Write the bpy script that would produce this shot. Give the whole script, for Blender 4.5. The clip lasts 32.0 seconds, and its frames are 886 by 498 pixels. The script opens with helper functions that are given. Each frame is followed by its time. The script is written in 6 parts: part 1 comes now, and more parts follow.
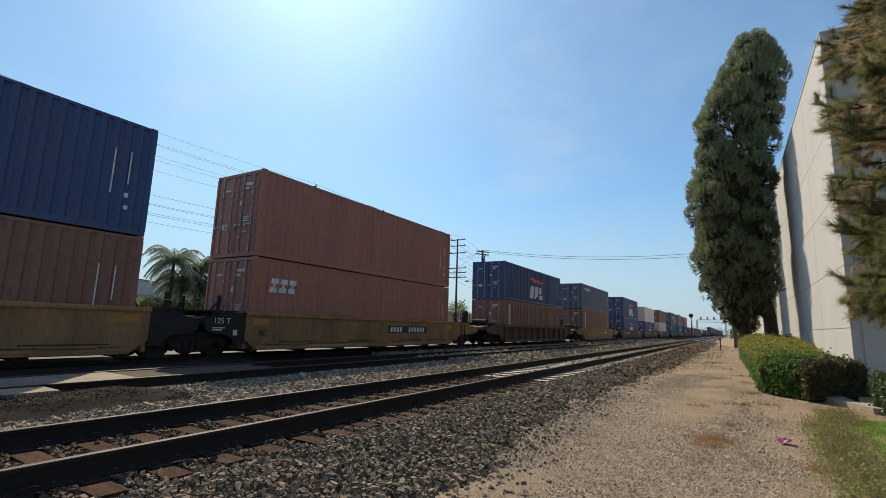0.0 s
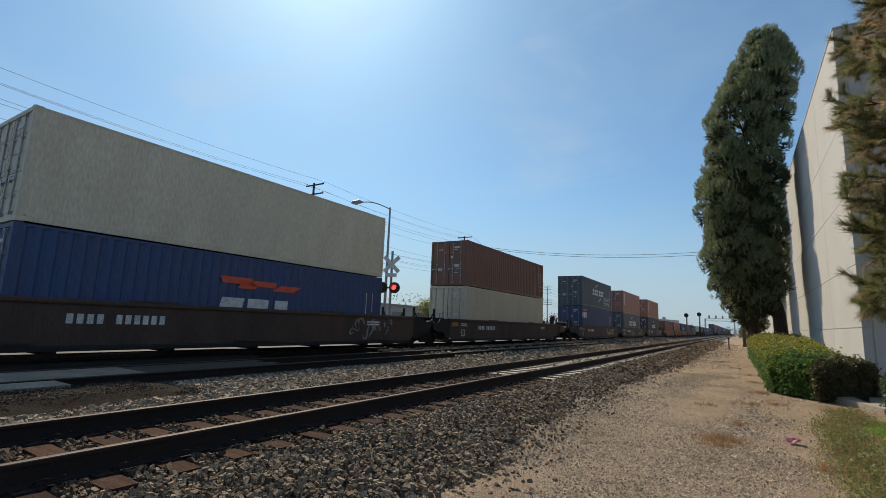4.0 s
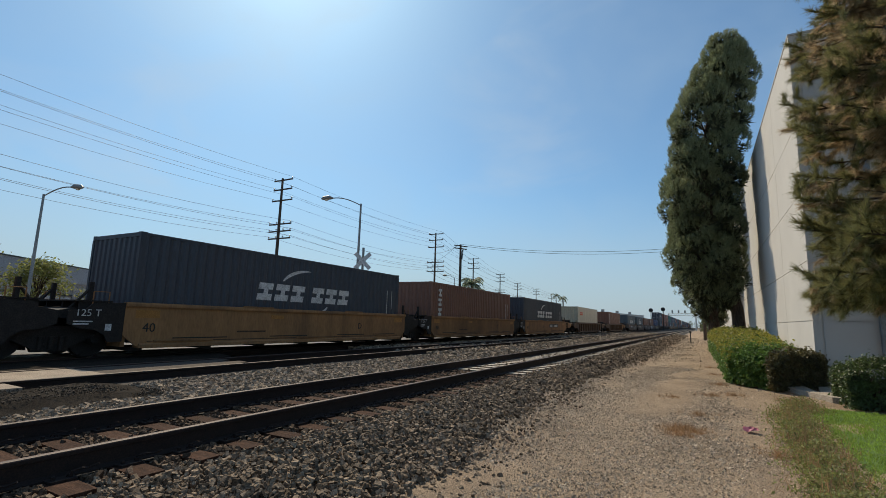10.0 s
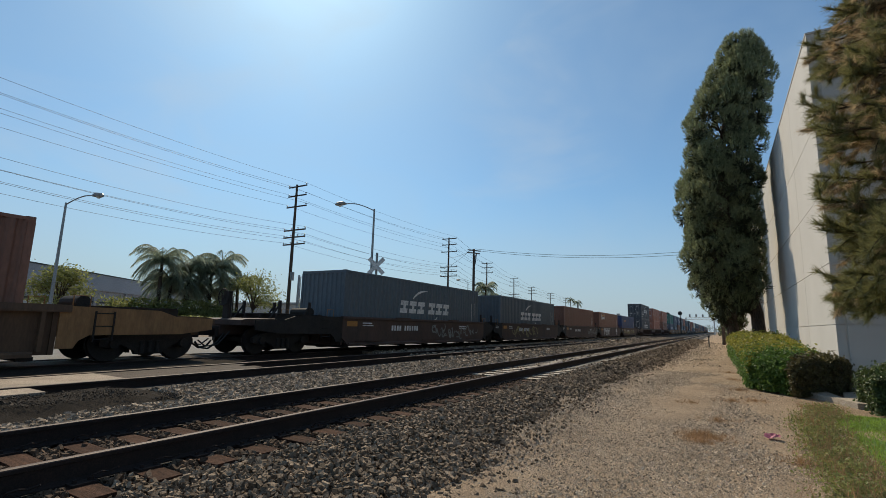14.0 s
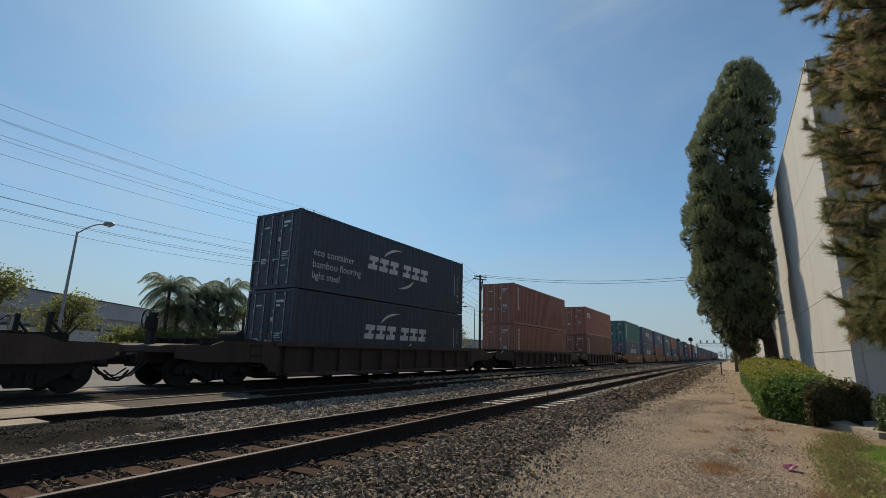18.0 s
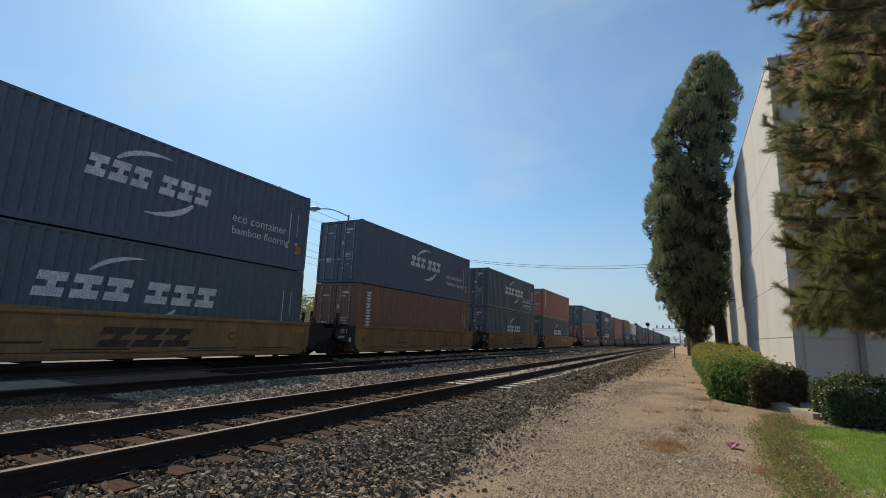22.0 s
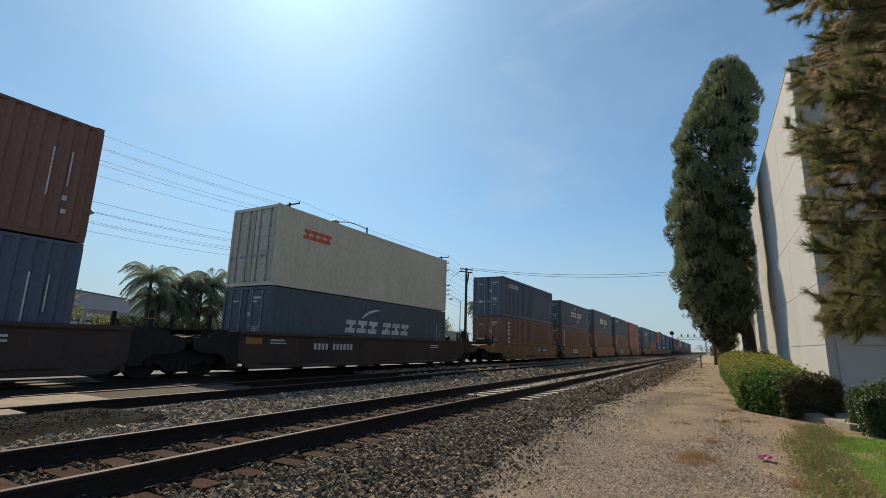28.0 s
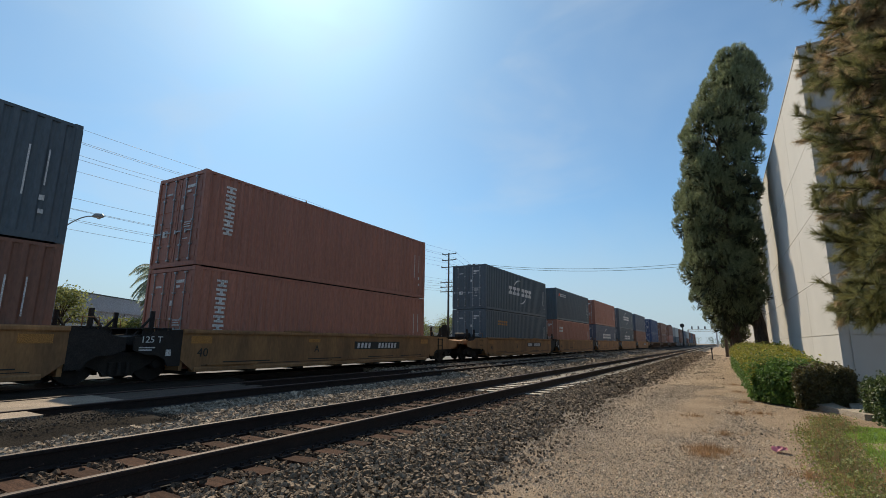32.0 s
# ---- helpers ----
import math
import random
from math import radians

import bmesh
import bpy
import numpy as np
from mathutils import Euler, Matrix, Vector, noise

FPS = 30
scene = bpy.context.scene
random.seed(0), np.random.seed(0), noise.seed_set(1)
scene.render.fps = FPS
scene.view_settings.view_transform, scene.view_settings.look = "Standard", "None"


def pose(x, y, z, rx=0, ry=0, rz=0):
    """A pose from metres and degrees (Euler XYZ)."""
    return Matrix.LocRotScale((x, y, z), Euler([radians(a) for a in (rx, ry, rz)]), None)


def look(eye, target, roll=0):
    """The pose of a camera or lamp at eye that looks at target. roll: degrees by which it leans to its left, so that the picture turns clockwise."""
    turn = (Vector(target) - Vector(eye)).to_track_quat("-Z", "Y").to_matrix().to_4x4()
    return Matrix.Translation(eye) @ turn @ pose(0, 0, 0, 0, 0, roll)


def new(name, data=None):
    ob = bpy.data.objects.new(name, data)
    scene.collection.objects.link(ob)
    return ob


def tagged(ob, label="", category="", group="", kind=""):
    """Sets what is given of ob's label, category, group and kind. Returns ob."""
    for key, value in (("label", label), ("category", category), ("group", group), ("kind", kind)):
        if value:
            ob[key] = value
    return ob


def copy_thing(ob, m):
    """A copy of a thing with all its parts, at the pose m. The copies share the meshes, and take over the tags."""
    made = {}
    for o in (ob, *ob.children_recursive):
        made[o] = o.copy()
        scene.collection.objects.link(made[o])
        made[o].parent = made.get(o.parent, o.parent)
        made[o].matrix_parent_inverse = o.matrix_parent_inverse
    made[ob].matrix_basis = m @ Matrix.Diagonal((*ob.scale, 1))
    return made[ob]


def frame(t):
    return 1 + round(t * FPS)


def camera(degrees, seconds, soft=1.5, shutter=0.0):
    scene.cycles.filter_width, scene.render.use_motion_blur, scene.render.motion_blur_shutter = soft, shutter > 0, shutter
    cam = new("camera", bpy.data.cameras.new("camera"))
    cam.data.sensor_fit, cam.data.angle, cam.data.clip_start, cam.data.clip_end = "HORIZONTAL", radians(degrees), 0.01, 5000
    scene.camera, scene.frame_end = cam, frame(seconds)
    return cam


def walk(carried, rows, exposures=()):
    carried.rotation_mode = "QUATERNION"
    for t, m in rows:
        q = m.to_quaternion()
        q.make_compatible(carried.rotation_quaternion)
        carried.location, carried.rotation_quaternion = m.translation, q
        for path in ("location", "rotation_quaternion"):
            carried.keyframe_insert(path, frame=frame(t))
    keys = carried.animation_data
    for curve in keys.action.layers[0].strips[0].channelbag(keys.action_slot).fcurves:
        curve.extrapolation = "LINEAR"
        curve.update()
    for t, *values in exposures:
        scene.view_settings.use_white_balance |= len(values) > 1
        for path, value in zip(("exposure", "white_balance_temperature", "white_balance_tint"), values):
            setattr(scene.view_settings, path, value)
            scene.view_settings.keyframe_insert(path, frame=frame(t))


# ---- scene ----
EXPOSURE, SKY, SUN = -0.35, 0.125, 4.9
EYE = (0.0, 0.0, 1.51)

# seconds, heading to the right of the track's line, tilt up, lean (degrees): a hand-held camera turning on the spot
TURNS = [
    (0, -31.45, 9.23, 1.85), (0.5, -31.49, 8.98, 2.17), (1, -31.53, 8.87, 2.15), (1.5, -31.52, 8.68, 2.09), (2, -31.70, 8.60, 2.20),
    (2.5, -31.90, 8.72, 2.38), (3, -32.05, 8.80, 2.57), (3.5, -32.15, 8.84, 2.46), (5.5, -32.24, 9.03, 1.23), (6, -31.97, 8.99, 1.28),
    (6.5, -31.64, 8.83, 1.21), (7, -31.40, 8.58, 0.95), (7.5, -31.18, 8.46, 0.72), (8, -30.96, 8.35, 0.65), (8.5, -30.68, 8.32, 0.81),
    (9, -30.48, 8.35, 0.97), (9.5, -29.68, 8.38, 1.29), (10, -28.73, 8.60, 1.70), (10.5, -28.41, 8.77, 1.96), (11, -28.19, 9.03, 1.97),
    (11.5, -28.20, 9.36, 1.96), (12, -28.51, 9.52, 1.84), (12.5, -29.06, 9.49, 1.62), (13, -29.84, 9.32, 1.45), (13.5, -30.39, 9.25, 1.37),
    (14, -30.38, 9.12, 1.56), (14.5, -30.22, 9.21, 1.74), (16.5, -31.13, 11.59, 1.94), (17, -31.42, 11.78, 1.94), (17.5, -31.47, 11.93, 1.82),
    (18, -31.23, 12.31, 1.38), (18.5, -31.18, 12.51, 1.26), (19, -31.26, 12.28, 1.55), (19.5, -31.09, 12.22, 1.30), (20, -30.09, 11.54, 1.32),
    (20.5, -28.90, 10.59, 1.63), (21, -27.75, 10.00, 2.05), (21.5, -27.29, 9.93, 2.24), (22, -27.23, 10.19, 2.26), (22.5, -27.51, 10.56, 2.21),
    (23, -27.88, 10.65, 2.06), (23.5, -28.05, 10.79, 1.82), (24, -28.32, 11.01, 1.65), (24.5, -28.46, 11.13, 1.63), (25, -28.46, 11.32, 1.73),
    (25.5, -28.66, 11.25, 1.75), (27.5, -29.44, 11.25, 1.69), (28, -29.52, 11.44, 1.68), (28.5, -29.58, 11.62, 1.72), (29, -29.75, 11.79, 1.69),
    (29.5, -30.00, 11.78, 1.70), (30, -30.06, 11.75, 1.55), (30.5, -30.07, 11.69, 1.18), (31, -30.05, 11.51, 0.58), (31.5, -30.36, 11.45, 0.43),
    (32, -30.40, 11.00, 0.72),
]


def view(heading, tilt, lean):
    """A pose at EYE from heading, tilt and lean."""
    h, p = radians(heading), radians(tilt)
    way = Vector((math.sin(h) * math.cos(p), math.cos(h) * math.cos(p), math.sin(p)))
    return look(EYE, Vector(EYE) + way, lean)


# the clip's camera opens and closes a little as bright containers pass
LIGHTER = ((0, 0.16), (1, 0.02), (2, -0.08), (3, -0.06), (6, 0.03), (8, 0.05), (9, -0.08), (13, -0.1), (17, -0.24), (18, -0.26), (20, -0.12), (21.5, 0.0), (23, 0.14), (24, 0.12), (25, 0.0), (28, -0.03), (29, -0.13), (30, -0.08), (32, 0.06))
cam = camera(86.66, 32.0, soft=0.6, shutter=0.0)
walk(cam, [(t, view(h, p, r)) for t, h, p, r in TURNS], exposures=[(t, EXPOSURE + e) for t, e in LIGHTER])

# ---- world and sun ----
SUN_AZ, SUN_EL = radians(-50.0), radians(45.5)
world = bpy.data.worlds.new("world")
scene.world = world
world.use_nodes = True
wn = world.node_tree
sky = wn.nodes.new("ShaderNodeTexSky")
sky.sky_type, sky.sun_disc = "NISHITA", False
sky.sun_elevation, sky.sun_rotation = SUN_EL, SUN_AZ
sky.air_density, sky.dust_density, sky.ozone_density = 1.0, 0.9, 1.0
grade = wn.nodes.new("ShaderNodeMix")
grade.data_type, grade.blend_type = "RGBA", "MULTIPLY"
grade.inputs["Factor"].default_value = 1.0
grade.inputs["B"].default_value = (0.64, 0.98, 1.16, 1)
wn.links.new(sky.outputs["Color"], grade.inputs["A"])
# thin high haze: soft banks and finer drawn-out wisps over the whole sky
place = wn.nodes.new("ShaderNodeTexCoord")


def haze(colour_in, colour, scale, detail, twist, stretch, lo, hi, least, most):
    """A layer of haze whose thickness follows a noise over the sky."""
    lay, cloud, thin, veil = (wn.nodes.new(k) for k in ("ShaderNodeMapping", "ShaderNodeTexNoise", "ShaderNodeMapRange", "ShaderNodeMix"))
    lay.inputs["Scale"].default_value, lay.inputs["Rotation"].default_value = stretch, (0.3, 0.2, 0.9)
    cloud.inputs["Scale"].default_value, cloud.inputs["Detail"].default_value, cloud.inputs["Distortion"].default_value = scale, detail, twist
    for key, value in (("From Min", lo), ("From Max", hi), ("To Min", least), ("To Max", most)):
        thin.inputs[key].default_value = value
    thin.interpolation_type = "SMOOTHSTEP"
    veil.data_type = "RGBA"
    veil.inputs["B"].default_value = (*colour, 1)
    wn.links.new(place.outputs["Generated"], lay.inputs["Vector"])
    wn.links.new(lay.outputs[0], cloud.inputs["Vector"])
    wn.links.new(cloud.outputs["Fac"], thin.inputs["Value"])
    wn.links.new(thin.outputs["Result"], veil.inputs["Factor"])
    wn.links.new(colour_in, veil.inputs["A"])
    return veil.outputs["Result"]


above = haze(grade.outputs["Result"], (4.9, 6.3, 7.4), 2.2, 4, 0.6, (1, 1, 1.5), 0.42, 0.72, 0.10, 0.30)
above = haze(above, (6.0, 6.8, 7.4), 3.2, 4, 0.5, (0.8, 1.3, 2.0), 0.50, 0.85, 0.0, 0.34)
# ... and a greyer layer towards the horizon
split, low, murk = wn.nodes.new("ShaderNodeSeparateXYZ"), wn.nodes.new("ShaderNodeMapRange"), wn.nodes.new("ShaderNodeMix")
low.inputs["From Min"].default_value, low.inputs["From Max"].default_value = 0.30, -0.02
low.inputs["To Min"].default_value, low.inputs["To Max"].default_value = 0.0, 0.80
low.interpolation_type = "SMOOTHSTEP"
murk.data_type = "RGBA"
murk.inputs["B"].default_value = (4.55, 5.45, 6.35, 1)
wn.links.new(place.outputs["Generated"], split.inputs[0])
wn.links.new(split.outputs["Z"], low.inputs["Value"])
wn.links.new(low.outputs["Result"], murk.inputs["Factor"])
wn.links.new(above, murk.inputs["A"])
wn.links.new(murk.outputs["Result"], wn.nodes["Background"].inputs["Color"])
wn.nodes["Background"].inputs["Strength"].default_value = SKY
sun = new("sun", bpy.data.lights.new("sun", "SUN"))
sun.data.energy, sun.data.angle, sun.data.color = SUN, radians(0.6), (1.0, 0.84, 0.62)
to_sun = Vector((math.sin(SUN_AZ) * math.cos(SUN_EL), math.cos(SUN_AZ) * math.cos(SUN_EL), math.sin(SUN_EL)))
sun.matrix_world = look(to_sun * 50, (0, 0, 0))


# ---- materials ----
def material(name, base, rough=0.7, metal=0.0, var=0.25, scale=3.0, fine=60.0, bump=0.2, tint=None, random_shift=0.0,
             stretch=(1, 1, 1), island=0.0, spec=0.5, grain=0.5):
    """A surface with a coarse stain layer, a fine grain and relief. tint: the colour of the stains."""
    m = bpy.data.materials.new(name)
    m.use_nodes = True
    nt = m.node_tree
    N, L = nt.nodes, nt.links
    b = N["Principled BSDF"]
    b.inputs["Roughness"].default_value, b.inputs["Metallic"].default_value = rough, metal
    b.inputs["Specular IOR Level"].default_value = spec
    tc, info, mp = N.new("ShaderNodeTexCoord"), N.new("ShaderNodeObjectInfo"), N.new("ShaderNodeMapping")
    mp.inputs["Scale"].default_value = stretch
    shift = N.new("ShaderNodeVectorMath")
    shift.operation = "MULTIPLY_ADD"
    L.new(info.outputs["Random"], shift.inputs[0])
    shift.inputs[1].default_value = (37, 53, 29)
    L.new(tc.outputs["Object"], shift.inputs[2])
    L.new(shift.outputs[0], mp.inputs["Vector"])
    big, small = N.new("ShaderNodeTexNoise"), N.new("ShaderNodeTexNoise")
    for n, s, d in ((big, scale, 6), (small, fine, 3)):
        n.inputs["Scale"].default_value, n.inputs["Detail"].default_value = s, d
        n.inputs["Roughness"].default_value = 0.62
        L.new(mp.outputs[0], n.inputs["Vector"])
    ramp = N.new("ShaderNodeValToRGB")
    ramp.color_ramp.elements[0].position, ramp.color_ramp.elements[1].position = 0.35, 0.68
    t = tint or tuple(c * (1 - var) for c in base)
    ramp.color_ramp.elements[0].color, ramp.color_ramp.elements[1].color = (*t, 1), (*base, 1)
    L.new(big.outputs["Fac"], ramp.inputs["Fac"])
    mix = N.new("ShaderNodeMix")
    mix.data_type, mix.blend_type = "RGBA", "OVERLAY"
    mix.inputs["Factor"].default_value = grain
    L.new(ramp.outputs["Color"], mix.inputs["A"])
    crisp = N.new("ShaderNodeMapRange")
    crisp.inputs["From Min"].default_value, crisp.inputs["From Max"].default_value = 0.32, 0.68
    L.new(small.outputs["Fac"], crisp.inputs["Value"])
    L.new(crisp.outputs["Result"], mix.inputs["B"])
    col = mix.outputs["Result"]
    if random_shift or island:
        hsv, rng = N.new("ShaderNodeHueSaturation"), N.new("ShaderNodeMapRange")
        amount = island or random_shift
        rng.inputs["To Min"].default_value, rng.inputs["To Max"].default_value = 1 - amount, 1 + amount
        if island:
            geo = N.new("ShaderNodeNewGeometry")
            L.new(geo.outputs["Random Per Island"], rng.inputs["Value"])
        else:
            L.new(info.outputs["Random"], rng.inputs["Value"])
        L.new(rng.outputs["Result"], hsv.inputs["Value"])
        L.new(col, hsv.inputs["Color"])
        col = hsv.outputs["Color"]
    L.new(col, b.inputs["Base Color"])
    if bump:
        bp = N.new("ShaderNodeBump")
        bp.inputs["Strength"].default_value, bp.inputs["Distance"].default_value = bump, 0.02
        L.new(small.outputs["Fac"], bp.inputs["Height"])
        L.new(bp.outputs["Normal"], b.inputs["Normal"])
    return m


def leafy(name, base, var=0.3, trans=0.35, rough=0.55):
    """Leaves: each one a little different, letting some light through."""
    m = material(name, base, rough, var=var, scale=1.5, fine=9, bump=0.0, island=0.35, grain=0.3)
    nt = m.node_tree
    b, out = nt.nodes["Principled BSDF"], nt.nodes["Material Output"]
    tr, mx = nt.nodes.new("ShaderNodeBsdfTranslucent"), nt.nodes.new("ShaderNodeMixShader")
    src = b.inputs["Base Color"].links[0].from_socket
    nt.links.new(src, tr.inputs["Color"])
    mx.inputs["Fac"].default_value = trans
    nt.links.new(b.outputs[0], mx.inputs[1])
    nt.links.new(tr.outputs[0], mx.inputs[2])
    nt.links.new(mx.outputs[0], out.inputs["Surface"])
    return m


def paint(name, base, rust=(0.12, 0.05, 0.03), rough=0.55, dirt=0.25):
    return material(name, base, rough, var=0.35, scale=0.9, fine=14, bump=0.06, stretch=(1.4, 1.4, 0.35),
                    tint=tuple((1 - dirt) * c + dirt * r for c, r in zip(base, rust)), random_shift=0.12, grain=0.16)


# rose is the brown paint with a reddish sun-flare glow mixed in
BOX = {
    "brown": paint("box_brown", (0.225, 0.106, 0.070)), "ink": paint("box_ink", (0.042, 0.056, 0.074), dirt=0.08), "rose": paint("box_flare_brown", (0.36, 0.170, 0.135)), "red": paint("box_red", (0.37, 0.152, 0.102)),
    "navy": paint("box_navy", (0.090, 0.112, 0.158), dirt=0.08), "blue": paint("box_blue", (0.024, 0.066, 0.17)),
    "slate": paint("box_slate", (0.080, 0.108, 0.128), dirt=0.08), "teal": paint("box_teal", (0.035, 0.20, 0.175)),
    "white": paint("box_white", (0.62, 0.56, 0.42), rust=(0.3, 0.22, 0.14)), "grey": paint("box_grey", (0.40, 0.41, 0.40)),
}
WHITE = material("marking_white", (0.72, 0.72, 0.70), 0.6, var=0.35, scale=4, fine=30, bump=0)
ORANGE = material("marking_orange", (0.75, 0.11, 0.04), 0.6, var=0.2, scale=4, bump=0)
YELLOW_MARK = material("marking_yellow", (0.42, 0.19, 0.04), 0.6, var=0.2, scale=4, bump=0)
BLACK_MARK = material("marking_black", (0.02, 0.02, 0.02), 0.6, bump=0)
GALV = material("galvanised_rod", (0.42, 0.43, 0.44), 0.45, 0.7, var=0.3, scale=6, bump=0.05)
GASKET = material("door_seal_black", (0.015, 0.015, 0.016), 0.7, bump=0)
CAR = {
    "yellow": paint("car_yellow", (0.36, 0.186, 0.072), rust=(0.10, 0.058, 0.033), rough=0.85, dirt=0.6), "ribbed": paint("car_ochre", (0.135, 0.075, 0.038), rust=(0.05, 0.03, 0.02), rough=0.8, dirt=0.6),
    "brown": paint("car_brown", (0.085, 0.048, 0.033), rust=(0.03, 0.02, 0.016), rough=0.75, dirt=0.6),
}
GRIME = material("grimy_steel", (0.028, 0.023, 0.019), 0.75, 0.2, var=0.4, scale=5, fine=40, bump=0.2)
WHEEL = material("wheel_steel", (0.03, 0.026, 0.024), 0.6, 0.4, var=0.4, scale=7, bump=0.1)
SPRAY = material("spray_paint_grey", (0.26, 0.27, 0.25), 0.7, var=0.5, scale=3, fine=20, bump=0)
SPRAY_GOLD = material("spray_paint_gold", (0.40, 0.33, 0.14), 0.7, var=0.5, scale=3, fine=20, bump=0)
SPRAY_BROWN = material("dull_brown_lettering", (0.10, 0.055, 0.03), 0.8, var=0.5, scale=3, fine=20, bump=0)
FADED_TAN = material("faded_tan_lettering", (0.27, 0.19, 0.13), 0.7, var=0.5, scale=3, fine=20, bump=0)
SPRAY_TEAL = material("spray_paint_teal", (0.10, 0.15, 0.15), 0.7, var=0.5, scale=2, fine=20, bump=0)
HOSE = material("rubber_hose", (0.012, 0.012, 0.012), 0.6, bump=0)
RAIL_WEB = material("rusty_rail", (0.024, 0.013, 0.009), 0.85, 0.05, var=0.4, scale=6, fine=70, bump=0.2)
RAIL_TOP = material("worn_rail_head", (0.078, 0.044, 0.031), 0.62, 0.12, var=0.35, scale=2, fine=50, bump=0.03, stretch=(1, 0.1, 1))
TIE_WOOD = material("creosoted_tie", (0.080, 0.042, 0.027), 0.9, var=0.5, scale=3, fine=25, bump=0.5, stretch=(0.6, 5, 1), random_shift=0.3, spec=0.15)
TIE_CONCRETE = material("concrete_tie", (0.52, 0.45, 0.36), 0.85, var=0.3, scale=4, fine=80, bump=0.3, random_shift=0.12)
STONE = material("ballast_stone", (0.262, 0.200, 0.140), 0.9, var=0.4, scale=9, fine=60, bump=0.3, island=0.65, spec=0.1)
STONE_PALE = material("pale_ballast_stone", (0.325, 0.262, 0.195), 0.9, var=0.4, scale=9, fine=60, bump=0.3, island=0.6, spec=0.1)
# brown stone darkened in colour for the shade between the rails
STONE_SHADE = material("shaded_ballast_stone", (0.16, 0.108, 0.070), 0.9, var=0.45, scale=7, fine=60, bump=0.3, island=0.6, spec=0.25)
# near-black so the bed stands in for shade in gaps between stones
BALLAST_SHADE = material("ballast_bed", (0.030, 0.024, 0.018), 0.9, var=0.45, scale=2.2, fine=16, bump=1.0, grain=0.9)
SAND = material("sandy_path", (0.40, 0.300, 0.202), 0.95, var=0.3, scale=0.9, fine=70, bump=1.0, tint=(0.29, 0.213, 0.142), grain=0.8, spec=0.2)
GROUND = material("dry_ground", (0.26, 0.20, 0.14), 0.95, var=0.3, scale=0.15, fine=5, bump=0.4)
ASPHALT = material("asphalt", (0.040, 0.033, 0.026), 0.97, var=0.5, scale=2.5, fine=60, bump=0.8, spec=0.1, grain=0.8)
ROAD = material("sunlit_road", (0.20, 0.19, 0.17), 0.9, var=0.2, scale=0.4, fine=40, bump=0.3)
CONCRETE = material("concrete_panel", (0.34, 0.27, 0.20), 0.8, var=0.35, scale=1.5, fine=50, bump=0.25, random_shift=0.15)
STUCCO = material("white_tilt_wall", (0.60, 0.58, 0.54), 0.85, var=0.08, scale=0.5, fine=50, bump=0.08, grain=0.06)
STUCCO_LOW = material("grey_tilt_wall", (0.61, 0.59, 0.555), 0.85, var=0.08, scale=0.5, fine=50, bump=0.08, grain=0.06)
BARK = material("pine_bark", (0.085, 0.058, 0.04), 0.95, var=0.5, scale=4, fine=18, bump=0.9, stretch=(1, 1, 0.3))
WOOD_POLE = material("weathered_pole", (0.09, 0.065, 0.048), 0.9, var=0.4, scale=3, fine=30, bump=0.4, stretch=(1, 1, 0.15))
WIRE = material("black_wire", (0.02, 0.02, 0.02), 0.6, bump=0)
STEEL = material("grey_steel", (0.30, 0.31, 0.31), 0.5, 0.6, var=0.2, scale=3, bump=0.05)
DARK_STEEL = material("dark_steel", (0.035, 0.035, 0.036), 0.5, 0.3, var=0.3, scale=4, bump=0.05)


# ---- mesh helpers ----
def bm_box(bm, lo, hi, chamfer=0.0):
    """An axis-aligned block between two corners, with its upright edges chamfered if asked."""
    (x0, y0, z0), (x1, y1, z1) = lo, hi
    c = chamfer
    if c:
        ring = [(x0 + c, y0), (x1 - c, y0), (x1, y0 + c), (x1, y1 - c), (x1 - c, y1), (x0 + c, y1), (x0, y1 - c), (x0, y0 + c)]
    else:
        ring = [(x0, y0), (x1, y0), (x1, y1), (x0, y1)]
    a = [bm.verts.new((x, y, z0)) for x, y in ring]
    b = [bm.verts.new((x, y, z1)) for x, y in ring]
    n = len(ring)
    bm.faces.new(a[::-1])
    bm.faces.new(b)
    for i in range(n):
        bm.faces.new((a[i], a[(i + 1) % n], b[(i + 1) % n], b[i]))


def bm_sweep(bm, section, y0, y1, axis="y"):
    """A prism: the section's (u, v) points run along an axis. y: (x, z) along y; x: (y, z) along x; z: (x, y) along z."""
    def at(u, v, s):
        return {"y": (u, s, v), "x": (s, u, v), "z": (u, v, s)}[axis]
    a = [bm.verts.new(at(u, v, y0)) for u, v in section]
    b = [bm.verts.new(at(u, v, y1)) for u, v in section]
    n = len(section)
    bm.faces.new(a)
    bm.faces.new(b[::-1])
    for i in range(n):
        bm.faces.new((a[(i + 1) % n], a[i], b[i], b[(i + 1) % n]))


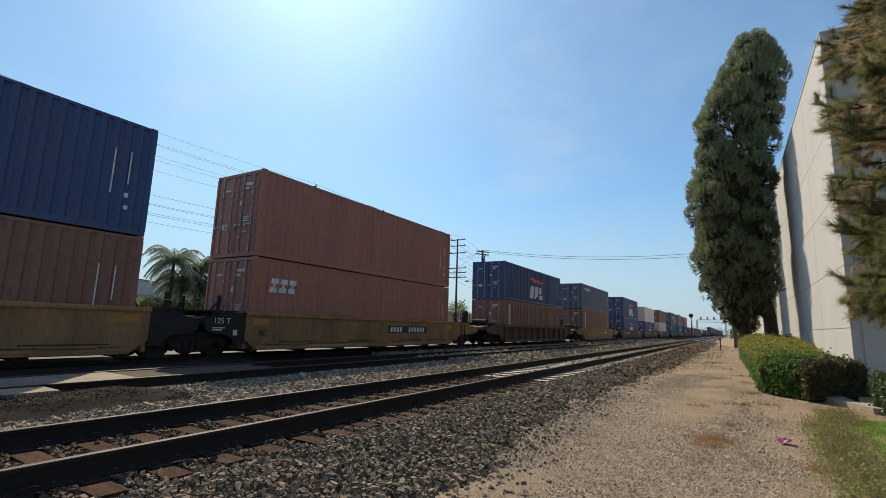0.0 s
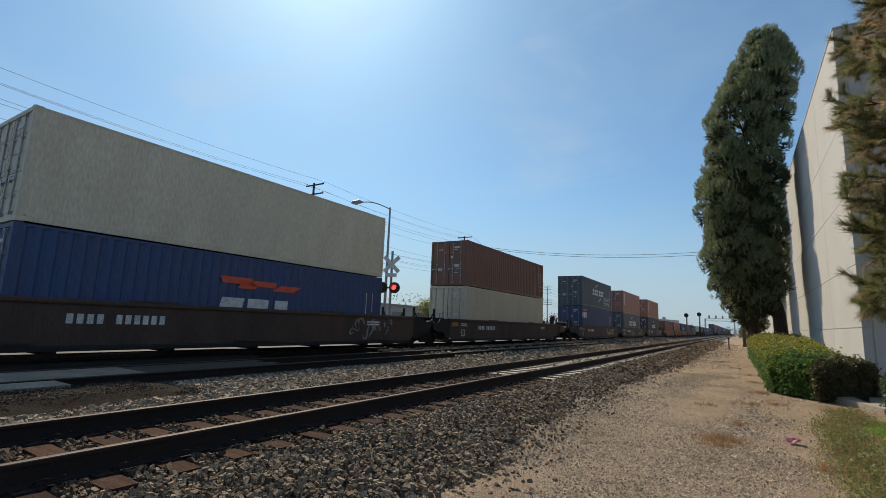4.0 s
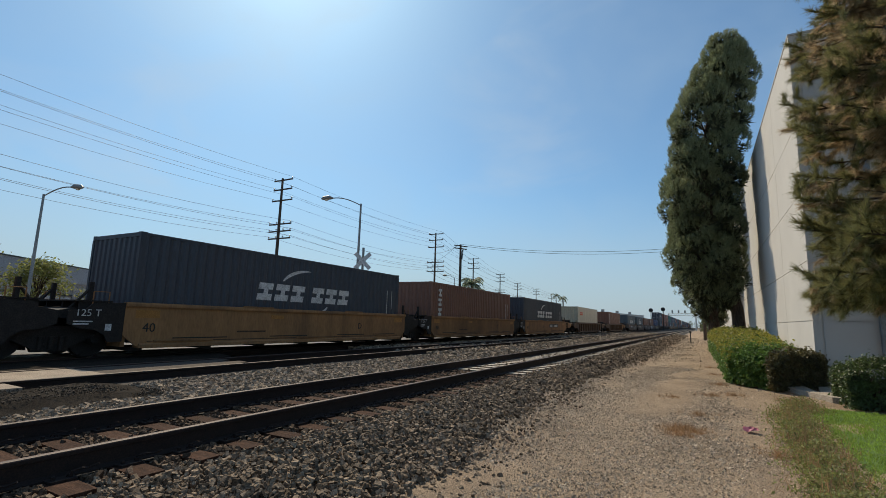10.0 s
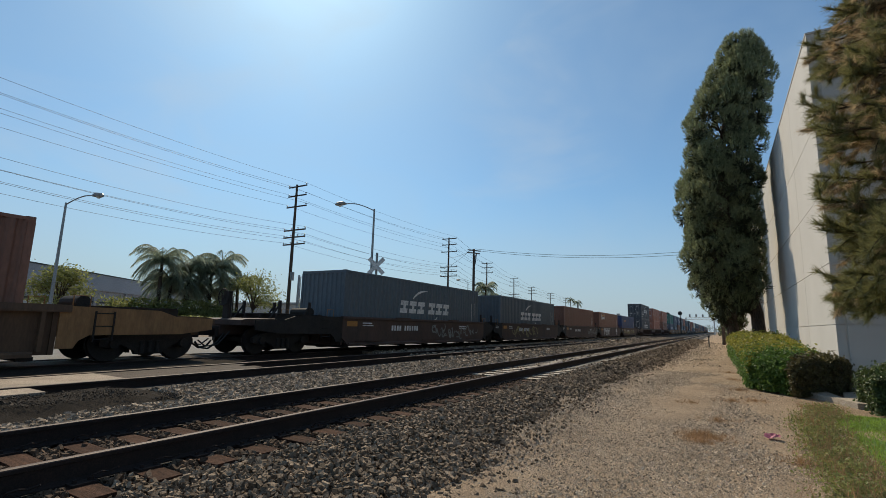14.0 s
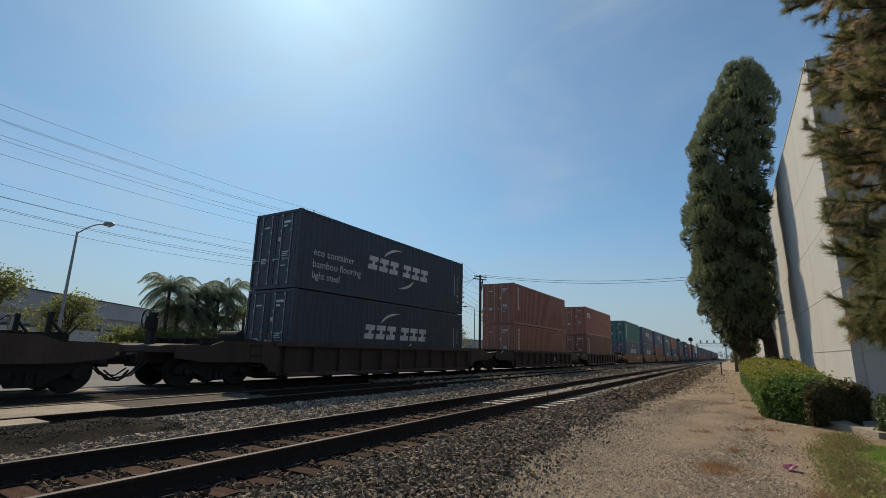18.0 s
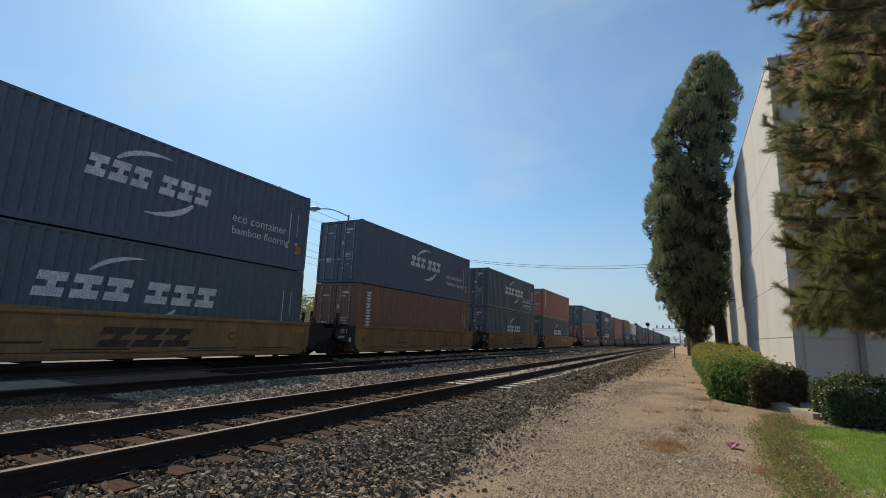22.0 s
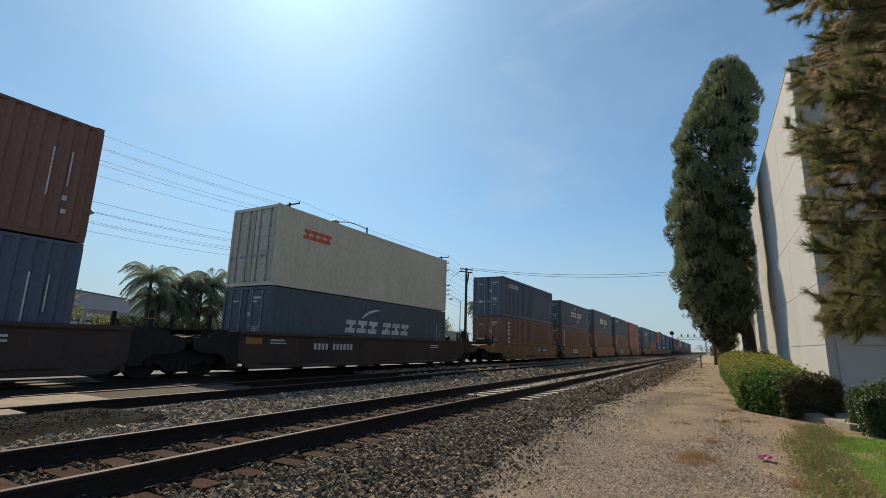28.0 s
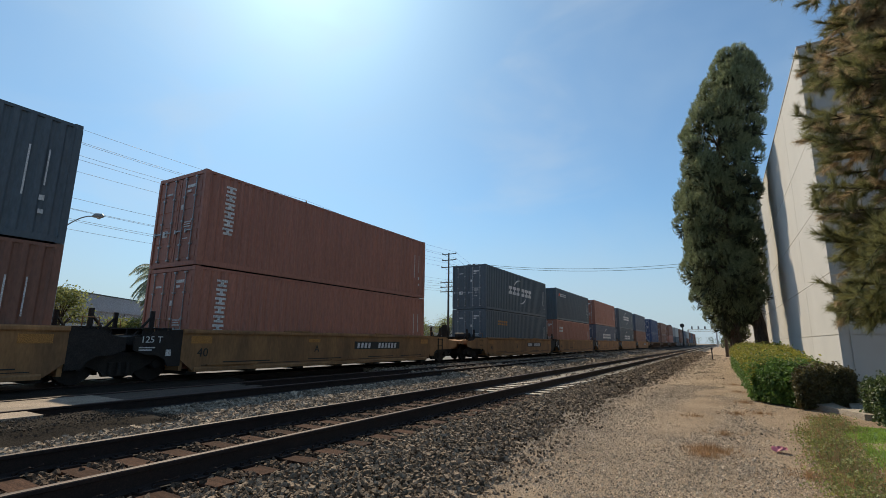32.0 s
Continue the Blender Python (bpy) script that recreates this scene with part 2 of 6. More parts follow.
def bm_tube(bm, pts, radii, sides=8, cap=True):
    """A tube through points with a radius at each."""
    rings = []
    pts = [Vector(p) for p in pts]
    if isinstance(radii, (int, float)):
        radii = [radii] * len(pts)
    for i, p in enumerate(pts):
        d = (pts[min(i + 1, len(pts) - 1)] - pts[max(i - 1, 0)]).normalized()
        u = d.cross(Vector((0, 0, 1)) if abs(d.z) < 0.95 else Vector((1, 0, 0))).normalized()
        v = d.cross(u)
        rings.append([bm.verts.new(p + radii[i] * (math.cos(2 * math.pi * k / sides) * u + math.sin(2 * math.pi * k / sides) * v)) for k in range(sides)])
    for a, b in zip(rings, rings[1:]):
        for k in range(sides):
            bm.faces.new((a[k], a[(k + 1) % sides], b[(k + 1) % sides], b[k]))
    if cap:
        bm.faces.new(rings[0][::-1])
        bm.faces.new(rings[-1])


def finish(bm, name, mat):
    bmesh.ops.recalc_face_normals(bm, faces=bm.faces)
    me = bpy.data.meshes.new(name)
    bm.to_mesh(me)
    bm.free()
    if mat:
        me.materials.append(mat)
    return me


def build(name, mat, make, *args):
    """A mesh from a function that fills a bmesh."""
    bm = bmesh.new()
    make(bm, *args)
    return finish(bm, name, mat)


MESHES = {}


def kept(key, mat, make, *args):
    """The mesh of that key, built once."""
    if key not in MESHES:
        MESHES[key] = build(key if isinstance(key, str) else str(key[0]), mat, make, *args)
    return MESHES[key]


def part(name, mesh, parent, m=None, label=""):
    ob = new(name, mesh)
    ob.parent = parent
    if m is not None:
        ob.matrix_basis = m
    return tagged(ob, label) if label else ob


def thing(name, label, category, m=None, group="", mesh=None, kind=""):
    ob = new(name, mesh)
    if m is not None:
        ob.matrix_basis = m
    return tagged(ob, label, category, group, kind)


def raw_mesh(name, verts, faces, mat):
    me = bpy.data.meshes.new(name)
    me.from_pydata(verts.tolist() if hasattr(verts, "tolist") else verts, [], faces.tolist() if hasattr(faces, "tolist") else faces)
    me.materials.append(mat)
    return me


def at(x, y, z):
    return Matrix.Translation((x, y, z))


FONT_CACHE = {}


def lettering(text, size, mat):
    """Flat letters in the built-in font as a mesh, in the xz plane's order: x along, y up."""
    key = (text, round(size, 3), mat.name)
    if key not in FONT_CACHE:
        c = bpy.data.curves.new("lettering", "FONT")
        c.body, c.size, c.resolution_u, c.extrude = text, size, 2, 0.003
        ob = bpy.data.objects.new("lettering", c)
        scene.collection.objects.link(ob)
        me = bpy.data.meshes.new_from_object(ob.evaluated_get(bpy.context.evaluated_depsgraph_get()))
        bpy.data.objects.remove(ob)
        me.materials.clear()
        me.materials.append(mat)
        FONT_CACHE[key] = me
    return FONT_CACHE[key]


# writing on the train's near side: x of the letters runs along +y, their up is +z, their front is +x
SIDE = Matrix(((0, 0, 1, 0), (1, 0, 0, 0), (0, 1, 0, 0), (0, 0, 0, 1)))

# ---- ground, tracks ----
TRACK_A, TRACK_B, TRACK_C = -5.447, -10.45, -14.075
RAIL_Z = 0.349


def make_ground(bm):
    """One sheet to the horizon, finer near the tracks, with the ballast beds as low rises of it."""
    xs = [-3000, -600, -120, -60, -34, -19, -17.6, -16.6, -15.6, -8.8, -3.9, -3.1, -2.5, -1.6, 0, 2, 6, 20, 60, 300, 3000]
    zs = [0, 0, 0, 0, 0.02, 0.02, -0.02, 0.1, 0.12, 0.09, 0.08, 0.05, -0.01, -0.02, -0.02, -0.02, -0.02, -0.02, -0.02, -0.02, 0]
    ys = [-3000, -300, -60, 0, 30, 80, 200, 600, 3000]
    g = [[bm.verts.new((x, y, z)) for x, z in zip(xs, zs)] for y in ys]
    for a, b in zip(g, g[1:]):
        for i in range(len(xs) - 1):
            bm.faces.new((a[i], a[i + 1], b[i + 1], b[i]))


thing("ground", "dry sandy ground reaching to the horizon", "ground", mesh=build("ground", GROUND, make_ground), kind="structure")


def sheet(name, label, mat, pts, z, thick=0.02):
    """A thin slab with the outline pts, its top at z."""
    def make(bm):
        a = [bm.verts.new((x, y, z - thick)) for x, y in pts]
        b = [bm.verts.new((x, y, z)) for x, y in pts]
        bm.faces.new(b)
        bm.faces.new(a[::-1])
        n = len(pts)
        for i in range(n):
            bm.faces.new((a[i], a[(i + 1) % n], b[(i + 1) % n], b[i]))
    return thing(name, label, name.replace("_", " "), mesh=build(name, mat, make), kind="structure")


def make_bed(bm):
    """The ballast bed of all three tracks: flat tops, a shoulder down to the path."""
    prof = [(-17.2, -0.05), (-16.4, 0.14), (-15.6, 0.17), (-8.9, 0.17), (-8.2, 0.115), (-7.2, 0.112), (-4.0, 0.11), (-3.3, 0.075), (-2.45, -0.03)]
    ys = [-60, -8] + [-4 + 2 * i for i in range(40)] + [90, 140, 240, 420, 900]
    rng = random.Random(4)
    g = []
    for y in ys:
        row = []
        for i, (x, z) in enumerate(prof):
            wob = rng.uniform(-0.14, 0.14) if i == len(prof) - 1 else 0
            row.append(bm.verts.new((x + wob, y, z + rng.uniform(-0.012, 0.012))))
        g.append(row)
    for a, b in zip(g, g[1:]):
        for i in range(len(prof) - 1):
            bm.faces.new((a[i], a[i + 1], b[i + 1], b[i]))


thing("ballast_bed", "bed of crushed grey stone under three railway tracks", "ballast", mesh=build("ballast_bed", BALLAST_SHADE, make_bed), kind="structure")


def make_path(bm):
    rng = random.Random(9)
    ys = [-8] + [-2 + 1.5 * i for i in range(30)] + [60, 90, 140, 300]
    g = []
    for y in ys:
        g.append([bm.verts.new((x + (rng.uniform(-0.2, 0.2) if i == 0 else 0), y, z + (rng.uniform(-0.012, 0.012) if 0 < i < 7 else 0)))
                  for i, (x, z) in enumerate([(-2.9, -0.015), (-2.2, 0.004), (-1.4, 0.0), (-0.6, 0.008), (0.2, 0.0), (1.0, 0.008), (2.0, 0.004), (3.0, 0.004), (20, 0)])])
    for a, b in zip(g, g[1:]):
        for i in range(len(a) - 1):
            bm.faces.new((a[i], a[i + 1], b[i + 1], b[i]))


thing("path", "sandy footpath with fine gravel beside the track", "path", mesh=build("path", SAND, make_path), kind="structure")
sheet("road", "sunlit grey asphalt road beyond the tracks", ROAD, [(-34.5, -200), (-18.2, -200), (-18.2, 700), (-34.5, 700)], 0.06)


def make_rail(bm):
    """The foot and web of a rail and the lower part of its head."""
    s = [(-0.07, 0), (0.07, 0), (0.07, 0.012), (0.012, 0.035), (0.010, 0.152), (0.036, 0.165), (0.036, 0.193), (-0.036, 0.193), (-0.036, 0.165),
         (-0.010, 0.152), (-0.012, 0.035), (-0.07, 0.012)]
    bm_sweep(bm, s, -60, 900)


def make_head(bm):
    bm_sweep(bm, [(-0.034, 0), (0.034, 0), (0.03, 0.008), (0.018, 0.012), (-0.018, 0.012), (-0.03, 0.008)], -60, 900)


def make_tie(bm, w, l, h):
    bm_box(bm, (-l / 2, -w / 2, -h), (l / 2, w / 2, 0), 0.012)


def make_plate(bm):
    bm_box(bm, (-0.17, -0.10, 0), (0.17, 0.10, 0.018), 0.01)
    for x, y in ((-0.12, -0.06), (0.12, 0.06), (-0.12, 0.06), (0.12, -0.06)):
        bm_box(bm, (x - 0.013, y - 0.013, 0.018), (x + 0.013, y + 0.013, 0.045))


def make_anchor(bm):
    """A rail clip: a bent rod standing up beside the rail's foot."""
    bm_tube(bm, [(0.02, -0.09, 0.0), (0.055, -0.08, 0.04), (0.075, -0.02, 0.055), (0.06, 0.05, 0.035), (0.11, 0.10, 0.065)], 0.009, 5)


def track(x0, name, label):
    tr = thing(name, label, "railway track", at(x0, 0, 0), "railway tracks")
    for sx in (-1, 1):
        r = part("rail", kept("rail", RAIL_WEB, make_rail), tr, at(sx * 0.7525, 0, RAIL_Z - 0.205), "rusty steel rail with a polished head")
        part("rail_head", kept("rail_head", RAIL_TOP, make_head), r, at(0, 0, 0.193))
    return tr


track_a = track(TRACK_A, "railway_track", "empty near track, wooden ties giving way to concrete ones")
track_b = track(TRACK_B, "railway_track", "empty middle track half sunk in stone, with crossing panels")
track_c = track(TRACK_C, "railway_track", "far track that carries the container train")


# ---- the train ----
BL, BW, BH = 12.192, 2.438, 2.896
FLOOR_Z = 0.70
CAR_HALF = 1.515


def make_corrugated(bm, length, h0, h1, pitch, depth, thick=0.02):
    """A corrugated sheet in the yz plane from y=0 to length; its outer face at x=0, its grooves depth inside."""
    n = int(length / pitch)
    p = length / n
    prof = []
    for i in range(n):
        y = i * p
        prof += [(0, y), (0, y + p * 0.28), (-depth, y + p * 0.46), (-depth, y + p * 0.74), (0, y + p * 0.92)]
    prof.append((0, length))
    lo = [bm.verts.new((x, y, h0)) for x, y in prof]
    hi = [bm.verts.new((x, y, h1)) for x, y in prof]
    for i in range(len(prof) - 1):
        bm.faces.new((lo[i], lo[i + 1], hi[i + 1], hi[i]))


def make_box_frame(bm):
    """Corner posts, top and bottom rails of a container."""
    w, l, h = BW / 2, BL, BH
    for x0, x1 in ((-w, -w + 0.09), (w - 0.09, w)):
        for y0, y1 in ((0, 0.14), (l - 0.14, l)):
            bm_box(bm, (x0, y0, 0.12), (x1, y1, h - 0.12))
        bm_box(bm, (x0 + 0.012, 0.16, h - 0.085), (x1 - 0.012, l - 0.16, h - 0.012))
        bm_box(bm, (x0 + 0.012, 0.16, 0.012), (x1 - 0.012, l - 0.16, 0.16))
    for y0, y1 in ((0.01, 0.09), (l - 0.09, l - 0.01)):
        bm_box(bm, (-w + 0.16, y0, h - 0.12), (w - 0.16, y1, h - 0.01))
        bm_box(bm, (-w + 0.16, y0, 0.01), (w - 0.16, y1, 0.14))


def make_casting(bm):
    bm_box(bm, (-0.085, -0.09, -0.06), (0.085, 0.09, 0.06), 0.02)


def make_roof(bm):
    n = 24
    w = BW / 2 - 0.05
    for i in range(n):
        y0, y1 = 0.1 + i * (BL - 0.2) / n, 0.1 + (i + 0.7) * (BL - 0.2) / n
        bm_box(bm, (-w, y0, BH - 0.04), (w, y1, BH - 0.016))
    bm_box(bm, (-w, 0.05, BH - 0.06), (w, BL - 0.05, BH - 0.035))


def make_floor(bm):
    bm_box(bm, (-BW / 2 + 0.1, 0.1, 0.1), (BW / 2 - 0.1, BL - 0.1, 0.15))


def make_door(bm, s):
    """One door leaf with its panel pressings; s: side of the hinge."""
    x0, x1 = (0.02, 1.125) if s > 0 else (-1.125, -0.02)
    bm_box(bm, (x0, 0.035, 0.15), (x1, 0.075, BH - 0.13))
    for k in range(5):
        z0 = 0.25 + k * 0.5
        bm_box(bm, (x0 + 0.08, 0.022, z0), (x1 - 0.08, 0.036, z0 + 0.34))


def make_door_marks(bm):
    """Small numbers and data on the doors as plain bars."""
    for x0, z0, w, h in ((0.34, 2.42, 0.38, 0.09), (0.34, 2.28, 0.20, 0.07), (0.12, 1.75, 0.11, 0.16), (0.36, 1.32, 0.34, 0.035), (0.36, 1.25, 0.30, 0.035), (0.36, 1.18, 0.34, 0.035), (0.36, 0.82, 0.25, 0.03), (-0.72, 2.30, 0.30, 0.06), (-0.72, 0.95, 0.26, 0.2)):
        bm_box(bm, (x0, 0.012, z0), (x0 + w, 0.020, z0 + h))


def make_seal(bm):
    bm_box(bm, (-0.018, 0.05, 0.15), (0.018, 0.09, BH - 0.13))


def make_rod(bm):
    bm_tube(bm, [(0, 0, 0.16), (0, 0, BH - 0.14)], 0.018, 6)
    for z in (0.18, 0.62, 1.35, 2.1, BH - 0.2):
        bm_box(bm, (-0.045, -0.03, z), (0.045, 0.03, z + 0.05))


def make_handle(bm):
    bm_box(bm, (-0.30, -0.025, 0), (0.05, 0.0, 0.035))
    bm_box(bm, (-0.31, -0.03, -0.05), (-0.25, 0.02, 0.07))


def make_bars(bm, spec):
    """Flat marks on a side: (along, up, width, height, slant) each."""
    for a, u, w, h, s in spec:
        q = [(a, u), (a + w, u), (a + w + s, u + h), (a + s, u + h)]
        f = [bm.verts.new((0.004, y, z)) for y, z in q]
        b = [bm.verts.new((0.0, y, z)) for y, z in q]
        bm.faces.new(f)
        bm.faces.new(b[::-1])
        for i in range(4):
            bm.faces.new((b[i], b[(i + 1) % 4], f[(i + 1) % 4], f[i]))


def make_scrawl(bm, a, length, seed, n):
    """Sprayed writing that cannot be read: bent strokes of uneven width crowded along a side."""
    rng = random.Random(seed)
    for k in range(n):
        y = a + length * (k + 0.5) / n
        c, r = (y, rng.uniform(1.0, 1.3)), rng.uniform(0.14, 0.34)
        t0, sweep, w = rng.uniform(0, 6.28), rng.uniform(1.5, 4.2), rng.uniform(0.05, 0.14)
        row = []
        for i in range(9):
            t = t0 + sweep * i / 8
            rr = r * (0.75 + 0.35 * math.sin(2.2 * t + k))
            d = w * (0.25 + math.sin(math.pi * i / 8))
            x = 0.003 + 0.0001 * k
            row.append([bm.verts.new((x, c[0] + (rr + s * d) * math.cos(t) * 0.9, min(1.58, max(0.72, c[1] + (rr + s * d) * math.sin(t) * 1.1)))) for s in (-0.5, 0.5)])
        for p, q in zip(row, row[1:]):
            bm.faces.new((p[0], q[0], q[1], p[1]))


def make_arc(bm, a, u, r, w, t0, t1):
    """A swoosh: an arc that tapers to its ends."""
    n = 10
    row = []
    for i in range(n + 1):
        t = radians(t0 + (t1 - t0) * i / n)
        k = w * math.sin(math.pi * (0.12 + 0.83 * i / n))
        row.append([(a + (r + d) * math.cos(t), u + (r + d) * 0.62 * math.sin(t)) for d in (k / 2, -k / 2)])
    for p, q in zip(row, row[1:]):
        bm.faces.new([bm.verts.new((0.004, y, z)) for y, z in (p[0], q[0], q[1], p[1])])


def pieces(spec):
    """The marks of a sign, sorted into those that touch."""
    groups = []
    for r in spec:
        a, u, w, h, s = r
        box = [min(a, a + s) - 0.004, u - 0.004, max(a + w, a + w + s) + 0.004, u + h + 0.004]
        hit = [g for g in groups if any(box[0] <= q[2] and q[0] <= box[2] and box[1] <= q[3] and q[1] <= box[3] for q, _ in g)]
        merged = [(box, r)] + [x for g in hit for x in g]
        groups = [g for g in groups if g not in hit] + [merged]
    return [[r for _, r in g] for g in groups]


def glyph_row(a, u, n, w, h, gap, skip=()):
    """Plain marks in a row in place of letters: two slanted bars one over the other."""
    out = []
    for i in range(n):
        x = a + i * (w + gap)
        if i not in skip:
            out += [(x, u, w, h * 0.37, 0.06 * h), (x + 0.1 * h, u + h * 0.63, w, h * 0.37, 0.06 * h), (x + 0.45 * w, u + h * 0.37, w * 0.3, h * 0.26, 0.04 * h)]
    return out


def glyph_column(a, top, n, w, h, gap):
    """Plain marks one under another in place of letters: two bars joined in the middle."""
    out = []
    for i in range(n):
        z = top - i * (h + gap) - h
        out += [(a, z + h * 0.66, w, h * 0.34, 0.0), (a + 0.08 * w, z, 0.84 * w, h * 0.34, 0.0), (a + 0.36 * w, z + h * 0.34, 0.28 * w, h * 0.32, 0.0)]
    return out


def marks(kind):
    """Signs on the side of a container: list of (part name, material, maker, arguments)."""
    end = [("data_stripe", WHITE, make_bars, ([(11.25, 0.95, 0.035, 1.15, 0), (11.62, 1.25, 0.03, 0.85, 0), (11.58, 0.9, 0.10, 0.12, 0), (11.6, 0.6, 0.10, 0.1, 0)],))]
    if kind == "line_a":      # a shipping line's sign: six letters with a swoosh above and below
        return end + [("sign", WHITE, make_bars, (glyph_row(3.85, 1.30, 3, 0.60, 0.58, 0.14) + glyph_row(6.35, 1.30, 3, 0.60, 0.58, 0.14),)),
                      ("swoosh", WHITE, make_arc, (6.2, 1.55, 1.45, 0.17, 150, 88)), ("swoosh", WHITE, make_arc, (6.0, 1.62, 1.45, 0.17, 330, 272))]
    if kind == "line_a_text":
        return end + [("sign", WHITE, make_bars, (glyph_row(4.45, 1.42, 3, 0.44, 0.56, 0.10) + glyph_row(6.30, 1.42, 3, 0.44, 0.56, 0.10),)),
                      ("swoosh", WHITE, make_arc, (6.35, 1.60, 1.40, 0.20, 150, 80)), ("swoosh", WHITE, make_arc, (6.05, 1.72, 1.45, 0.24, 335, 268))] + [("wording", WHITE, "text", ("eco container", 0.42, 8.75, 1.22)), ("wording", WHITE, "text", ("bamboo flooring", 0.37, 8.78, 0.82)),
                                  ("warning_plate", YELLOW_MARK, make_bars, ([(11.60, 0.62, 0.3, 0.3, 0)],))]
    if kind == "line_a_slim":
        return end + [("sign", WHITE, make_bars, (glyph_row(4.45, 1.18, 3, 0.44, 0.50, 0.10) + glyph_row(6.25, 1.18, 3, 0.44, 0.50, 0.10),)), ("swoosh", WHITE, make_arc, (6.35, 1.48, 1.30, 0.20, 155, 90))]
    if kind == "line_a_frame":
        edge = [(8.5, 0.42, 3.0, 0.03, 0), (8.5, 1.22, 3.0, 0.03, 0), (8.5, 0.45, 0.03, 0.77, 0), (11.47, 0.45, 0.03, 0.77, 0)]
        return marks("line_a") + [("wording", WHITE, "text", ("eco container", 0.40, 8.62, 0.90)), ("wording", WHITE, "text", ("bamboo flooring", 0.36, 8.66, 0.56)), ("wording_frame", WHITE, make_bars, (edge,))]
    if kind == "line_b_fore":
        return end + [("sign", WHITE, make_bars, ([(-0.1 + 0.55 * k, 1.75, 0.40, 0.55, 0.08) for k in range(3)],)), ("emblem", ORANGE, make_bars, ([(0.2, 2.45, 1.4, 0.14, 0.1)],))]
    if kind == "line_a_left":
        return marks("line_a") + [("wording", WHITE, "text", ("eco container", 0.40, 0.75, 1.30)), ("wording", WHITE, "text", ("bamboo flooring", 0.40, 0.75, 0.86)),
                                  ("wording", WHITE, "text", ("light steel", 0.38, 0.75, 0.44))]
    if kind == "line_b":      # three big white blocks under an orange streak
        return end + [("sign", WHITE, make_bars, ([(4.72, 0.42, 0.75, 1.05, 0.20), (5.76, 0.42, 0.30, 1.05, 0.04), (6.06, 0.62, 0.46, 0.85, 0.04), (6.80, 0.42, 0.78, 0.34, 0.0), (6.80, 0.86, 0.52, 0.61, 0.0)],)),
                      ("emblem", ORANGE, make_bars, ([(4.9, 1.95, 1.1, 0.22, -0.12), (5.4, 1.80, 0.6, 0.18, 0.1), (5.8, 1.9, 1.0, 0.2, 0.0), (6.65, 1.80, 0.85, 0.22, 0.35)],))]
    if kind == "column6":     # a hire firm's name down the side
        return end + [("sign", WHITE, make_bars, (glyph_column(0.72, BH - 0.33, 6, 0.36, 0.21, 0.055),))]
    if kind == "column3":
        return end + [("sign", WHITE, make_bars, (glyph_column(0.85, BH - 0.35, 3, 0.40, 0.42, 0.12),))]
    if kind == "column2":
        return end + [("sign", WHITE, make_bars, ([(0.95 - 0.1 * k, BH - 1.35 - 0.85 * k, 0.20, 0.52, 0.10) for k in range(2)] + [(1.22 - 0.1 * k, BH - 1.35 - 0.85 * k, 0.16, 0.52, 0.10) for k in range(2)],))]
    if kind == "short3":
        return end + [("sign", WHITE, make_bars, (glyph_row(0.65, BH - 1.1, 3, 0.30, 0.46, 0.08),))]
    if kind == "short5":
        return end + [("emblem", ORANGE, make_bars, ([(0.75, BH - 0.70, 0.42, 0.26, 0.12)],)), ("sign", WHITE, make_bars, (glyph_row(1.28, BH - 0.72, 5, 0.30, 0.27, 0.07),))]
    if kind == "yellow5":
        return end + [("sign", YELLOW_MARK, make_bars, (glyph_row(1.9, BH - 0.95, 5, 0.27, 0.3, 0.06),))]
    if kind == "orange4":
        return [("sign", ORANGE, make_bars, (glyph_row(1.2, BH - 1.0, 4, 0.34, 0.36, 0.03),))]
    if kind == "plate":
        return end + [("name_board", WHITE, make_bars, ([(1.35, BH - 0.95, 2.0, 0.03, 0), (1.35, BH - 0.22, 2.0, 0.03, 0), (1.35, BH - 0.95, 0.03, 0.76, 0), (3.33, BH - 0.95, 0.03, 0.76, 0),
                                                          (1.45, BH - 0.85, 0.3, 0.55, 0)] + glyph_row(1.85, BH - 0.85, 5, 0.22, 0.27, 0.05),)),
                      ("emblem", YELLOW_MARK, make_bars, ([(1.85, BH - 0.5, 1.4, 0.2, 0)],))]
    if kind == "board":
        return end + [("sign", WHITE, make_bars, ([(0.95, 0.35, 0.62, 2.1, 0)],)), ("lettering_bars", BLACK_MARK, "raised", (glyph_column(1.07, 2.36, 7, 0.36, 0.2, 0.09),))]
    return end


NAMES = {"brown": "dark red-brown", "ink": "deep ink-blue", "rose": "faded rose-brown", "red": "faded brick-red", "navy": "dark navy", "blue": "bright blue", "slate": "dark slate-blue", "teal": "sea-green", "white": "cream-white", "grey": "pale grey"}
SIGNS = {"line_a": "white shipping-line lettering and swoosh", "line_a_text": "white line sign and eco container wording", "line_a_left": "white line sign and small wording",
         "line_a_slim": "slim white line lettering and one swoosh", "line_a_frame": "white line sign and framed wording", "line_b_fore": "white sign beside one end",
         "line_b": "large white letters and orange emblem", "column6": "white sign running down one end", "column3": "three white letters down one end", "column2": "two slanted white marks near one end", "short3": "short white sign near one end",
         "short5": "small white sign near the top", "yellow5": "small yellow sign near the top", "orange4": "orange-red sign near the top", "plate": "framed name board near one end",
         "board": "tall white name board at one end", "": "no large sign"}


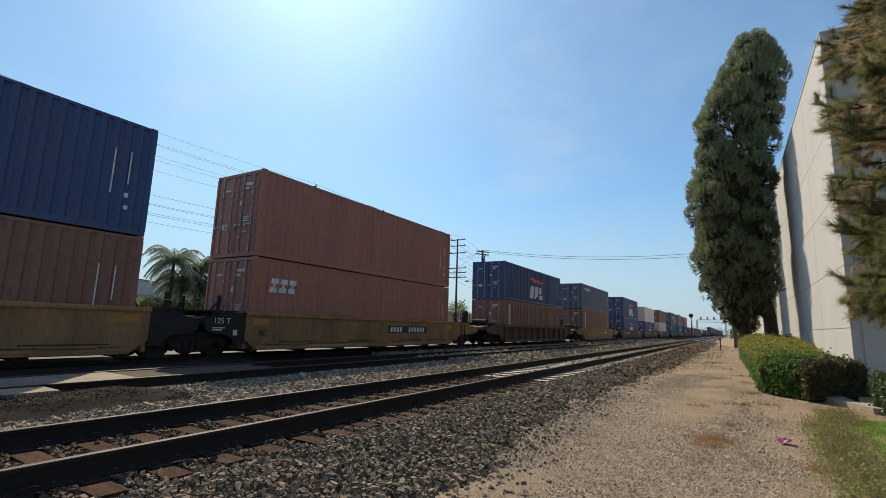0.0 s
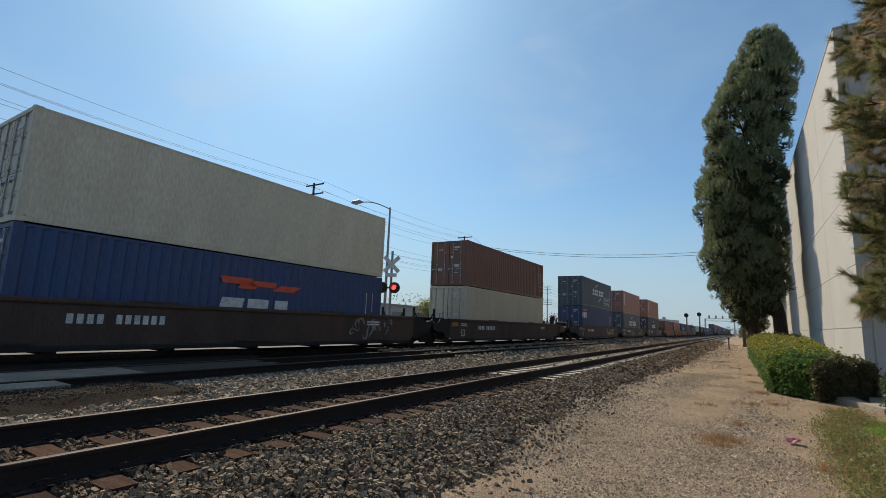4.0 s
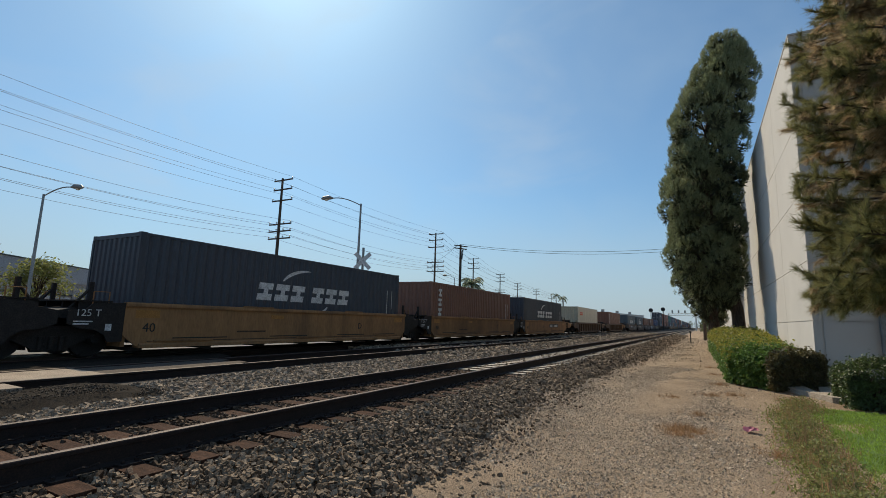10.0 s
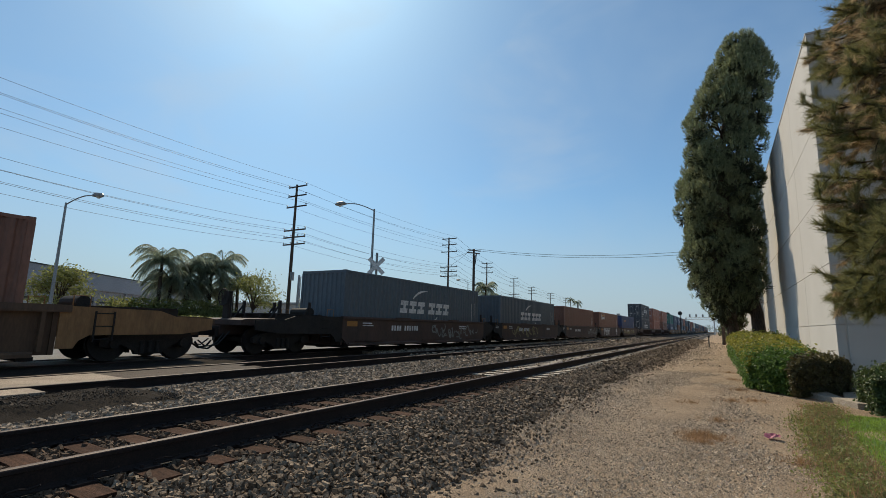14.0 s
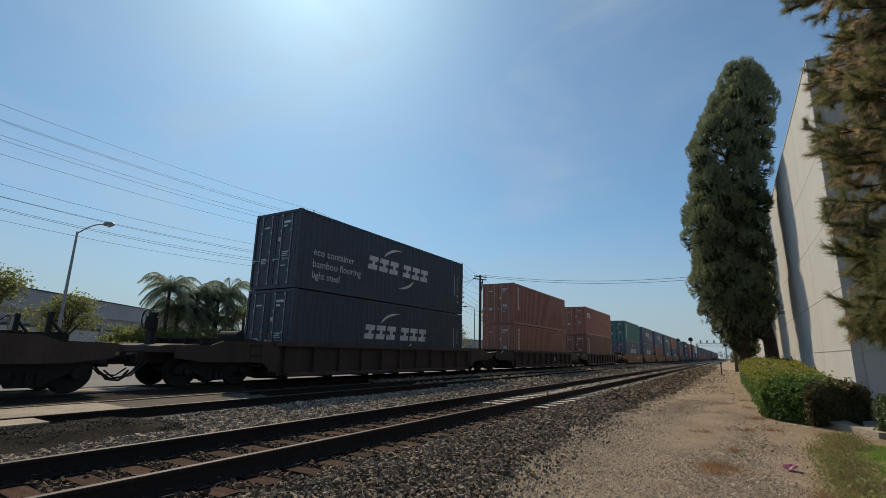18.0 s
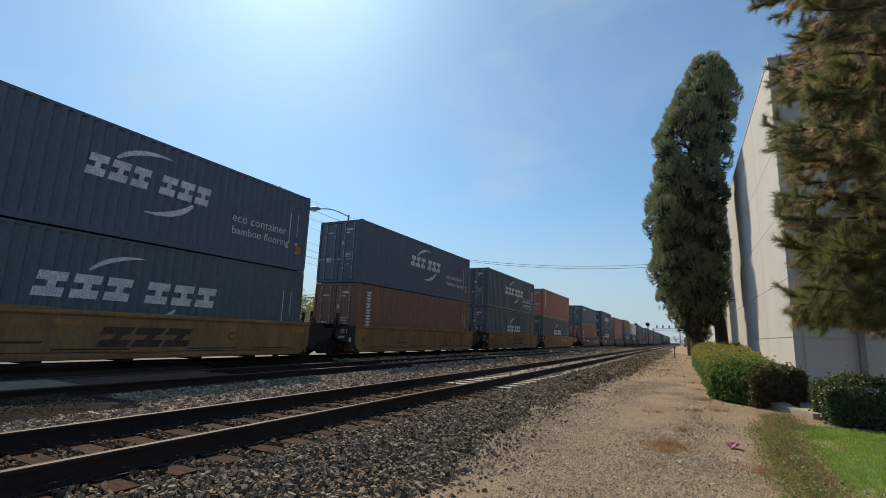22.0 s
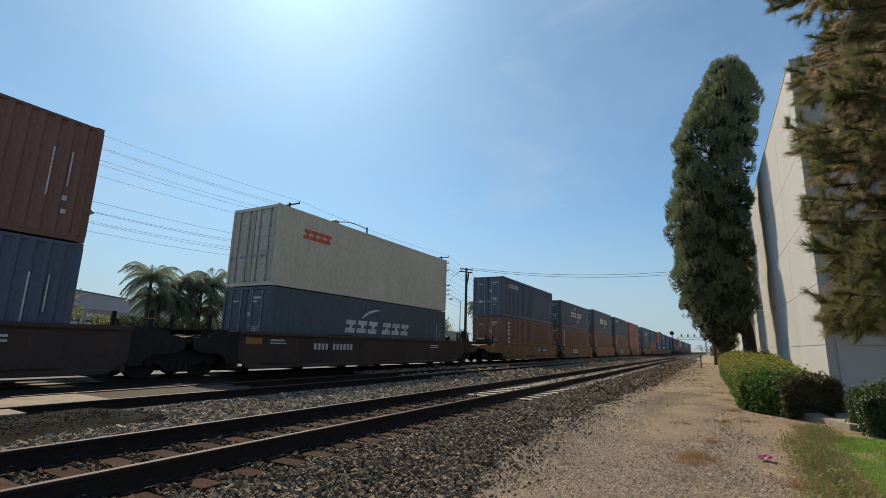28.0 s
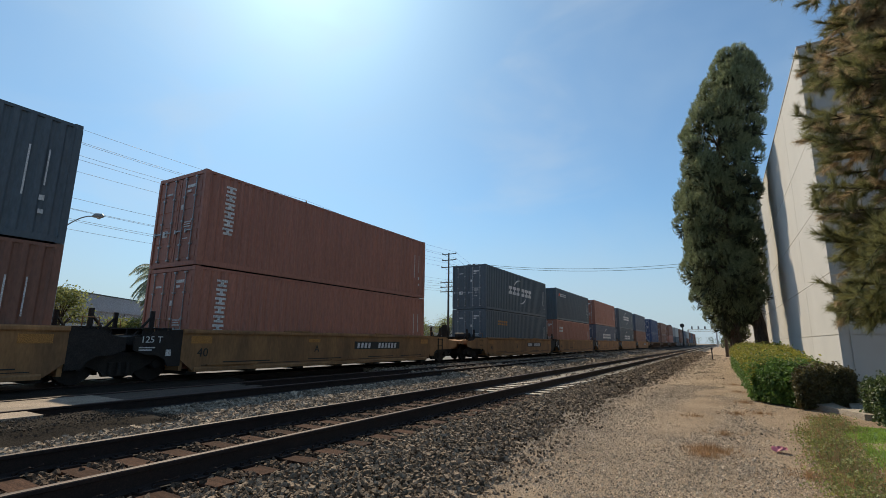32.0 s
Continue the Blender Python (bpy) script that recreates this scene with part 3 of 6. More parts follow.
def make_end_panel(bm):
    """The blind end: upright corrugations across the width."""
    n = 9
    p = (BW - 0.2) / n
    prof = []
    for i in range(n):
        x = -BW / 2 + 0.1 + i * p
        prof += [(x, 0.02), (x + p * 0.3, 0.02), (x + p * 0.45, 0.06), (x + p * 0.8, 0.06), (x + p * 0.95, 0.02)]
    prof.append((BW / 2 - 0.1, 0.02))
    lo = [bm.verts.new((x, y, 0.13)) for x, y in prof]
    hi = [bm.verts.new((x, y, BH - 0.11)) for x, y in prof]
    for i in range(len(prof) - 1):
        bm.faces.new((lo[i], lo[i + 1], hi[i + 1], hi[i]))


def container(colour, sign, doors=True, smooth=False):
    """A 40-foot container with its near end at y = 0, its floor at z = 0 and its middle at x = 0."""
    where = "" if not smooth else ", smooth sides"
    box = thing("shipping_container", f"{NAMES[colour]} steel container, {SIGNS[sign]}{where}", "container", group="containers on the train")
    m = BOX[colour]
    part("frame", kept(("frame", colour), m, make_box_frame), box)
    sh = 0.012 if smooth else 0.045
    side = kept(("side_panel", colour, smooth), m, make_corrugated, BL - 0.28, 0.16, BH - 0.085, 0.28 if not smooth else 1.2, sh)
    part("side_panel", side, box, at(BW / 2 - 0.012, 0.14, 0))
    part("side_panel", side, box, at(-BW / 2 + 0.012, BL - 0.14, 0) @ pose(0, 0, 0, 0, 0, 180))
    part("roof", kept(("roof", colour), m, make_roof), box)
    part("floor", kept("box_floor", GRIME, make_floor), box)
    for x in (-1, 1):
        for y in (0.09, BL - 0.09):
            for z in (0.06, BH - 0.06):
                part("corner_casting", kept(("corner_casting", colour), m, make_casting), box, at(x * (BW / 2 - 0.083), y, z))
    near, far = (Matrix(), at(0, BL, 0) @ pose(0, 0, 0, 0, 0, 180))
    if not doors:
        near, far = far, near
    part("end_panel", kept(("end_panel", colour), m, make_end_panel), box, far)
    for s in (-1, 1):
        d = part("door", kept(("door", colour, s), m, make_door, s), box, near)
        for dx in (0.28, 0.80):
            part("lock_rod", kept("lock_rod", GALV, make_rod), d, at(s * dx, 0.0, 0))
            part("handle", kept("rod_handle", GALV, make_handle), d, at(s * dx, 0.0, 1.05))
    tagged(part("door_marking", kept("door_marking", WHITE, make_door_marks), box, near, "white lettering too small to read"), kind="stuff")
    part("door_seal", kept("door_seal", GASKET, make_seal), box, near)
    for name, mat, maker, args in marks(sign):
        if maker == "text":
            txt, size, y, z = args
            tagged(part(name, lettering(txt, size, mat), box, at(BW / 2 - 0.008, y, z) @ SIDE), kind="stuff")
        elif maker == "raised":
            part(name, kept((name, sign), mat, make_bars, *args), box, at(BW / 2 - 0.004, 0, 0))
        elif name == "sign" and maker is make_bars:
            for g in pieces(args[0]):
                part("letter", kept(("letter", mat.name, str(g)), mat, make_bars, g), box, at(BW / 2 - 0.010, 0, 0))
        else:
            mk = part(name, kept((name, sign, str(args)), mat, maker, *args), box, at(BW / 2 - 0.010, 0, 0))
            if name == "data_stripe":
                tagged(mk, kind="stuff")
    return box


# well cars; the unit's zero is the near end of its container
KINDS = {"yellow": (12.75, "yellow"), "ribbed": (13.4, "ribbed"), "ribdark": (13.4, "brown"), "b53": (16.4, "brown"), "b48": (14.7, "brown"), "b40": (12.75, "brown")}


def make_side(bm, length, ribs):
    """One side of the well: sheet with a top chord, a bottom sill and cut-away ends; outer face at x = 0."""
    t, b = 1.72, 0.62
    outline = [(0, b + 0.28), (0.35, b), (length - 0.35, b), (length, b + 0.28), (length, t), (0, t)]
    if ribs:
        outline = [(0, b), (length, b), (length, t), (0, t)]
    x = -0.05 if not ribs else -0.16
    o = [bm.verts.new((x, y, z)) for y, z in outline]
    i = [bm.verts.new((x - 0.05, y, z)) for y, z in outline]
    bm.faces.new(o)
    bm.faces.new(i[::-1])
    n = len(outline)
    for k in range(n):
        bm.faces.new((i[k], i[(k + 1) % n], o[(k + 1) % n], o[k]))


def make_chord(bm, length, ribs):
    if ribs:
        bm_sweep(bm, [(-0.22, 1.55), (0.0, 1.55), (0.0, 1.60), (-0.02, 1.72), (-0.22, 1.72)], -0.2, length + 0.2)
    else:
        bm_sweep(bm, [(-0.16, 1.60), (-0.02, 1.60), (0.0, 1.63), (0.0, 1.69), (-0.02, 1.725), (-0.16, 1.725)], 0, length)


def make_sill(bm, length, ribs):
    bm_sweep(bm, [(-0.3, 0.58), (-0.01, 0.58), (-0.01, 0.66), (-0.05, 0.70), (-0.3, 0.70)], 0.4, length - 0.4)


def make_rib(bm):
    bm_box(bm, (-0.16, -0.04, 0.70), (-0.02, 0.04, 1.55))


def make_panel_edge(bm, w):
    bm_box(bm, (-0.05, 0, 0), (-0.01, w, 0.035))


def make_bulkhead(bm):
    bm_box(bm, (-1.4, -0.05, 0.62), (1.4, 0.05, 1.70))
    for x in (-0.9, -0.3, 0.3, 0.9):
        bm_box(bm, (x - 0.04, -0.12, 0.7), (x + 0.04, -0.05, 1.65))


def make_well_floor(bm, length):
    for k in range(7):
        y = 0.3 + k * (length - 0.9) / 6
        bm_box(bm, (-1.3, y, 0.50), (1.3, y + 0.3, 0.585))
    bm_box(bm, (-0.15, 0.3, 0.47), (0.15, length - 0.3, 0.56))


def make_platform(bm, d):
    """The end deck over the truck, from the well's end (y = 0) out to y = -d."""
    bm_sweep(bm, [(0, 1.0), (0, 1.66), (-0.35, 1.62), (-d + 0.2, 1.52), (-d, 1.48), (-d, 1.32), (-0.9, 1.26), (-0.35, 1.0)], -1.15, 1.15, "x")
    bm_box(bm, (-0.25, -d - 0.1, 1.0), (0.25, 0, 1.3))


def make_side_shield(bm, d):
    """The dark upright plate at the end of the side, cut away over the wheels."""
    out = [(0, 0.75), (0, 1.70), (-d * 0.55, 1.66), (-d * 0.66, 1.52), (-d * 0.93, 1.48), (-d * 0.93, 1.18), (-d * 0.70, 1.06), (-0.62, 1.04), (-0.42, 0.92), (-0.33, 0.75)]
    o = [bm.verts.new((-0.06, y, z)) for y, z in out]
    i = [bm.verts.new((-0.10, y, z)) for y, z in out]
    bm.faces.new(o)
    bm.faces.new(i[::-1])
    for k in range(len(out)):
        bm.faces.new((i[k], i[(k + 1) % len(out)], o[(k + 1) % len(out)], o[k]))


def make_guide(bm):
    bm_box(bm, (-0.05, -0.05, 1.45), (0.05, 0.05, 2.18), 0.015)
    bm_box(bm, (-0.10, -0.10, 1.45), (0.10, 0.10, 1.55))


def make_brace(bm):
    """A slanting stay of a guide post."""
    bm_tube(bm, [(0, 0.03, 2.08), (0, -0.42, 1.50)], 0.035, 5)


def make_brake_wheel(bm):
    """A hand brake's wheel: a rim with four spokes, facing along the car."""
    n = 18
    rim = [(0.27 * math.cos(2 * math.pi * k / n), 0, 0.27 * math.sin(2 * math.pi * k / n)) for k in range(n + 1)]
    bm_tube(bm, rim, 0.022, 5, False)
    for k in range(4):
        a = math.pi * (k / 2 + 0.25)
        bm_tube(bm, [(0, 0.04, 0), (0.27 * math.cos(a), 0, 0.27 * math.sin(a))], 0.013, 4, False)


def make_brake_stand(bm):
    bm_box(bm, (-0.16, 0.0, 1.45), (0.16, 0.14, 2.42), 0.03)
    bm_box(bm, (-0.22, -0.04, 1.95), (0.22, 0.02, 2.30), 0.03)
    bm_tube(bm, [(0.30, 0.05, 1.45), (0.30, 0.05, 2.25), (0.10, 0.05, 2.36)], 0.02, 5)


def make_grab(bm):
    bm_tube(bm, [(0, 0, 1.5), (0, 0, 1.95), (0, -0.35, 1.95), (0, -0.35, 1.5)], 0.016, 6)


def make_walkway(bm, d):
    for y in (-0.25 * d, -0.45 * d, -0.65 * d):
        bm_box(bm, (-1.30, y - 0.12, 1.70), (1.30, y + 0.1, 1.735))
    for x in (-1.2, -0.4, 0.4, 1.2):
        bm_box(bm, (x - 0.03, -0.7 * d, 1.5), (x + 0.03, -0.15 * d, 1.71))


def make_brake_box(bm):
    bm_tube(bm, [(-0.5, 0, 1.82), (0.45, 0, 1.82)], [0.17, 0.17], 12)
    bm_box(bm, (-0.25, -0.2, 1.62), (0.2, 0.2, 1.74))


def make_truck_frame(bm):
    """One side frame of a truck: arched, with bearing boxes and springs."""
    top = [(-1.18, 0.90), (-0.95, 1.02), (-0.35, 1.10), (0.35, 1.10), (0.95, 1.02), (1.18, 0.90), (1.18, 0.74), (0.98, 0.70), (0.75, 0.80), (0.38, 0.62), (0.33, 0.52), (-0.33, 0.52),
           (-0.38, 0.62), (-0.75, 0.80), (-0.98, 0.70), (-1.18, 0.74)]
    bm_sweep(bm, top, -0.07, 0.07, "x")
    for y in (-0.875, 0.875):
        bm_tube(bm, [(0.0, y, 0.80), (0.16, y, 0.80)], 0.12, 10)
    for y in (-0.2, 0, 0.2):
        bm_tube(bm, [(0.08, y, 0.56), (0.08, y, 0.86)], 0.07, 8)


def make_wheel(bm):
    bm_tube(bm, [(-0.07, 0, 0), (-0.045, 0, 0), (-0.04, 0, 0), (0.06, 0, 0)], [0.48, 0.48, 0.455, 0.45], 28)
    bm_tube(bm, [(0.06, 0, 0), (0.09, 0, 0)], [0.16, 0.13], 12)


def make_axle(bm):
    bm_tube(bm, [(-0.8, 0, 0), (0.8, 0, 0)], 0.085, 8)


def make_bolster(bm):
    bm_box(bm, (-1.0, -0.22, 0.72), (1.0, 0.22, 1.0))
    bm_tube(bm, [(0, 0, 1.0), (0, 0, 1.25)], 0.3, 12)
    for s in (-1, 1):
        bm_box(bm, (-0.75, s * 0.36 - 0.04, 0.55), (0.75, s * 0.36 + 0.04, 0.68))


def make_coupler(bm):
    bm_box(bm, (-0.14, -0.75, 0.98), (0.14, 0.3, 1.2), 0.02)
    bm_box(bm, (-0.2, -0.98, 0.92), (0.2, -0.66, 1.26), 0.06)


def make_hose(bm):
    bm_tube(bm, [(0.35, -0.2, 1.05), (0.36, -0.42, 0.78), (0.36, -0.72, 0.58), (0.35, -1.0, 0.62), (0.35, -1.15, 0.8)], 0.03, 6)
    bm_tube(bm, [(0.5, -0.1, 1.1), (0.5, -0.5, 0.7), (0.5, -0.9, 0.66), (0.5, -1.15, 0.85)], 0.022, 6)


def make_ladder(bm):
    for z in (0.95, 1.25, 1.55):
        bm_tube(bm, [(0, -0.2, z), (0.05, -0.2, z), (0.05, 0.2, z), (0, 0.2, z)], 0.014, 5)
    for y in (-0.2, 0.2):
        bm_box(bm, (-0.02, y - 0.015, 0.9), (0.02, y + 0.015, 1.6))


def truck(parent, y):
    tr = part("truck", kept("bolster", GRIME, make_bolster), parent, at(0, y, RAIL_Z - 0.33), "grimy two-axle railway truck")
    for s in (-1, 1):
        part("side_frame", kept("side_frame", GRIME, make_truck_frame), tr, at(s * 1.0, 0, 0) @ pose(0, 0, 0, 0, 0, 0 if s > 0 else 180))
        for dy in (-0.875, 0.875):
            part("wheel", kept("wheel", WHEEL, make_wheel), tr, at(s * 0.7525, dy, 0.81) @ pose(0, 0, 0, 0, 0, 0 if s > 0 else 180))
    for dy in (-0.875, 0.875):
        part("axle", kept("axle", GRIME, make_axle), tr, at(0, dy, 0.81))
    return tr


CAR_WORDS = {"yellow": "dirty yellow well car", "ribbed": "rusty ochre well car with ribbed sides", "ribdark": "dark-brown well car with ribbed sides", "b53": "long dark-brown well car", "b48": "dark-brown well car", "b40": "dark-brown well car with graffiti"}


def well_car(kind, before, after, first, last, extra):
    """One unit. before, after: from the container's end to the unit's end; first, last: a coupler at that end instead of a shared truck."""
    length, colour = KINDS[kind]
    ribs = kind in ("ribbed", "ribdark")
    m = CAR[colour]
    y0 = (BL - length) / 2
    car = thing("well_car", f"{CAR_WORDS[kind]} carrying containers", "rail car", group="cars of the train")
    for s in (-1, 1):
        flip = at(s * CAR_HALF, 0, 0) if s > 0 else at(-CAR_HALF, BL, 0) @ pose(0, 0, 0, 0, 0, 180)
        sd = part("side", kept(("car_side", kind), m, make_side, length, ribs), car, flip @ at(0, y0, 0))
        part("top_chord", kept(("top_chord", kind), m, make_chord, length, ribs), sd)
        part("sill", kept(("sill", kind), m if kind != "b53" else GRIME, make_sill, length, ribs), sd)
        if s > 0:
            if ribs:
                for k in range(11):
                    part("rib", kept(("rib", kind), m, make_rib), sd, at(0, 0.3 + k * (length - 0.6) / 10, 0))
            else:
                for k, (f, w) in enumerate(((0.06, 1.7), (0.27, 1.2), (0.45, 1.5), (0.65, 1.1), (0.82, 1.2))):
                    part("edge_strip", kept(("edge_strip", kind, w), m, make_panel_edge, w), sd, at(0.012, f * length, 1.725 if k % 2 else 0.74))
                    part("stiffener", kept(("stiffener", kind), m, make_rib), sd, at(-0.035, f * length + 0.6, 0))
    for y, turn in ((y0 + 0.05, 0), (y0 + length - 0.05, 180)):
        part("bulkhead", kept(("bulkhead", colour), m, make_bulkhead), car, at(0, y, 0) @ pose(0, 0, 0, 0, 0, turn))
    part("underframe", kept(("well_floor", length), GRIME, make_well_floor, length), car, at(0, y0, 0))
    for near in (True, False):
        d = (before if near else after) + y0
        end = first if near else last
        if near:
            base = at(0, y0, 0)
        else:
            base = at(0, y0 + length, 0) @ pose(0, 0, 0, 0, 0, 180)
        deck = part("end_platform", kept(("end_platform", round(d, 2), colour, end), m if end or ribs else GRIME, make_platform, d), car, base)
        for s in (-1, 1):
            sx = 1 if near else -1
            if s * sx > 0:
                part("end_shield", kept(("end_shield", round(d, 2)), GRIME if not ((end and colour == "yellow") or ribs) else m, make_side_shield, d), deck, at(CAR_HALF * s * sx, 0, 0))
            else:
                part("end_shield", kept(("end_shield_b", round(d, 2)), GRIME if not (end or ribs) else m, make_side_shield, d), deck, at(-CAR_HALF + 0.16, 0, 0))
        tagged(part("walkway", kept(("walkway", round(d, 2)), GRIME, make_walkway, d), deck), kind="stuff")
        if not ribs:
            for gx in (-0.95, 0.95):
                for gy in (0.30, 0.62) if end else (0.45,):
                    post = part("guide_post", kept("guide_post", GRIME, make_guide), deck, at(gx, -gy * d, 0))
                    part("brace", kept("guide_brace", GRIME, make_brace), post)
        part("grab_rail", kept("grab_rail", CAR["yellow"] if end else GRIME, make_grab), deck, at(1.25, -0.3, 0))
        part("grab_rail", kept("grab_rail", CAR["yellow"] if end else GRIME, make_grab), deck, at(-1.25, -0.3, 0))
        if end:
            part("brake_cylinder", kept("brake_cylinder", GRIME, make_brake_box), deck, at(0.2, -0.9, 0))
            if near:
                stand = part("brake_stand", kept("brake_stand", GRIME, make_brake_stand), deck, at(-0.2, -d + 0.35, 0))
                part("brake_wheel", kept("brake_wheel", GALV if ribs else GRIME, make_brake_wheel), stand, at(0, -0.10, 2.22), "round hand-brake wheel")
            part("coupler", kept("coupler", GRIME, make_coupler), deck, at(0, -d - 0.05, 0))
            part("air_hose", kept("air_hose", HOSE, make_hose), deck, at(0, -d + 0.2, 0))
            part("ladder", kept("ladder", GRIME, make_ladder), deck, at(CAR_HALF - 0.08, -1.1 * 0.8, 0))
            part("ladder", kept("ladder", GRIME, make_ladder), deck, at(-CAR_HALF + 0.0, -1.1 * 0.8, 0))
    if first:
        truck(car, y0 - max(0.95, before + y0 - 1.75))
    truck(car, y0 + length + (after + y0 if not last else max(0.95, after + y0 - 1.75)))
    # markings on the side towards the near track
    for name, mat, maker, args in extra:
        if maker == "text":
            txt, size, y, z = args
            tagged(part(name, lettering(txt, size, mat), car, at(CAR_HALF + (0.002 if not ribs else -0.13) - 0.045, y, z) @ SIDE), kind="stuff")
        elif name == "owner_sign":
            for g in pieces(args[0]):
                part("letter", kept(("letter", mat.name, str(g)), mat, make_bars, g), car, at(CAR_HALF - 0.043, 0, 0))
        else:
            mk = part(name, kept((name, str(args), mat.name), mat, maker, *args), car, at(CAR_HALF - 0.048 + (0.0 if not ribs else -0.1) + (0.005 if name in ("owner_sign", "number") else 0.0), 0, 0))
            if name in ("stencil", "graffiti", "number"):
                tagged(mk, kind="stuff")
    return car


NUMBERED = (1, 3, 14, 25, 29, 35, 39, 40, 44)


def car_marks(kind, n, first):
    """Stencils and reflectors of a unit; n picks what this unit carries."""
    out = []
    ylen = KINDS[kind][0]
    y0 = (BL - ylen) / 2
    refl = ("reflector", YELLOW_MARK, make_bars, ([(y0 + 0.25, 1.34, 0.62, 0.2, 0)],))
    if kind == "yellow":
        out = [refl, ("size_mark", BLACK_MARK, "text", ("40", 0.34, y0 + 0.45, 0.98)),
               ("number_board", BLACK_MARK, make_bars, ([(6.75, 1.12, 3.05, 0.3, 0)],)) if n in NUMBERED else ("edge_wear", SPRAY_BROWN, make_bars, ([(3.0, 0.95, 1.1, 0.05, 0.05)],)),
               ("reflector", YELLOW_MARK, make_bars, ([(y0 + ylen - 0.9, 1.34, 0.62, 0.2, 0)],)),
               ("reflector", YELLOW_MARK, make_bars, ([(y0 + ylen * 0.36, 1.38, 0.55, 0.12, 0)],))]
        for start in (10, 25, 35, 40):
            if 0 <= n - start < 5:
                out.append(("unit_letter", BLACK_MARK, "text", (("AEDCB" if start == 10 else "BCDEA")[n - start], 0.34, 4.6 if n in NUMBERED else 6.4 if n == 10 else 8.9, 1.05)))
        # dark slots and the lower step edge, laid on as flat black bars
        out.append(("stencil", GASKET, make_bars, ([(y0 + ylen * f, 0.80, 1.7, 0.03, 0) for f in (0.10, 0.36, 0.62, 0.80)] + [(y0 + 0.6, 0.735, ylen - 1.2, 0.018, 0)],)))
        if not first:
            out.append(("limit_mark", WHITE, "text", ("125 T", 0.23, y0 - 1.08, 1.36)))
            out.append(("stencil", WHITE, make_bars, ([(y0 - 1.1, 1.22, 0.4, 0.03, 0), (y0 - 1.1, 1.16, 0.32, 0.03, 0), (y0 - 0.42, 1.02, 0.14, 0.16, 0)],)))
        if n in NUMBERED:
            out.append(("number", WHITE, "raised_text", (6.8, 1.16)))
        if n == 10:
            out.append(("graffiti", SPRAY_BROWN, make_scrawl, (9.2, 1.6, 311, 14)))
        if n in (11, 26, 28):
            out.append(("owner_sign", SPRAY_BROWN, make_bars, ([(a, u, w, h, 0.12) for a, u, w, h, s in glyph_row(5.2, 0.86, 3, 0.72, 0.5, 0.1)],)))
        if n in (36, 38):
            out.append(("owner_board", BLACK_MARK, make_bars, ([(2.9, 0.86, 2.7, 0.62, 0)],)))
            out.append(("owner_sign", WHITE, "raised_bars", ([(a, u, w, h, 0.12) for a, u, w, h, s in glyph_row(3.1, 0.97, 3, 0.66, 0.40, 0.10)],)))
        if n == 38:
            out.append(("graffiti", SPRAY, make_scrawl, (3.2, 1.7, 381, 16)))
    elif kind in ("b53", "b48", "b40"):
        out = [refl, ("stencil", WHITE, make_bars, ([(y0 + 3.2 + 0.2 * k, 1.18, 0.13, 0.22, 0) for k in (0, 1, 2, 3, 5, 6, 7, 8, 9, 10)],)),
               ("stencil", WHITE, make_bars, ([(y0 + 1.2, 1.45, 0.6, 0.05, 0), (y0 + 1.2, 1.36, 0.7, 0.04, 0), (y0 + ylen - 3.2, 1.4, 0.8, 0.05, 0), (y0 + ylen - 3.2, 1.3, 0.8, 0.05, 0)],))]
        if kind == "b53":
            out.append(("size_mark", WHITE, "text", ("53", 0.52, y0 + 1.15, 0.82)))
        if n == 17:
            out.append(("graffiti", SPRAY, make_scrawl, (6.4, 5.0, 171, 26)))
        if n == 18:
            out.append(("graffiti", SPRAY_GOLD, make_scrawl, (1.6, 5.4, 181, 30)))
        if kind == "b40" and not first:
            out.append(("limit_mark", WHITE, "text", ("125 T", 0.23, y0 - 1.08, 1.36)))
        if n == 20:
            out.append(("graffiti", WHITE, "text", ("MENT", 1.45, 1.5, 0.70)))
            out.append(("emblem", WHITE, make_ring, (9.9, 1.15, 0.44)))
        if n in (19, 22, 30, 32):
            out.append(("graffiti", SPRAY, make_scrawl, (8.2, 4.6, 190 + n, 30)))
        if n == 21:
            out.append(("graffiti", SPRAY_GOLD, make_scrawl, (0.6, 9.4, 211, 70)))
        if n in (7, 8):
            out.append(("emblem", SPRAY_GOLD, make_bars, ([(9.0, 1.05, 2.6, 0.07, 0), (9.1, 0.86, 0.5, 0.15, 0.06), (9.75, 0.86, 0.5, 0.15, 0.06), (10.4, 0.86, 0.45, 0.15, 0.06), (11.0, 0.86, 0.45, 0.15, 0.06)],)))
        if n in (30, 32):
            out.append(("graffiti", SPRAY_TEAL, make_scrawl, (1.8, 5.2, 240 + n, 26)))
        if n == 30:
            out.append(("graffiti", SPRAY, make_scrawl, (6.9, 5.8, 311, 64)))
            out.append(("graffiti", SPRAY_TEAL, make_scrawl, (2.8, 3.6, 313, 30)))
        if n in (4, 5):
            out.append(("graffiti", SPRAY, make_scrawl, (10.2, 2.6, 221, 14)))
        if n == 9:
            out.append(("emblem", FADED_TAN, make_bars, ([(7.5 + 0.72 * k, 1.22, 0.56, 0.30, 0.12) for k in range(4)] + [(7.3, 0.98, 2.3, 0.10, 0.2), (7.1, 0.86, 1.4, 0.09, 0.2)],)))
            out.append(("graffiti", SPRAY, make_scrawl, (10.2, 2.2, 239, 18)))
            out.append(("emblem", WHITE, make_ring, (12.1, 1.45, 0.24)))
        if n == 8:
            out.append(("graffiti", SPRAY, make_scrawl, (4.1, 1.5, 237, 16)))
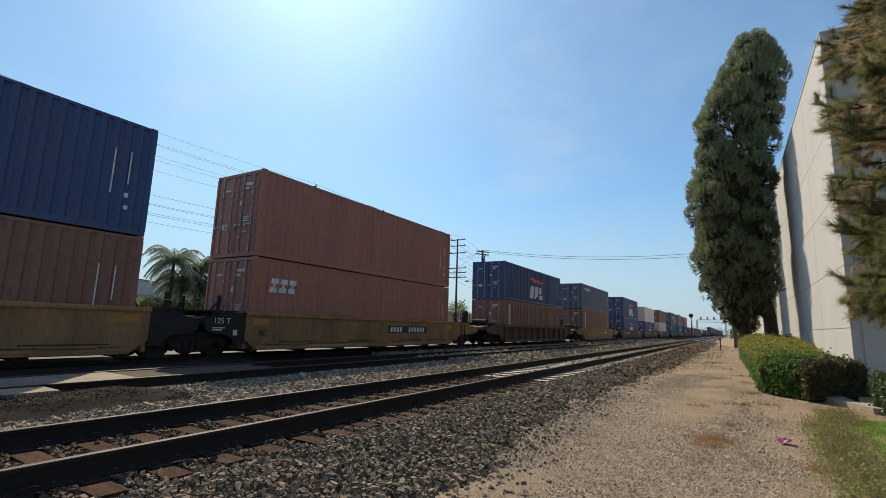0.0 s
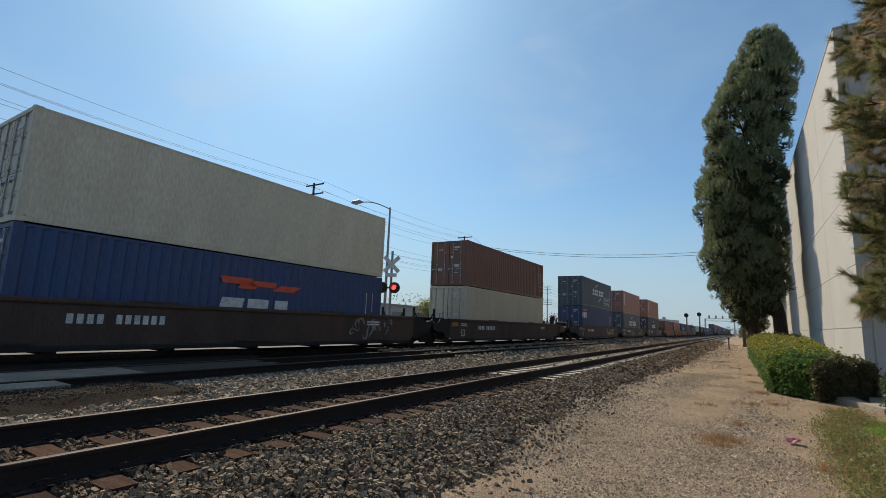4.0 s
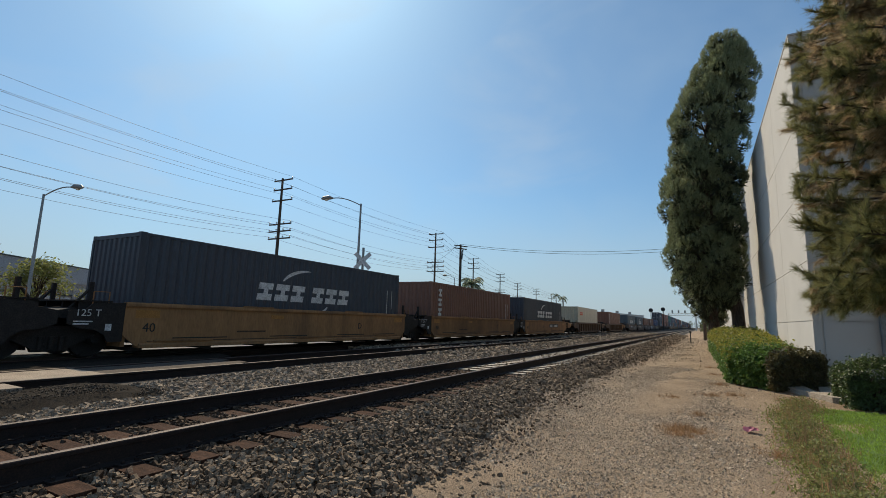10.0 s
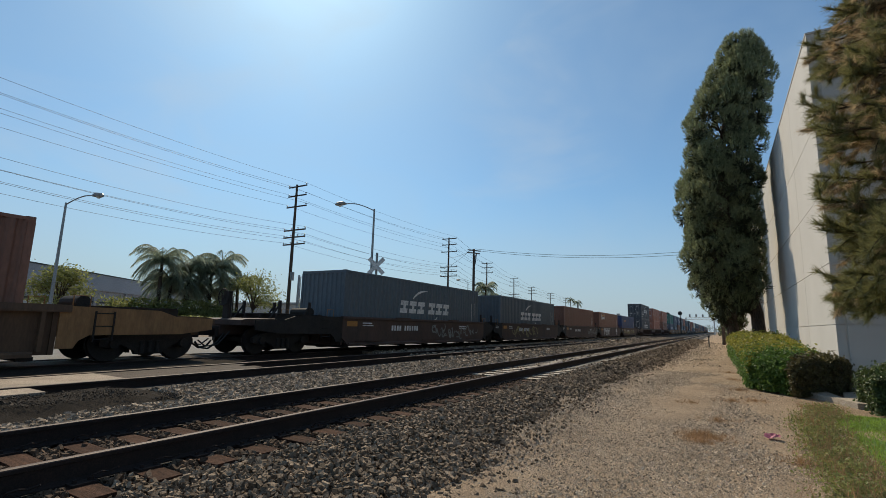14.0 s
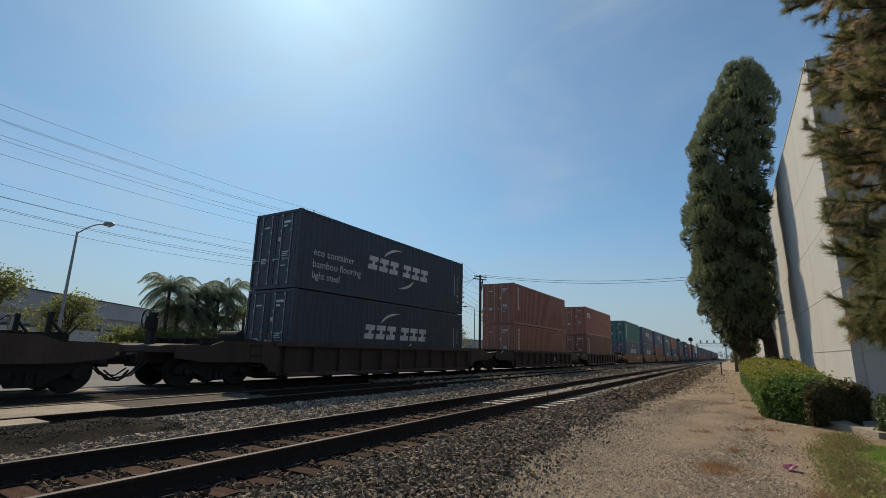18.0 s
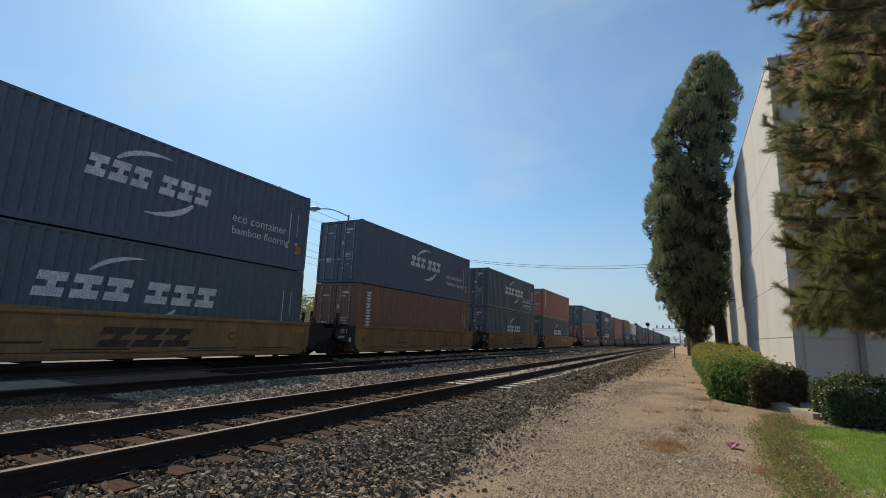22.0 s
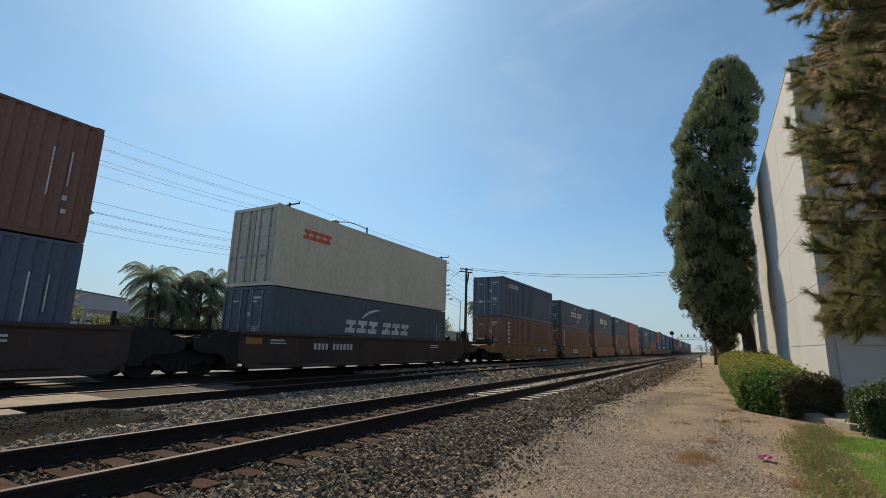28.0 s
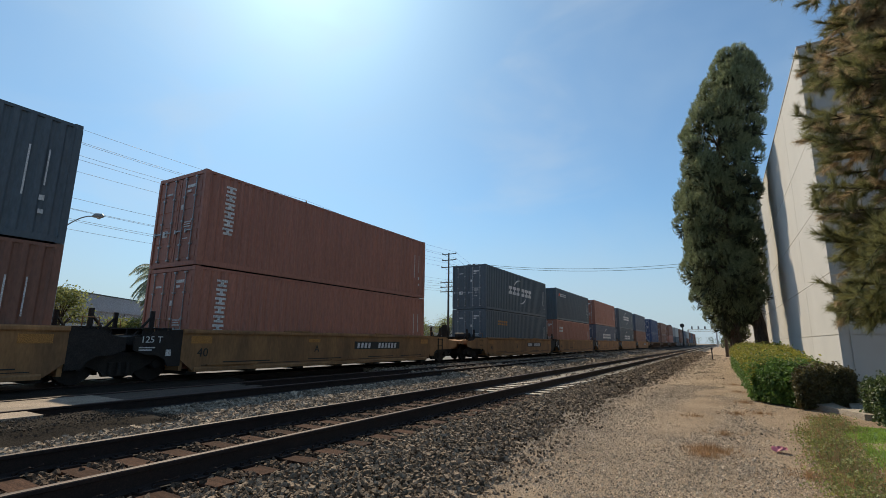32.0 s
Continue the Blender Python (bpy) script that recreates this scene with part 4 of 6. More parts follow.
            out.append(("unit_letter", WHITE, "text", ("C", 0.36, 5.9, 0.85)))
            out.append(("number", FADED_TAN, make_bars, ([(2.7 + 0.22 * k, 0.88, 0.13, 0.26, 0) for k in range(6)],)))
        if n == 7:
            out.append(("graffiti", SPRAY_GOLD, make_scrawl, (8.7, 3.4, 231, 20)))
    else:
        out = [("reflector", YELLOW_MARK, make_bars, ([(y0 - 0.1, 1.58, 0.5, 0.1, 0)],))]
        if n in (16, 23):
            out.append(("stencil", WHITE, make_bars, ([(8.2 + 0.25 * k, 0.95, 0.16, 0.34, 0.05) for k in range(3)],)))
    fixed = []
    for name, mat, maker, args in out:
        if maker == "raised_text":
            fixed.append((name, mat, make_bars, ([(args[0] + 0.1 + 0.225 * k, args[1], 0.14, 0.21, 0.04) for k in (0, 1, 2, 3, 6, 7, 8, 9, 10, 11)],)))
            continue
        if maker == "raised_bars":
            maker = make_bars
        fixed.append((name, mat, maker, args))
    return fixed


def make_ring(bm, a, u, r):
    n = 24
    for r0, r1 in ((r, r * 0.86), (r * 0.66, r * 0.58)):
        for k in range(n):
            t0, t1 = 2 * math.pi * k / n, 2 * math.pi * (k + 1) / n
            bm.faces.new([bm.verts.new((0.006, a + q * math.cos(t), u + q * math.sin(t))) for q, t in ((r0, t0), (r0, t1), (r1, t1), (r1, t0))])
    for q in ([(a - 0.1 * r, u - 0.6 * r, 0.2 * r, 1.2 * r, 0)], [(a - 0.6 * r, u - 0.1 * r, 1.2 * r, 0.2 * r, 0)]):
        make_bars(bm, q)


# unit by unit from the head: place at the start, kind, upper container, lower container (colour, sign, doors towards us)
D, E = True, False
TRAIN = [
    (-6.00, "yellow", ("blue", "", D), ("brown", "", D)), (9.56, "yellow", ("red", "", D), ("red", "short3", D)),
    (29.09, "ribbed", ("blue", "line_b", D), ("brown", "column6", D)), (48.70, "yellow", ("navy", "short5", D), ("brown", "column3", D)),
    (70.29, "b53", ("blue", "line_b", D), ("blue", "line_b", D)), (89.75, "b53", ("white", "", D), ("blue", "line_b", D)),
    (109.33, "b53", ("brown", "", D), ("white", "", D)), (132.49, "b53", ("slate", "line_a_frame", D), ("blue", "line_b_fore", D)),
    (151.69, "b53", ("rose", "column6", D), ("slate", "line_a", D)), (171.28, "b53", ("red", "column6", D), ("ink", "line_a_slim", D)),
    (192.72, "yellow", None, ("brown", "column3", E)), (208.02, "yellow", None, ("red", "column6", E)), (223.38, "yellow", None, ("ink", "line_a", E)),
    (238.75, "yellow", None, ("brown", "column3", E)), (254.13, "yellow", None, ("ink", "line_a", E)), (273.87, "ribbed", None, ("white", "orange4", E)),
    (295.44, "ribbed", None, ("brown", "column3", E)), (317.67, "b40", None, ("slate", "line_a", E)), (333.32, "b40", None, ("slate", "line_a", E)),
    (348.80, "b40", None, ("brown", "", E)), (364.26, "b40", None, ("brown", "plate", E)), (379.96, "b40", None, ("blue", "yellow5", E)),
    (401.56, "ribdark", ("ink", "line_a_left", D), ("ink", "line_a", D)), (421.30, "ribdark", ("red", "column6", D), ("red", "column6", D)), (440.95, "ribdark", ("red", "short3", D), ("brown", "column6", D)),
    (462.62, "yellow", ("teal", "board", D), ("navy", "line_a", D)), (478.22, "yellow", ("navy", "line_a_text", D), ("slate", "line_a", D)), (493.80, "yellow", ("navy", "line_a_text", D), ("brown", "column6", D)),
    (509.49, "yellow", ("slate", "line_a_frame", D), ("slate", "line_a_slim", D)), (525.10, "yellow", ("red", "column6", D), ("slate", "line_a_slim", D)),
    (545.83, "b48", ("slate", "short5", D), ("brown", "column2", D)), (563.65, "b48", ("ink", "line_a", D), ("ink", "line_a_left", D)), (581.48, "b48", ("red", "", D), ("red", "column6", D)),
    (599.32, "b48", ("brown", "column6", D), ("navy", "line_a", D)), (617.16, "b48", ("white", "orange4", D), ("slate", "line_a", D)),
    (637.98, "yellow", ("navy", "short5", D), ("brown", "column3", D)), (653.35, "yellow", ("slate", "line_a", D), ("brown", "column6", D)), (668.72, "yellow", ("slate", "line_a", D), ("brown", "column6", D)),
    (684.09, "yellow", ("slate", "short5", E), ("brown", "column6", D)), (699.46, "yellow", ("red", "column6", D), ("red", "column6", D)),
    (718.96, "yellow", ("slate", "line_a", D), ("slate", "yellow5", D)), (734.20, "yellow", ("slate", "short5", E), ("red", "short3", D)), (749.60, "yellow", ("red", "", D), ("navy", "line_a", D)),
    (765.00, "yellow", ("slate", "line_a", D), ("slate", "line_a", D)), (780.40, "yellow", ("navy", "", D), ("brown", "", D)),
    (801.50, "ribbed", ("blue", "", D), ("blue", "", D)), (821.10, "ribbed", ("brown", "", D), ("brown", "", D)), (840.70, "ribbed", ("brown", "", D), ("red", "", D)),
    (862.40, "b53", ("grey", "", D), ("slate", "", D)), (882.00, "b53", ("brown", "", D), ("brown", "", D)), (901.60, "b53", ("navy", "", D), ("slate", "", D)),
    (923.20, "yellow", ("grey", "", D), ("brown", "", D)), (938.60, "yellow", ("brown", "", D), ("navy", "", D)), (954.00, "yellow", ("navy", "", D), ("navy", "", D)),
    (969.40, "yellow", ("red", "", D), ("brown", "", D)), (984.80, "yellow", ("brown", "", D), ("brown", "", D)),
]
# units that end a set of coupled ones
LAST = {1, 2, 3, 6, 9, 14, 15, 16, 21, 24, 29, 34, 39, 44, 47, 50, 55}
MOVERS = []
# containers of standard height among the high ones, and wells that ride a little lower
STANDARD = 2.591 / 2.896
LOW_STANDARD, TOP_STANDARD = {2, 4, 5, 34}, {2, 3, 5, 6, 30, 32, 36}
FLOORS = {0: 0.61, 1: 0.61, 2: 0.77, 3: 0.75, 4: 0.80, 7: 0.76, 8: 0.78, 9: 0.80, 22: 0.66, 23: 0.62, 24: 0.73, 37: 0.65, 38: 0.65, 39: 0.65, 40: 0.62, 41: 0.62}


def train():
    STOCK = {}
    for n, (s, kind, upper, lower) in enumerate(TRAIN):
        gap_before = (s - TRAIN[n - 1][0] - BL) / 2 if n else 1.7
        gap_after = (TRAIN[n + 1][0] - s - BL) / 2 if n + 1 < len(TRAIN) else 1.7
        first, last = n == 0 or n - 1 in LAST, n in LAST
        a, b = gap_before - (0.45 if first else 0.0), gap_after - (0.45 if last else 0.0)
        car = well_car(kind, a, b, first, last, car_marks(kind, n, first))
        MOVERS.append((car, s, 0.0))
        floor = FLOORS.get(n, FLOOR_Z)
        low_h = STANDARD * BH if n in LOW_STANDARD else BH
        for spec, z, std in ((lower, floor, n in LOW_STANDARD), (upper, floor + low_h + 0.025, n in TOP_STANDARD)):
            if spec is None:
                continue
            colour, sign, doors = spec
            key = (colour, sign, doors, std)
            if key in STOCK:
                box = copy_thing(STOCK[key], Matrix())
            else:
                box = STOCK[key] = container(colour, sign, doors, smooth=colour in ("white", "grey"))
                if std:
                    box.scale = (1, 1, STANDARD)
            MOVERS.append((box, s, z))


train()


def run(t):
    """How far the train has come after t seconds."""
    return 21.53 * t + 0.0161 * t * t - 0.000424 * t ** 3


def motions():
    times = [2.0 * k for k in range(17)]
    for ob, s, z in MOVERS:
        walk(ob, [(t, at(TRACK_C, s - run(t), z)) for t in times])


# ---- ties, stone and the level crossing ----
TIE_STEP, CONCRETE_STEP = 0.52, 0.61


def bed_height(x):
    return float(np.interp(x, [-17.2, -16.4, -15.6, -8.9, -8.2, -7.2, -4.0, -3.3, -2.45], [-0.05, 0.14, 0.17, 0.17, 0.115, 0.112, 0.11, 0.075, -0.03]))


def blocks(name, centres, sizes, mat, seed, tilt=1.0):
    """Many small angular stones in one mesh: jittered blocks, each turned at random."""
    rng = np.random.default_rng(seed)
    n = len(centres)
    base = np.array([(x, y, z) for z in (-1, 1) for y in (-1, 1) for x in (-1, 1)], float) * 0.5
    v = base[None] + rng.uniform(-0.19, 0.19, (n, 8, 3))
    v *= sizes[:, None, None] * rng.uniform(0.6, 1.15, (n, 1, 3))
    a, b = rng.uniform(0, 2 * np.pi, n), rng.uniform(-tilt, tilt, n)
    ca, sa, cb, sb = np.cos(a)[:, None], np.sin(a)[:, None], np.cos(b)[:, None], np.sin(b)[:, None]
    x, y, z = v[..., 0], v[..., 1], v[..., 2]
    y, z = y * cb - z * sb, y * sb + z * cb
    x, y = x * ca - y * sa, x * sa + y * ca
    v = np.stack([x, y, z], -1) + centres[:, None]
    f = np.array([(4, 5, 7, 6), (0, 1, 5, 4), (2, 6, 7, 3), (0, 4, 6, 2), (1, 3, 7, 5)])
    faces = (f[None] + 8 * np.arange(n)[:, None, None]).reshape(-1, 4)
    return raw_mesh(name, v.reshape(-1, 3), faces, mat)


def tie_gap(y):
    """Distance along the track to the nearest tie."""
    step = np.where(y > 12.1, CONCRETE_STEP, TIE_STEP)
    first = np.where(y > 12.1, 12.4, 0.0)
    return (y - first + step / 2) % step - step / 2


def scatter_stone(n, x0, x1, y0, y1, size, seed, lift=0.032):
    rng = np.random.default_rng(seed)
    x = rng.uniform(x0, x1, n)
    u = rng.random(n)
    y = y0 + (y1 - y0) * u
    keep = np.ones(n, bool)
    for c in (TRACK_A, TRACK_B):
        on = (np.abs(x - c) < 1.36) & (np.abs(tie_gap(y)) < np.where(y > 12, 0.18, 0.15)) & (rng.random(n) < np.where(y > 12, 1.0, 0.99 if c == TRACK_A else 0.6))
        rail = np.abs(np.abs(x - c) - 0.7525) < 0.10
        keep &= ~(on | rail)
    edge = np.interp(y, [3.0, 5.0, 7.6, 12, 18, 30], [-2.3, -2.45, -2.88, -2.95, -2.6, -2.1]) + 0.10 * np.sin(y * 1.7) + 0.07 * np.sin(y * 4.1 + 1) + rng.normal(0, 0.10, n)
    keep &= x < edge
    keep &= ~((x < -7.45 - 0.06 * y + 0.12 * np.sin(3 * y)) & (y < 4.9) & (x > -9.0))
    keep &= ~((x < -8.9) & (y < 8.6))
    x, y = x[keep], y[keep]
    z = np.interp(x, [-17.2, -16.4, -15.6, -8.9, -8.2, -7.2, -4.0, -3.3, -2.45], [-0.05, 0.14, 0.17, 0.17, 0.115, 0.112, 0.11, 0.075, -0.03])
    inside = np.abs(x - TRACK_A) < 1.45
    z = z - np.where(inside, np.where(y > 12, 0.036, 0.032), 0.0)
    s = size * np.exp(np.clip(rng.normal(0, 0.28, len(x)), -0.5, 0.38)) * np.where(x < -6.4, 1.45, 1.0)
    return np.stack([x, y, z + rng.uniform(-0.012, lift, len(x))], -1), s


STRETCHES = ((72000, -8.9, -2.2, 0.8, 8, 0.0365, 1, "crushed grey stones beside the tracks"), (50000, -8.9, -2.2, 8, 16, 0.043, 3, "crushed grey stones along the near tracks"),
             (26000, -13.2, -2.2, 16, 42, 0.068, 5, "crushed grey stones along the tracks farther on"),
             (12000, -13.2, -1.6, 42, 95, 0.125, 7, "crushed grey stones along the tracks far on"),
             (7000, -8.9, -2.2, -5, 0.8, 0.075, 9, "coarse crushed stones of the track bed"))
for n, x0, x1, y0, y1, size, seed, label in STRETCHES:
    c, s = scatter_stone(n, x0, x1, y0, y1, size, seed, 0.066)
    # stones about the near track take the colour with rail shade in it
    shaded = np.abs(c[:, 0] - TRACK_A - 0.05) < 1.12 + 0.25 * np.sin(c[:, 1] * 2.1) * np.random.default_rng(seed + 50).random(len(c))
    fresh = (c[:, 0] < TRACK_A - 1.25 + 0.2 * np.sin(c[:, 1])) & ~shaded
    thing("ballast_stone", "paler, coarser stones between two tracks", "ballast", mesh=blocks("ballast_stone", c[fresh], s[fresh], STONE_PALE, seed + 3), kind="stuff")
    others = ~(shaded | fresh)
    thing("ballast_stone", label, "ballast", mesh=blocks("ballast_stone", c[others], s[others], STONE, seed + 1), kind="stuff")
    thing("ballast_stone", "rust-stained stones between the rails", "ballast", mesh=blocks("ballast_stone", c[shaded], s[shaded], STONE_SHADE, seed + 2), kind="stuff")
rs = np.random.default_rng(8)
cx, cy = rs.uniform(-9.0, -7.8, 2600), rs.uniform(1.0, 5.0, 2600)
thing("asphalt_crumbs", "brown crumbs and grit strewn over the old asphalt", "grit",
      mesh=blocks("asphalt_crumbs", np.stack([cx, cy, np.where(cy < 4.3, 0.30, 0.20) + rs.uniform(0, 0.02, 2600)], -1), 0.013 * np.exp(rs.normal(0, 0.4, 2600)),
                  material("grit", (0.085, 0.062, 0.042), 0.95, bump=0.2, island=0.5), 9), kind="stuff")


def pebbles(name, centres, sizes, mat, seed):
    """Small loose stones half sunk in the ground: low four-sided points, each skewed at random."""
    rng = np.random.default_rng(seed)
    n = len(centres)
    a = rng.uniform(0, 2 * np.pi, (n, 1)) + np.arange(4) * np.pi / 2 + rng.uniform(-0.5, 0.5, (n, 4))
    r = sizes[:, None] * rng.uniform(0.5, 1.0, (n, 4))
    ring = np.stack([np.cos(a) * r, np.sin(a) * r, rng.uniform(-0.5, -0.2, (n, 4)) * sizes[:, None]], -1)
    tip = np.stack([rng.uniform(-0.35, 0.35, n) * sizes, rng.uniform(-0.35, 0.35, n) * sizes, rng.uniform(0.2, 0.55, n) * sizes], -1)
    v = np.concatenate([ring, tip[:, None]], 1) + centres[:, None]
    f = np.array([(0, 1, 4), (1, 2, 4), (2, 3, 4), (3, 0, 4)])
    return raw_mesh(name, v.reshape(-1, 3), (f[None] + 5 * np.arange(n)[:, None, None]).reshape(-1, 3), mat)


PEBBLE = material("path_pebble", (0.60, 0.48, 0.345), 0.9, var=0.35, scale=6, bump=0.2, island=0.6, spec=0.05)
PEBBLE_DARK = material("dark_pebble", (0.26, 0.20, 0.145), 0.9, var=0.35, scale=6, bump=0.2, island=0.5, spec=0.2)


def path_gravel(n, y0, y1, size, seed):
    """Gravel on the path: dense beside the ballast, thinning out towards the bare trodden strip."""
    rng = np.random.default_rng(seed)
    y = y0 + (y1 - y0) * rng.random(n)
    x = rng.uniform(-3.0, 1.5, n)
    bare = np.interp(y, [2, 6, 9, 14, 25, 45], [1.3, 1.1, 0.75, 0.35, -0.15, -0.45]) + 0.25 * np.sin(1.3 * y) + 0.15 * np.sin(3.7 * y + x)
    patch = 0.5 + 0.5 * np.sin(2.3 * x + 1.7 * np.sin(1.1 * y)) * np.sin(1.9 * y + 0.8 * x)
    keep = rng.random(n) < np.clip(0.62 + 0.38 * patch - 1.3 * np.maximum(0, x - bare + 0.5), 0.10, 1.0)
    x, y = x[keep], y[keep]
    s = size * np.exp(rng.normal(0, 0.38, len(x))) * (1 + 0.03 * np.maximum(0, y - 9))
    z = np.interp(x, [-3.0, -2.6, -2.2, 0], [0.03, 0.008, 0.006, 0.006])
    dark = rng.random(len(x)) < 0.07
    c = np.stack([x, y, z], -1)
    thing("path_gravel", "fine loose grey gravel strewn over the sandy path", "gravel", mesh=pebbles("path_gravel", c[~dark], s[~dark], PEBBLE, seed + 1), kind="stuff")
    thing("path_gravel", "darker stones among the gravel of the path", "gravel", mesh=pebbles("path_gravel", c[dark], s[dark], PEBBLE_DARK, seed + 2), kind="stuff")


path_gravel(56000, 2.2, 9.0, 0.0115, 12)
path_gravel(50000, 8.5, 20.0, 0.0165, 15)
path_gravel(19000, 19.0, 75.0, 0.032, 18)
rs = np.random.default_rng(22)
sx = rs.normal(0, 0.28, 1900)
sy = np.concatenate([rs.uniform(2.0, 12, 1200), rs.uniform(12, 40, 700)])
sx = sx + np.interp(sy, [3.0, 5.0, 7.6, 12, 18, 30], [-2.1, -2.25, -2.65, -2.7, -2.5, -2.3])
thing("strewn_stone", "grey stones strewn from the ballast over the path", "gravel",
      mesh=blocks("strewn_stone", np.stack([sx, sy, np.where(sx < -2.6, 0.02, 0.004) + rs.uniform(0.0, 0.008, 1900)], -1), 0.026 * np.exp(rs.normal(0, 0.3, 1900)) * (1 + 0.03 * np.maximum(0, sy - 10)), STONE, 17), kind="stuff")


def ties(tr, count, first, wood_until, plates):
    """Ties as parts of a track: wooden up to a place, concrete from there on."""
    rng = random.Random(21)
    for i in range(count):
        y = (first + i) * TIE_STEP
        wood = y < wood_until
        if not wood:
            y = 12.4 + (i + first - 24) * CONCRETE_STEP
        me = kept("wood_tie", TIE_WOOD, make_tie, 0.23, 2.6, 0.17) if wood else kept("concrete_tie", TIE_CONCRETE, make_tie, 0.27, 2.5, 0.2)
        part("tie", me, tr, at(rng.uniform(-0.05, 0.05) if wood else 0, y + rng.uniform(-0.02, 0.02), RAIL_Z - 0.207 + (rng.uniform(-0.008, 0) if wood else 0.012)) @ pose(0, 0, 0, 0, 0, rng.uniform(-1.5, 1.5) if wood else 0))
        if wood and plates and y < 11:
            for sx in (-1, 1):
                part("tie_plate", kept("tie_plate", RAIL_WEB, make_plate), tr, at(sx * 0.7525, y, RAIL_Z - 0.206))
                for g in (-1, 1):
                    part("rail_anchor", kept("rail_anchor", RAIL_WEB, make_anchor), tr, at(sx * 0.7525 + g * 0.06, y + rng.uniform(0.09, 0.16), RAIL_Z - 0.187) @ pose(0, 0, 0, 0, 0, rng.uniform(-25, 25) + (180 if g < 0 else 0)))


ties(track_a, 118, 1, 12.3, True)
ties(track_b, 70, 16, 500, False)


def make_far_ties(bm):
    for i in range(300):
        y = 69 + i * 0.62
        bm_box(bm, (-1.25, y, RAIL_Z - 0.33), (1.25, y + 0.26, RAIL_Z - 0.195))


tagged(part("far_ties", build("far_ties", TIE_CONCRETE, make_far_ties), track_a, None, "pale concrete ties far along the track"), kind="stuff")


def panel(parent, name, mat, x0, x1, y0, y1, z):
    return part(name, build(name, mat, lambda bm: bm_box(bm, (x0, y0, z - 0.12), (x1, y1, z), 0.02)), parent)


crossing = thing("crossing_deck", "worn concrete and timber deck panels of the level crossing", "crossing", kind="structure")
for k, (y0, y1) in enumerate(((-4.0, -1.2), (-1.18, 1.9), (1.92, 4.95))):
    panel(crossing, "deck_panel", CONCRETE, TRACK_B - 0.64, TRACK_B + 0.64, y0, y1, RAIL_Z - 0.012)
    if k < 2:
        panel(crossing, "deck_panel", CONCRETE, TRACK_B + 0.84, TRACK_B + 1.5, y0 + 1.5, y1 + 1.5, RAIL_Z - 0.02)
    panel(crossing, "deck_panel", CONCRETE, TRACK_C - 0.64, TRACK_C + 0.64, y0 + 2.5, y1 + 2.5, RAIL_Z - 0.012)
    panel(crossing, "deck_panel", CONCRETE, TRACK_C + 0.86, TRACK_C + 1.5, y0 + 2.5, y1 + 2.5, RAIL_Z - 0.03)
PLANK = material("dirty_crossing_timber", (0.10, 0.075, 0.055), 0.9, var=0.5, scale=2, fine=25, bump=0.4, stretch=(5, 0.5, 1), random_shift=0.2)
for k in range(4):
    panel(crossing, "deck_plank", PLANK, TRACK_B - 0.64 + k * 0.322, TRACK_B - 0.33 + k * 0.322, 4.98, 8.35 - 0.25 * (k % 2), RAIL_Z - 0.02)
    panel(crossing, "deck_plank", PLANK, TRACK_C - 0.64 + k * 0.322, TRACK_C - 0.33 + k * 0.322, 7.5, 10.6, RAIL_Z - 0.02)


def make_mound(bm):
    """Asphalt fill between the near and the middle track, its end rounded off into the stone."""
    xs = [-9.0, -8.8, -8.4, -8.0, -7.65, -7.3]
    g = []
    for j in range(26):
        y = -6 + j * 0.46
        row = []
        for x in xs:
            end = 5.3 - 0.9 * (x + 8.6) ** 2
            fall = max(0.0, min(1.0, (end - y) / 0.7))
            row.append(bm.verts.new((x, y, 0.10 + 0.22 * fall * (1.0 if x < -7.9 else 0.5 if x < -7.5 else 0.1) * (0.9 + 0.1 * math.sin(3 * y + 4 * x)))))
        g.append(row)
    for a, b in zip(g, g[1:]):
        for i in range(len(xs) - 1):
            bm.faces.new((a[i], a[i + 1], b[i + 1], b[i]))


thing("asphalt_fill", "dark crumbling asphalt between the tracks at the crossing", "asphalt", mesh=build("asphalt_fill", ASPHALT, make_mound), kind="structure")
sheet("crossing_road", "worn grey road over the level crossing", ROAD, [(-18.3, -12), (-15.6, -12), (-15.6, 10.5), (-18.3, 12)], 0.30, 0.3)
sheet("crossing_fill", "dark asphalt between two of the tracks", ASPHALT, [(-13.15, -12), (-11.28, -12), (-11.28, 8.2), (-11.9, 9.2), (-13.15, 9.6)], 0.325, 0.2)


# ---- foliage helpers ----
def needles(centres, axes, count, length, width, spread, seed, droop=0.0, loose=0.12):
    """Bundles of thin blades: for each centre, count blades that fan out about its axis."""
    rng = np.random.default_rng(seed)
    n = len(centres)
    d = axes[:, None] + spread * rng.normal(0, 1, (n, count, 3))
    d[..., 2] -= droop
    d /= np.linalg.norm(d, axis=-1, keepdims=True) + 1e-9
    ln = length * rng.uniform(0.65, 1.1, (n, count, 1))
    up = rng.normal(0, 1, (n, count, 3))
    side = np.cross(d, up)
    side /= np.linalg.norm(side, axis=-1, keepdims=True) + 1e-9
    base = centres[:, None] + d * ln * 0.05 + rng.normal(0, loose * length, (n, count, 3))
    w = width * 0.5
    v = np.stack([base - side * w, base + side * w, base + d * ln], 2).reshape(-1, 3)
    f = np.arange(len(v)).reshape(-1, 3)
    return v, f


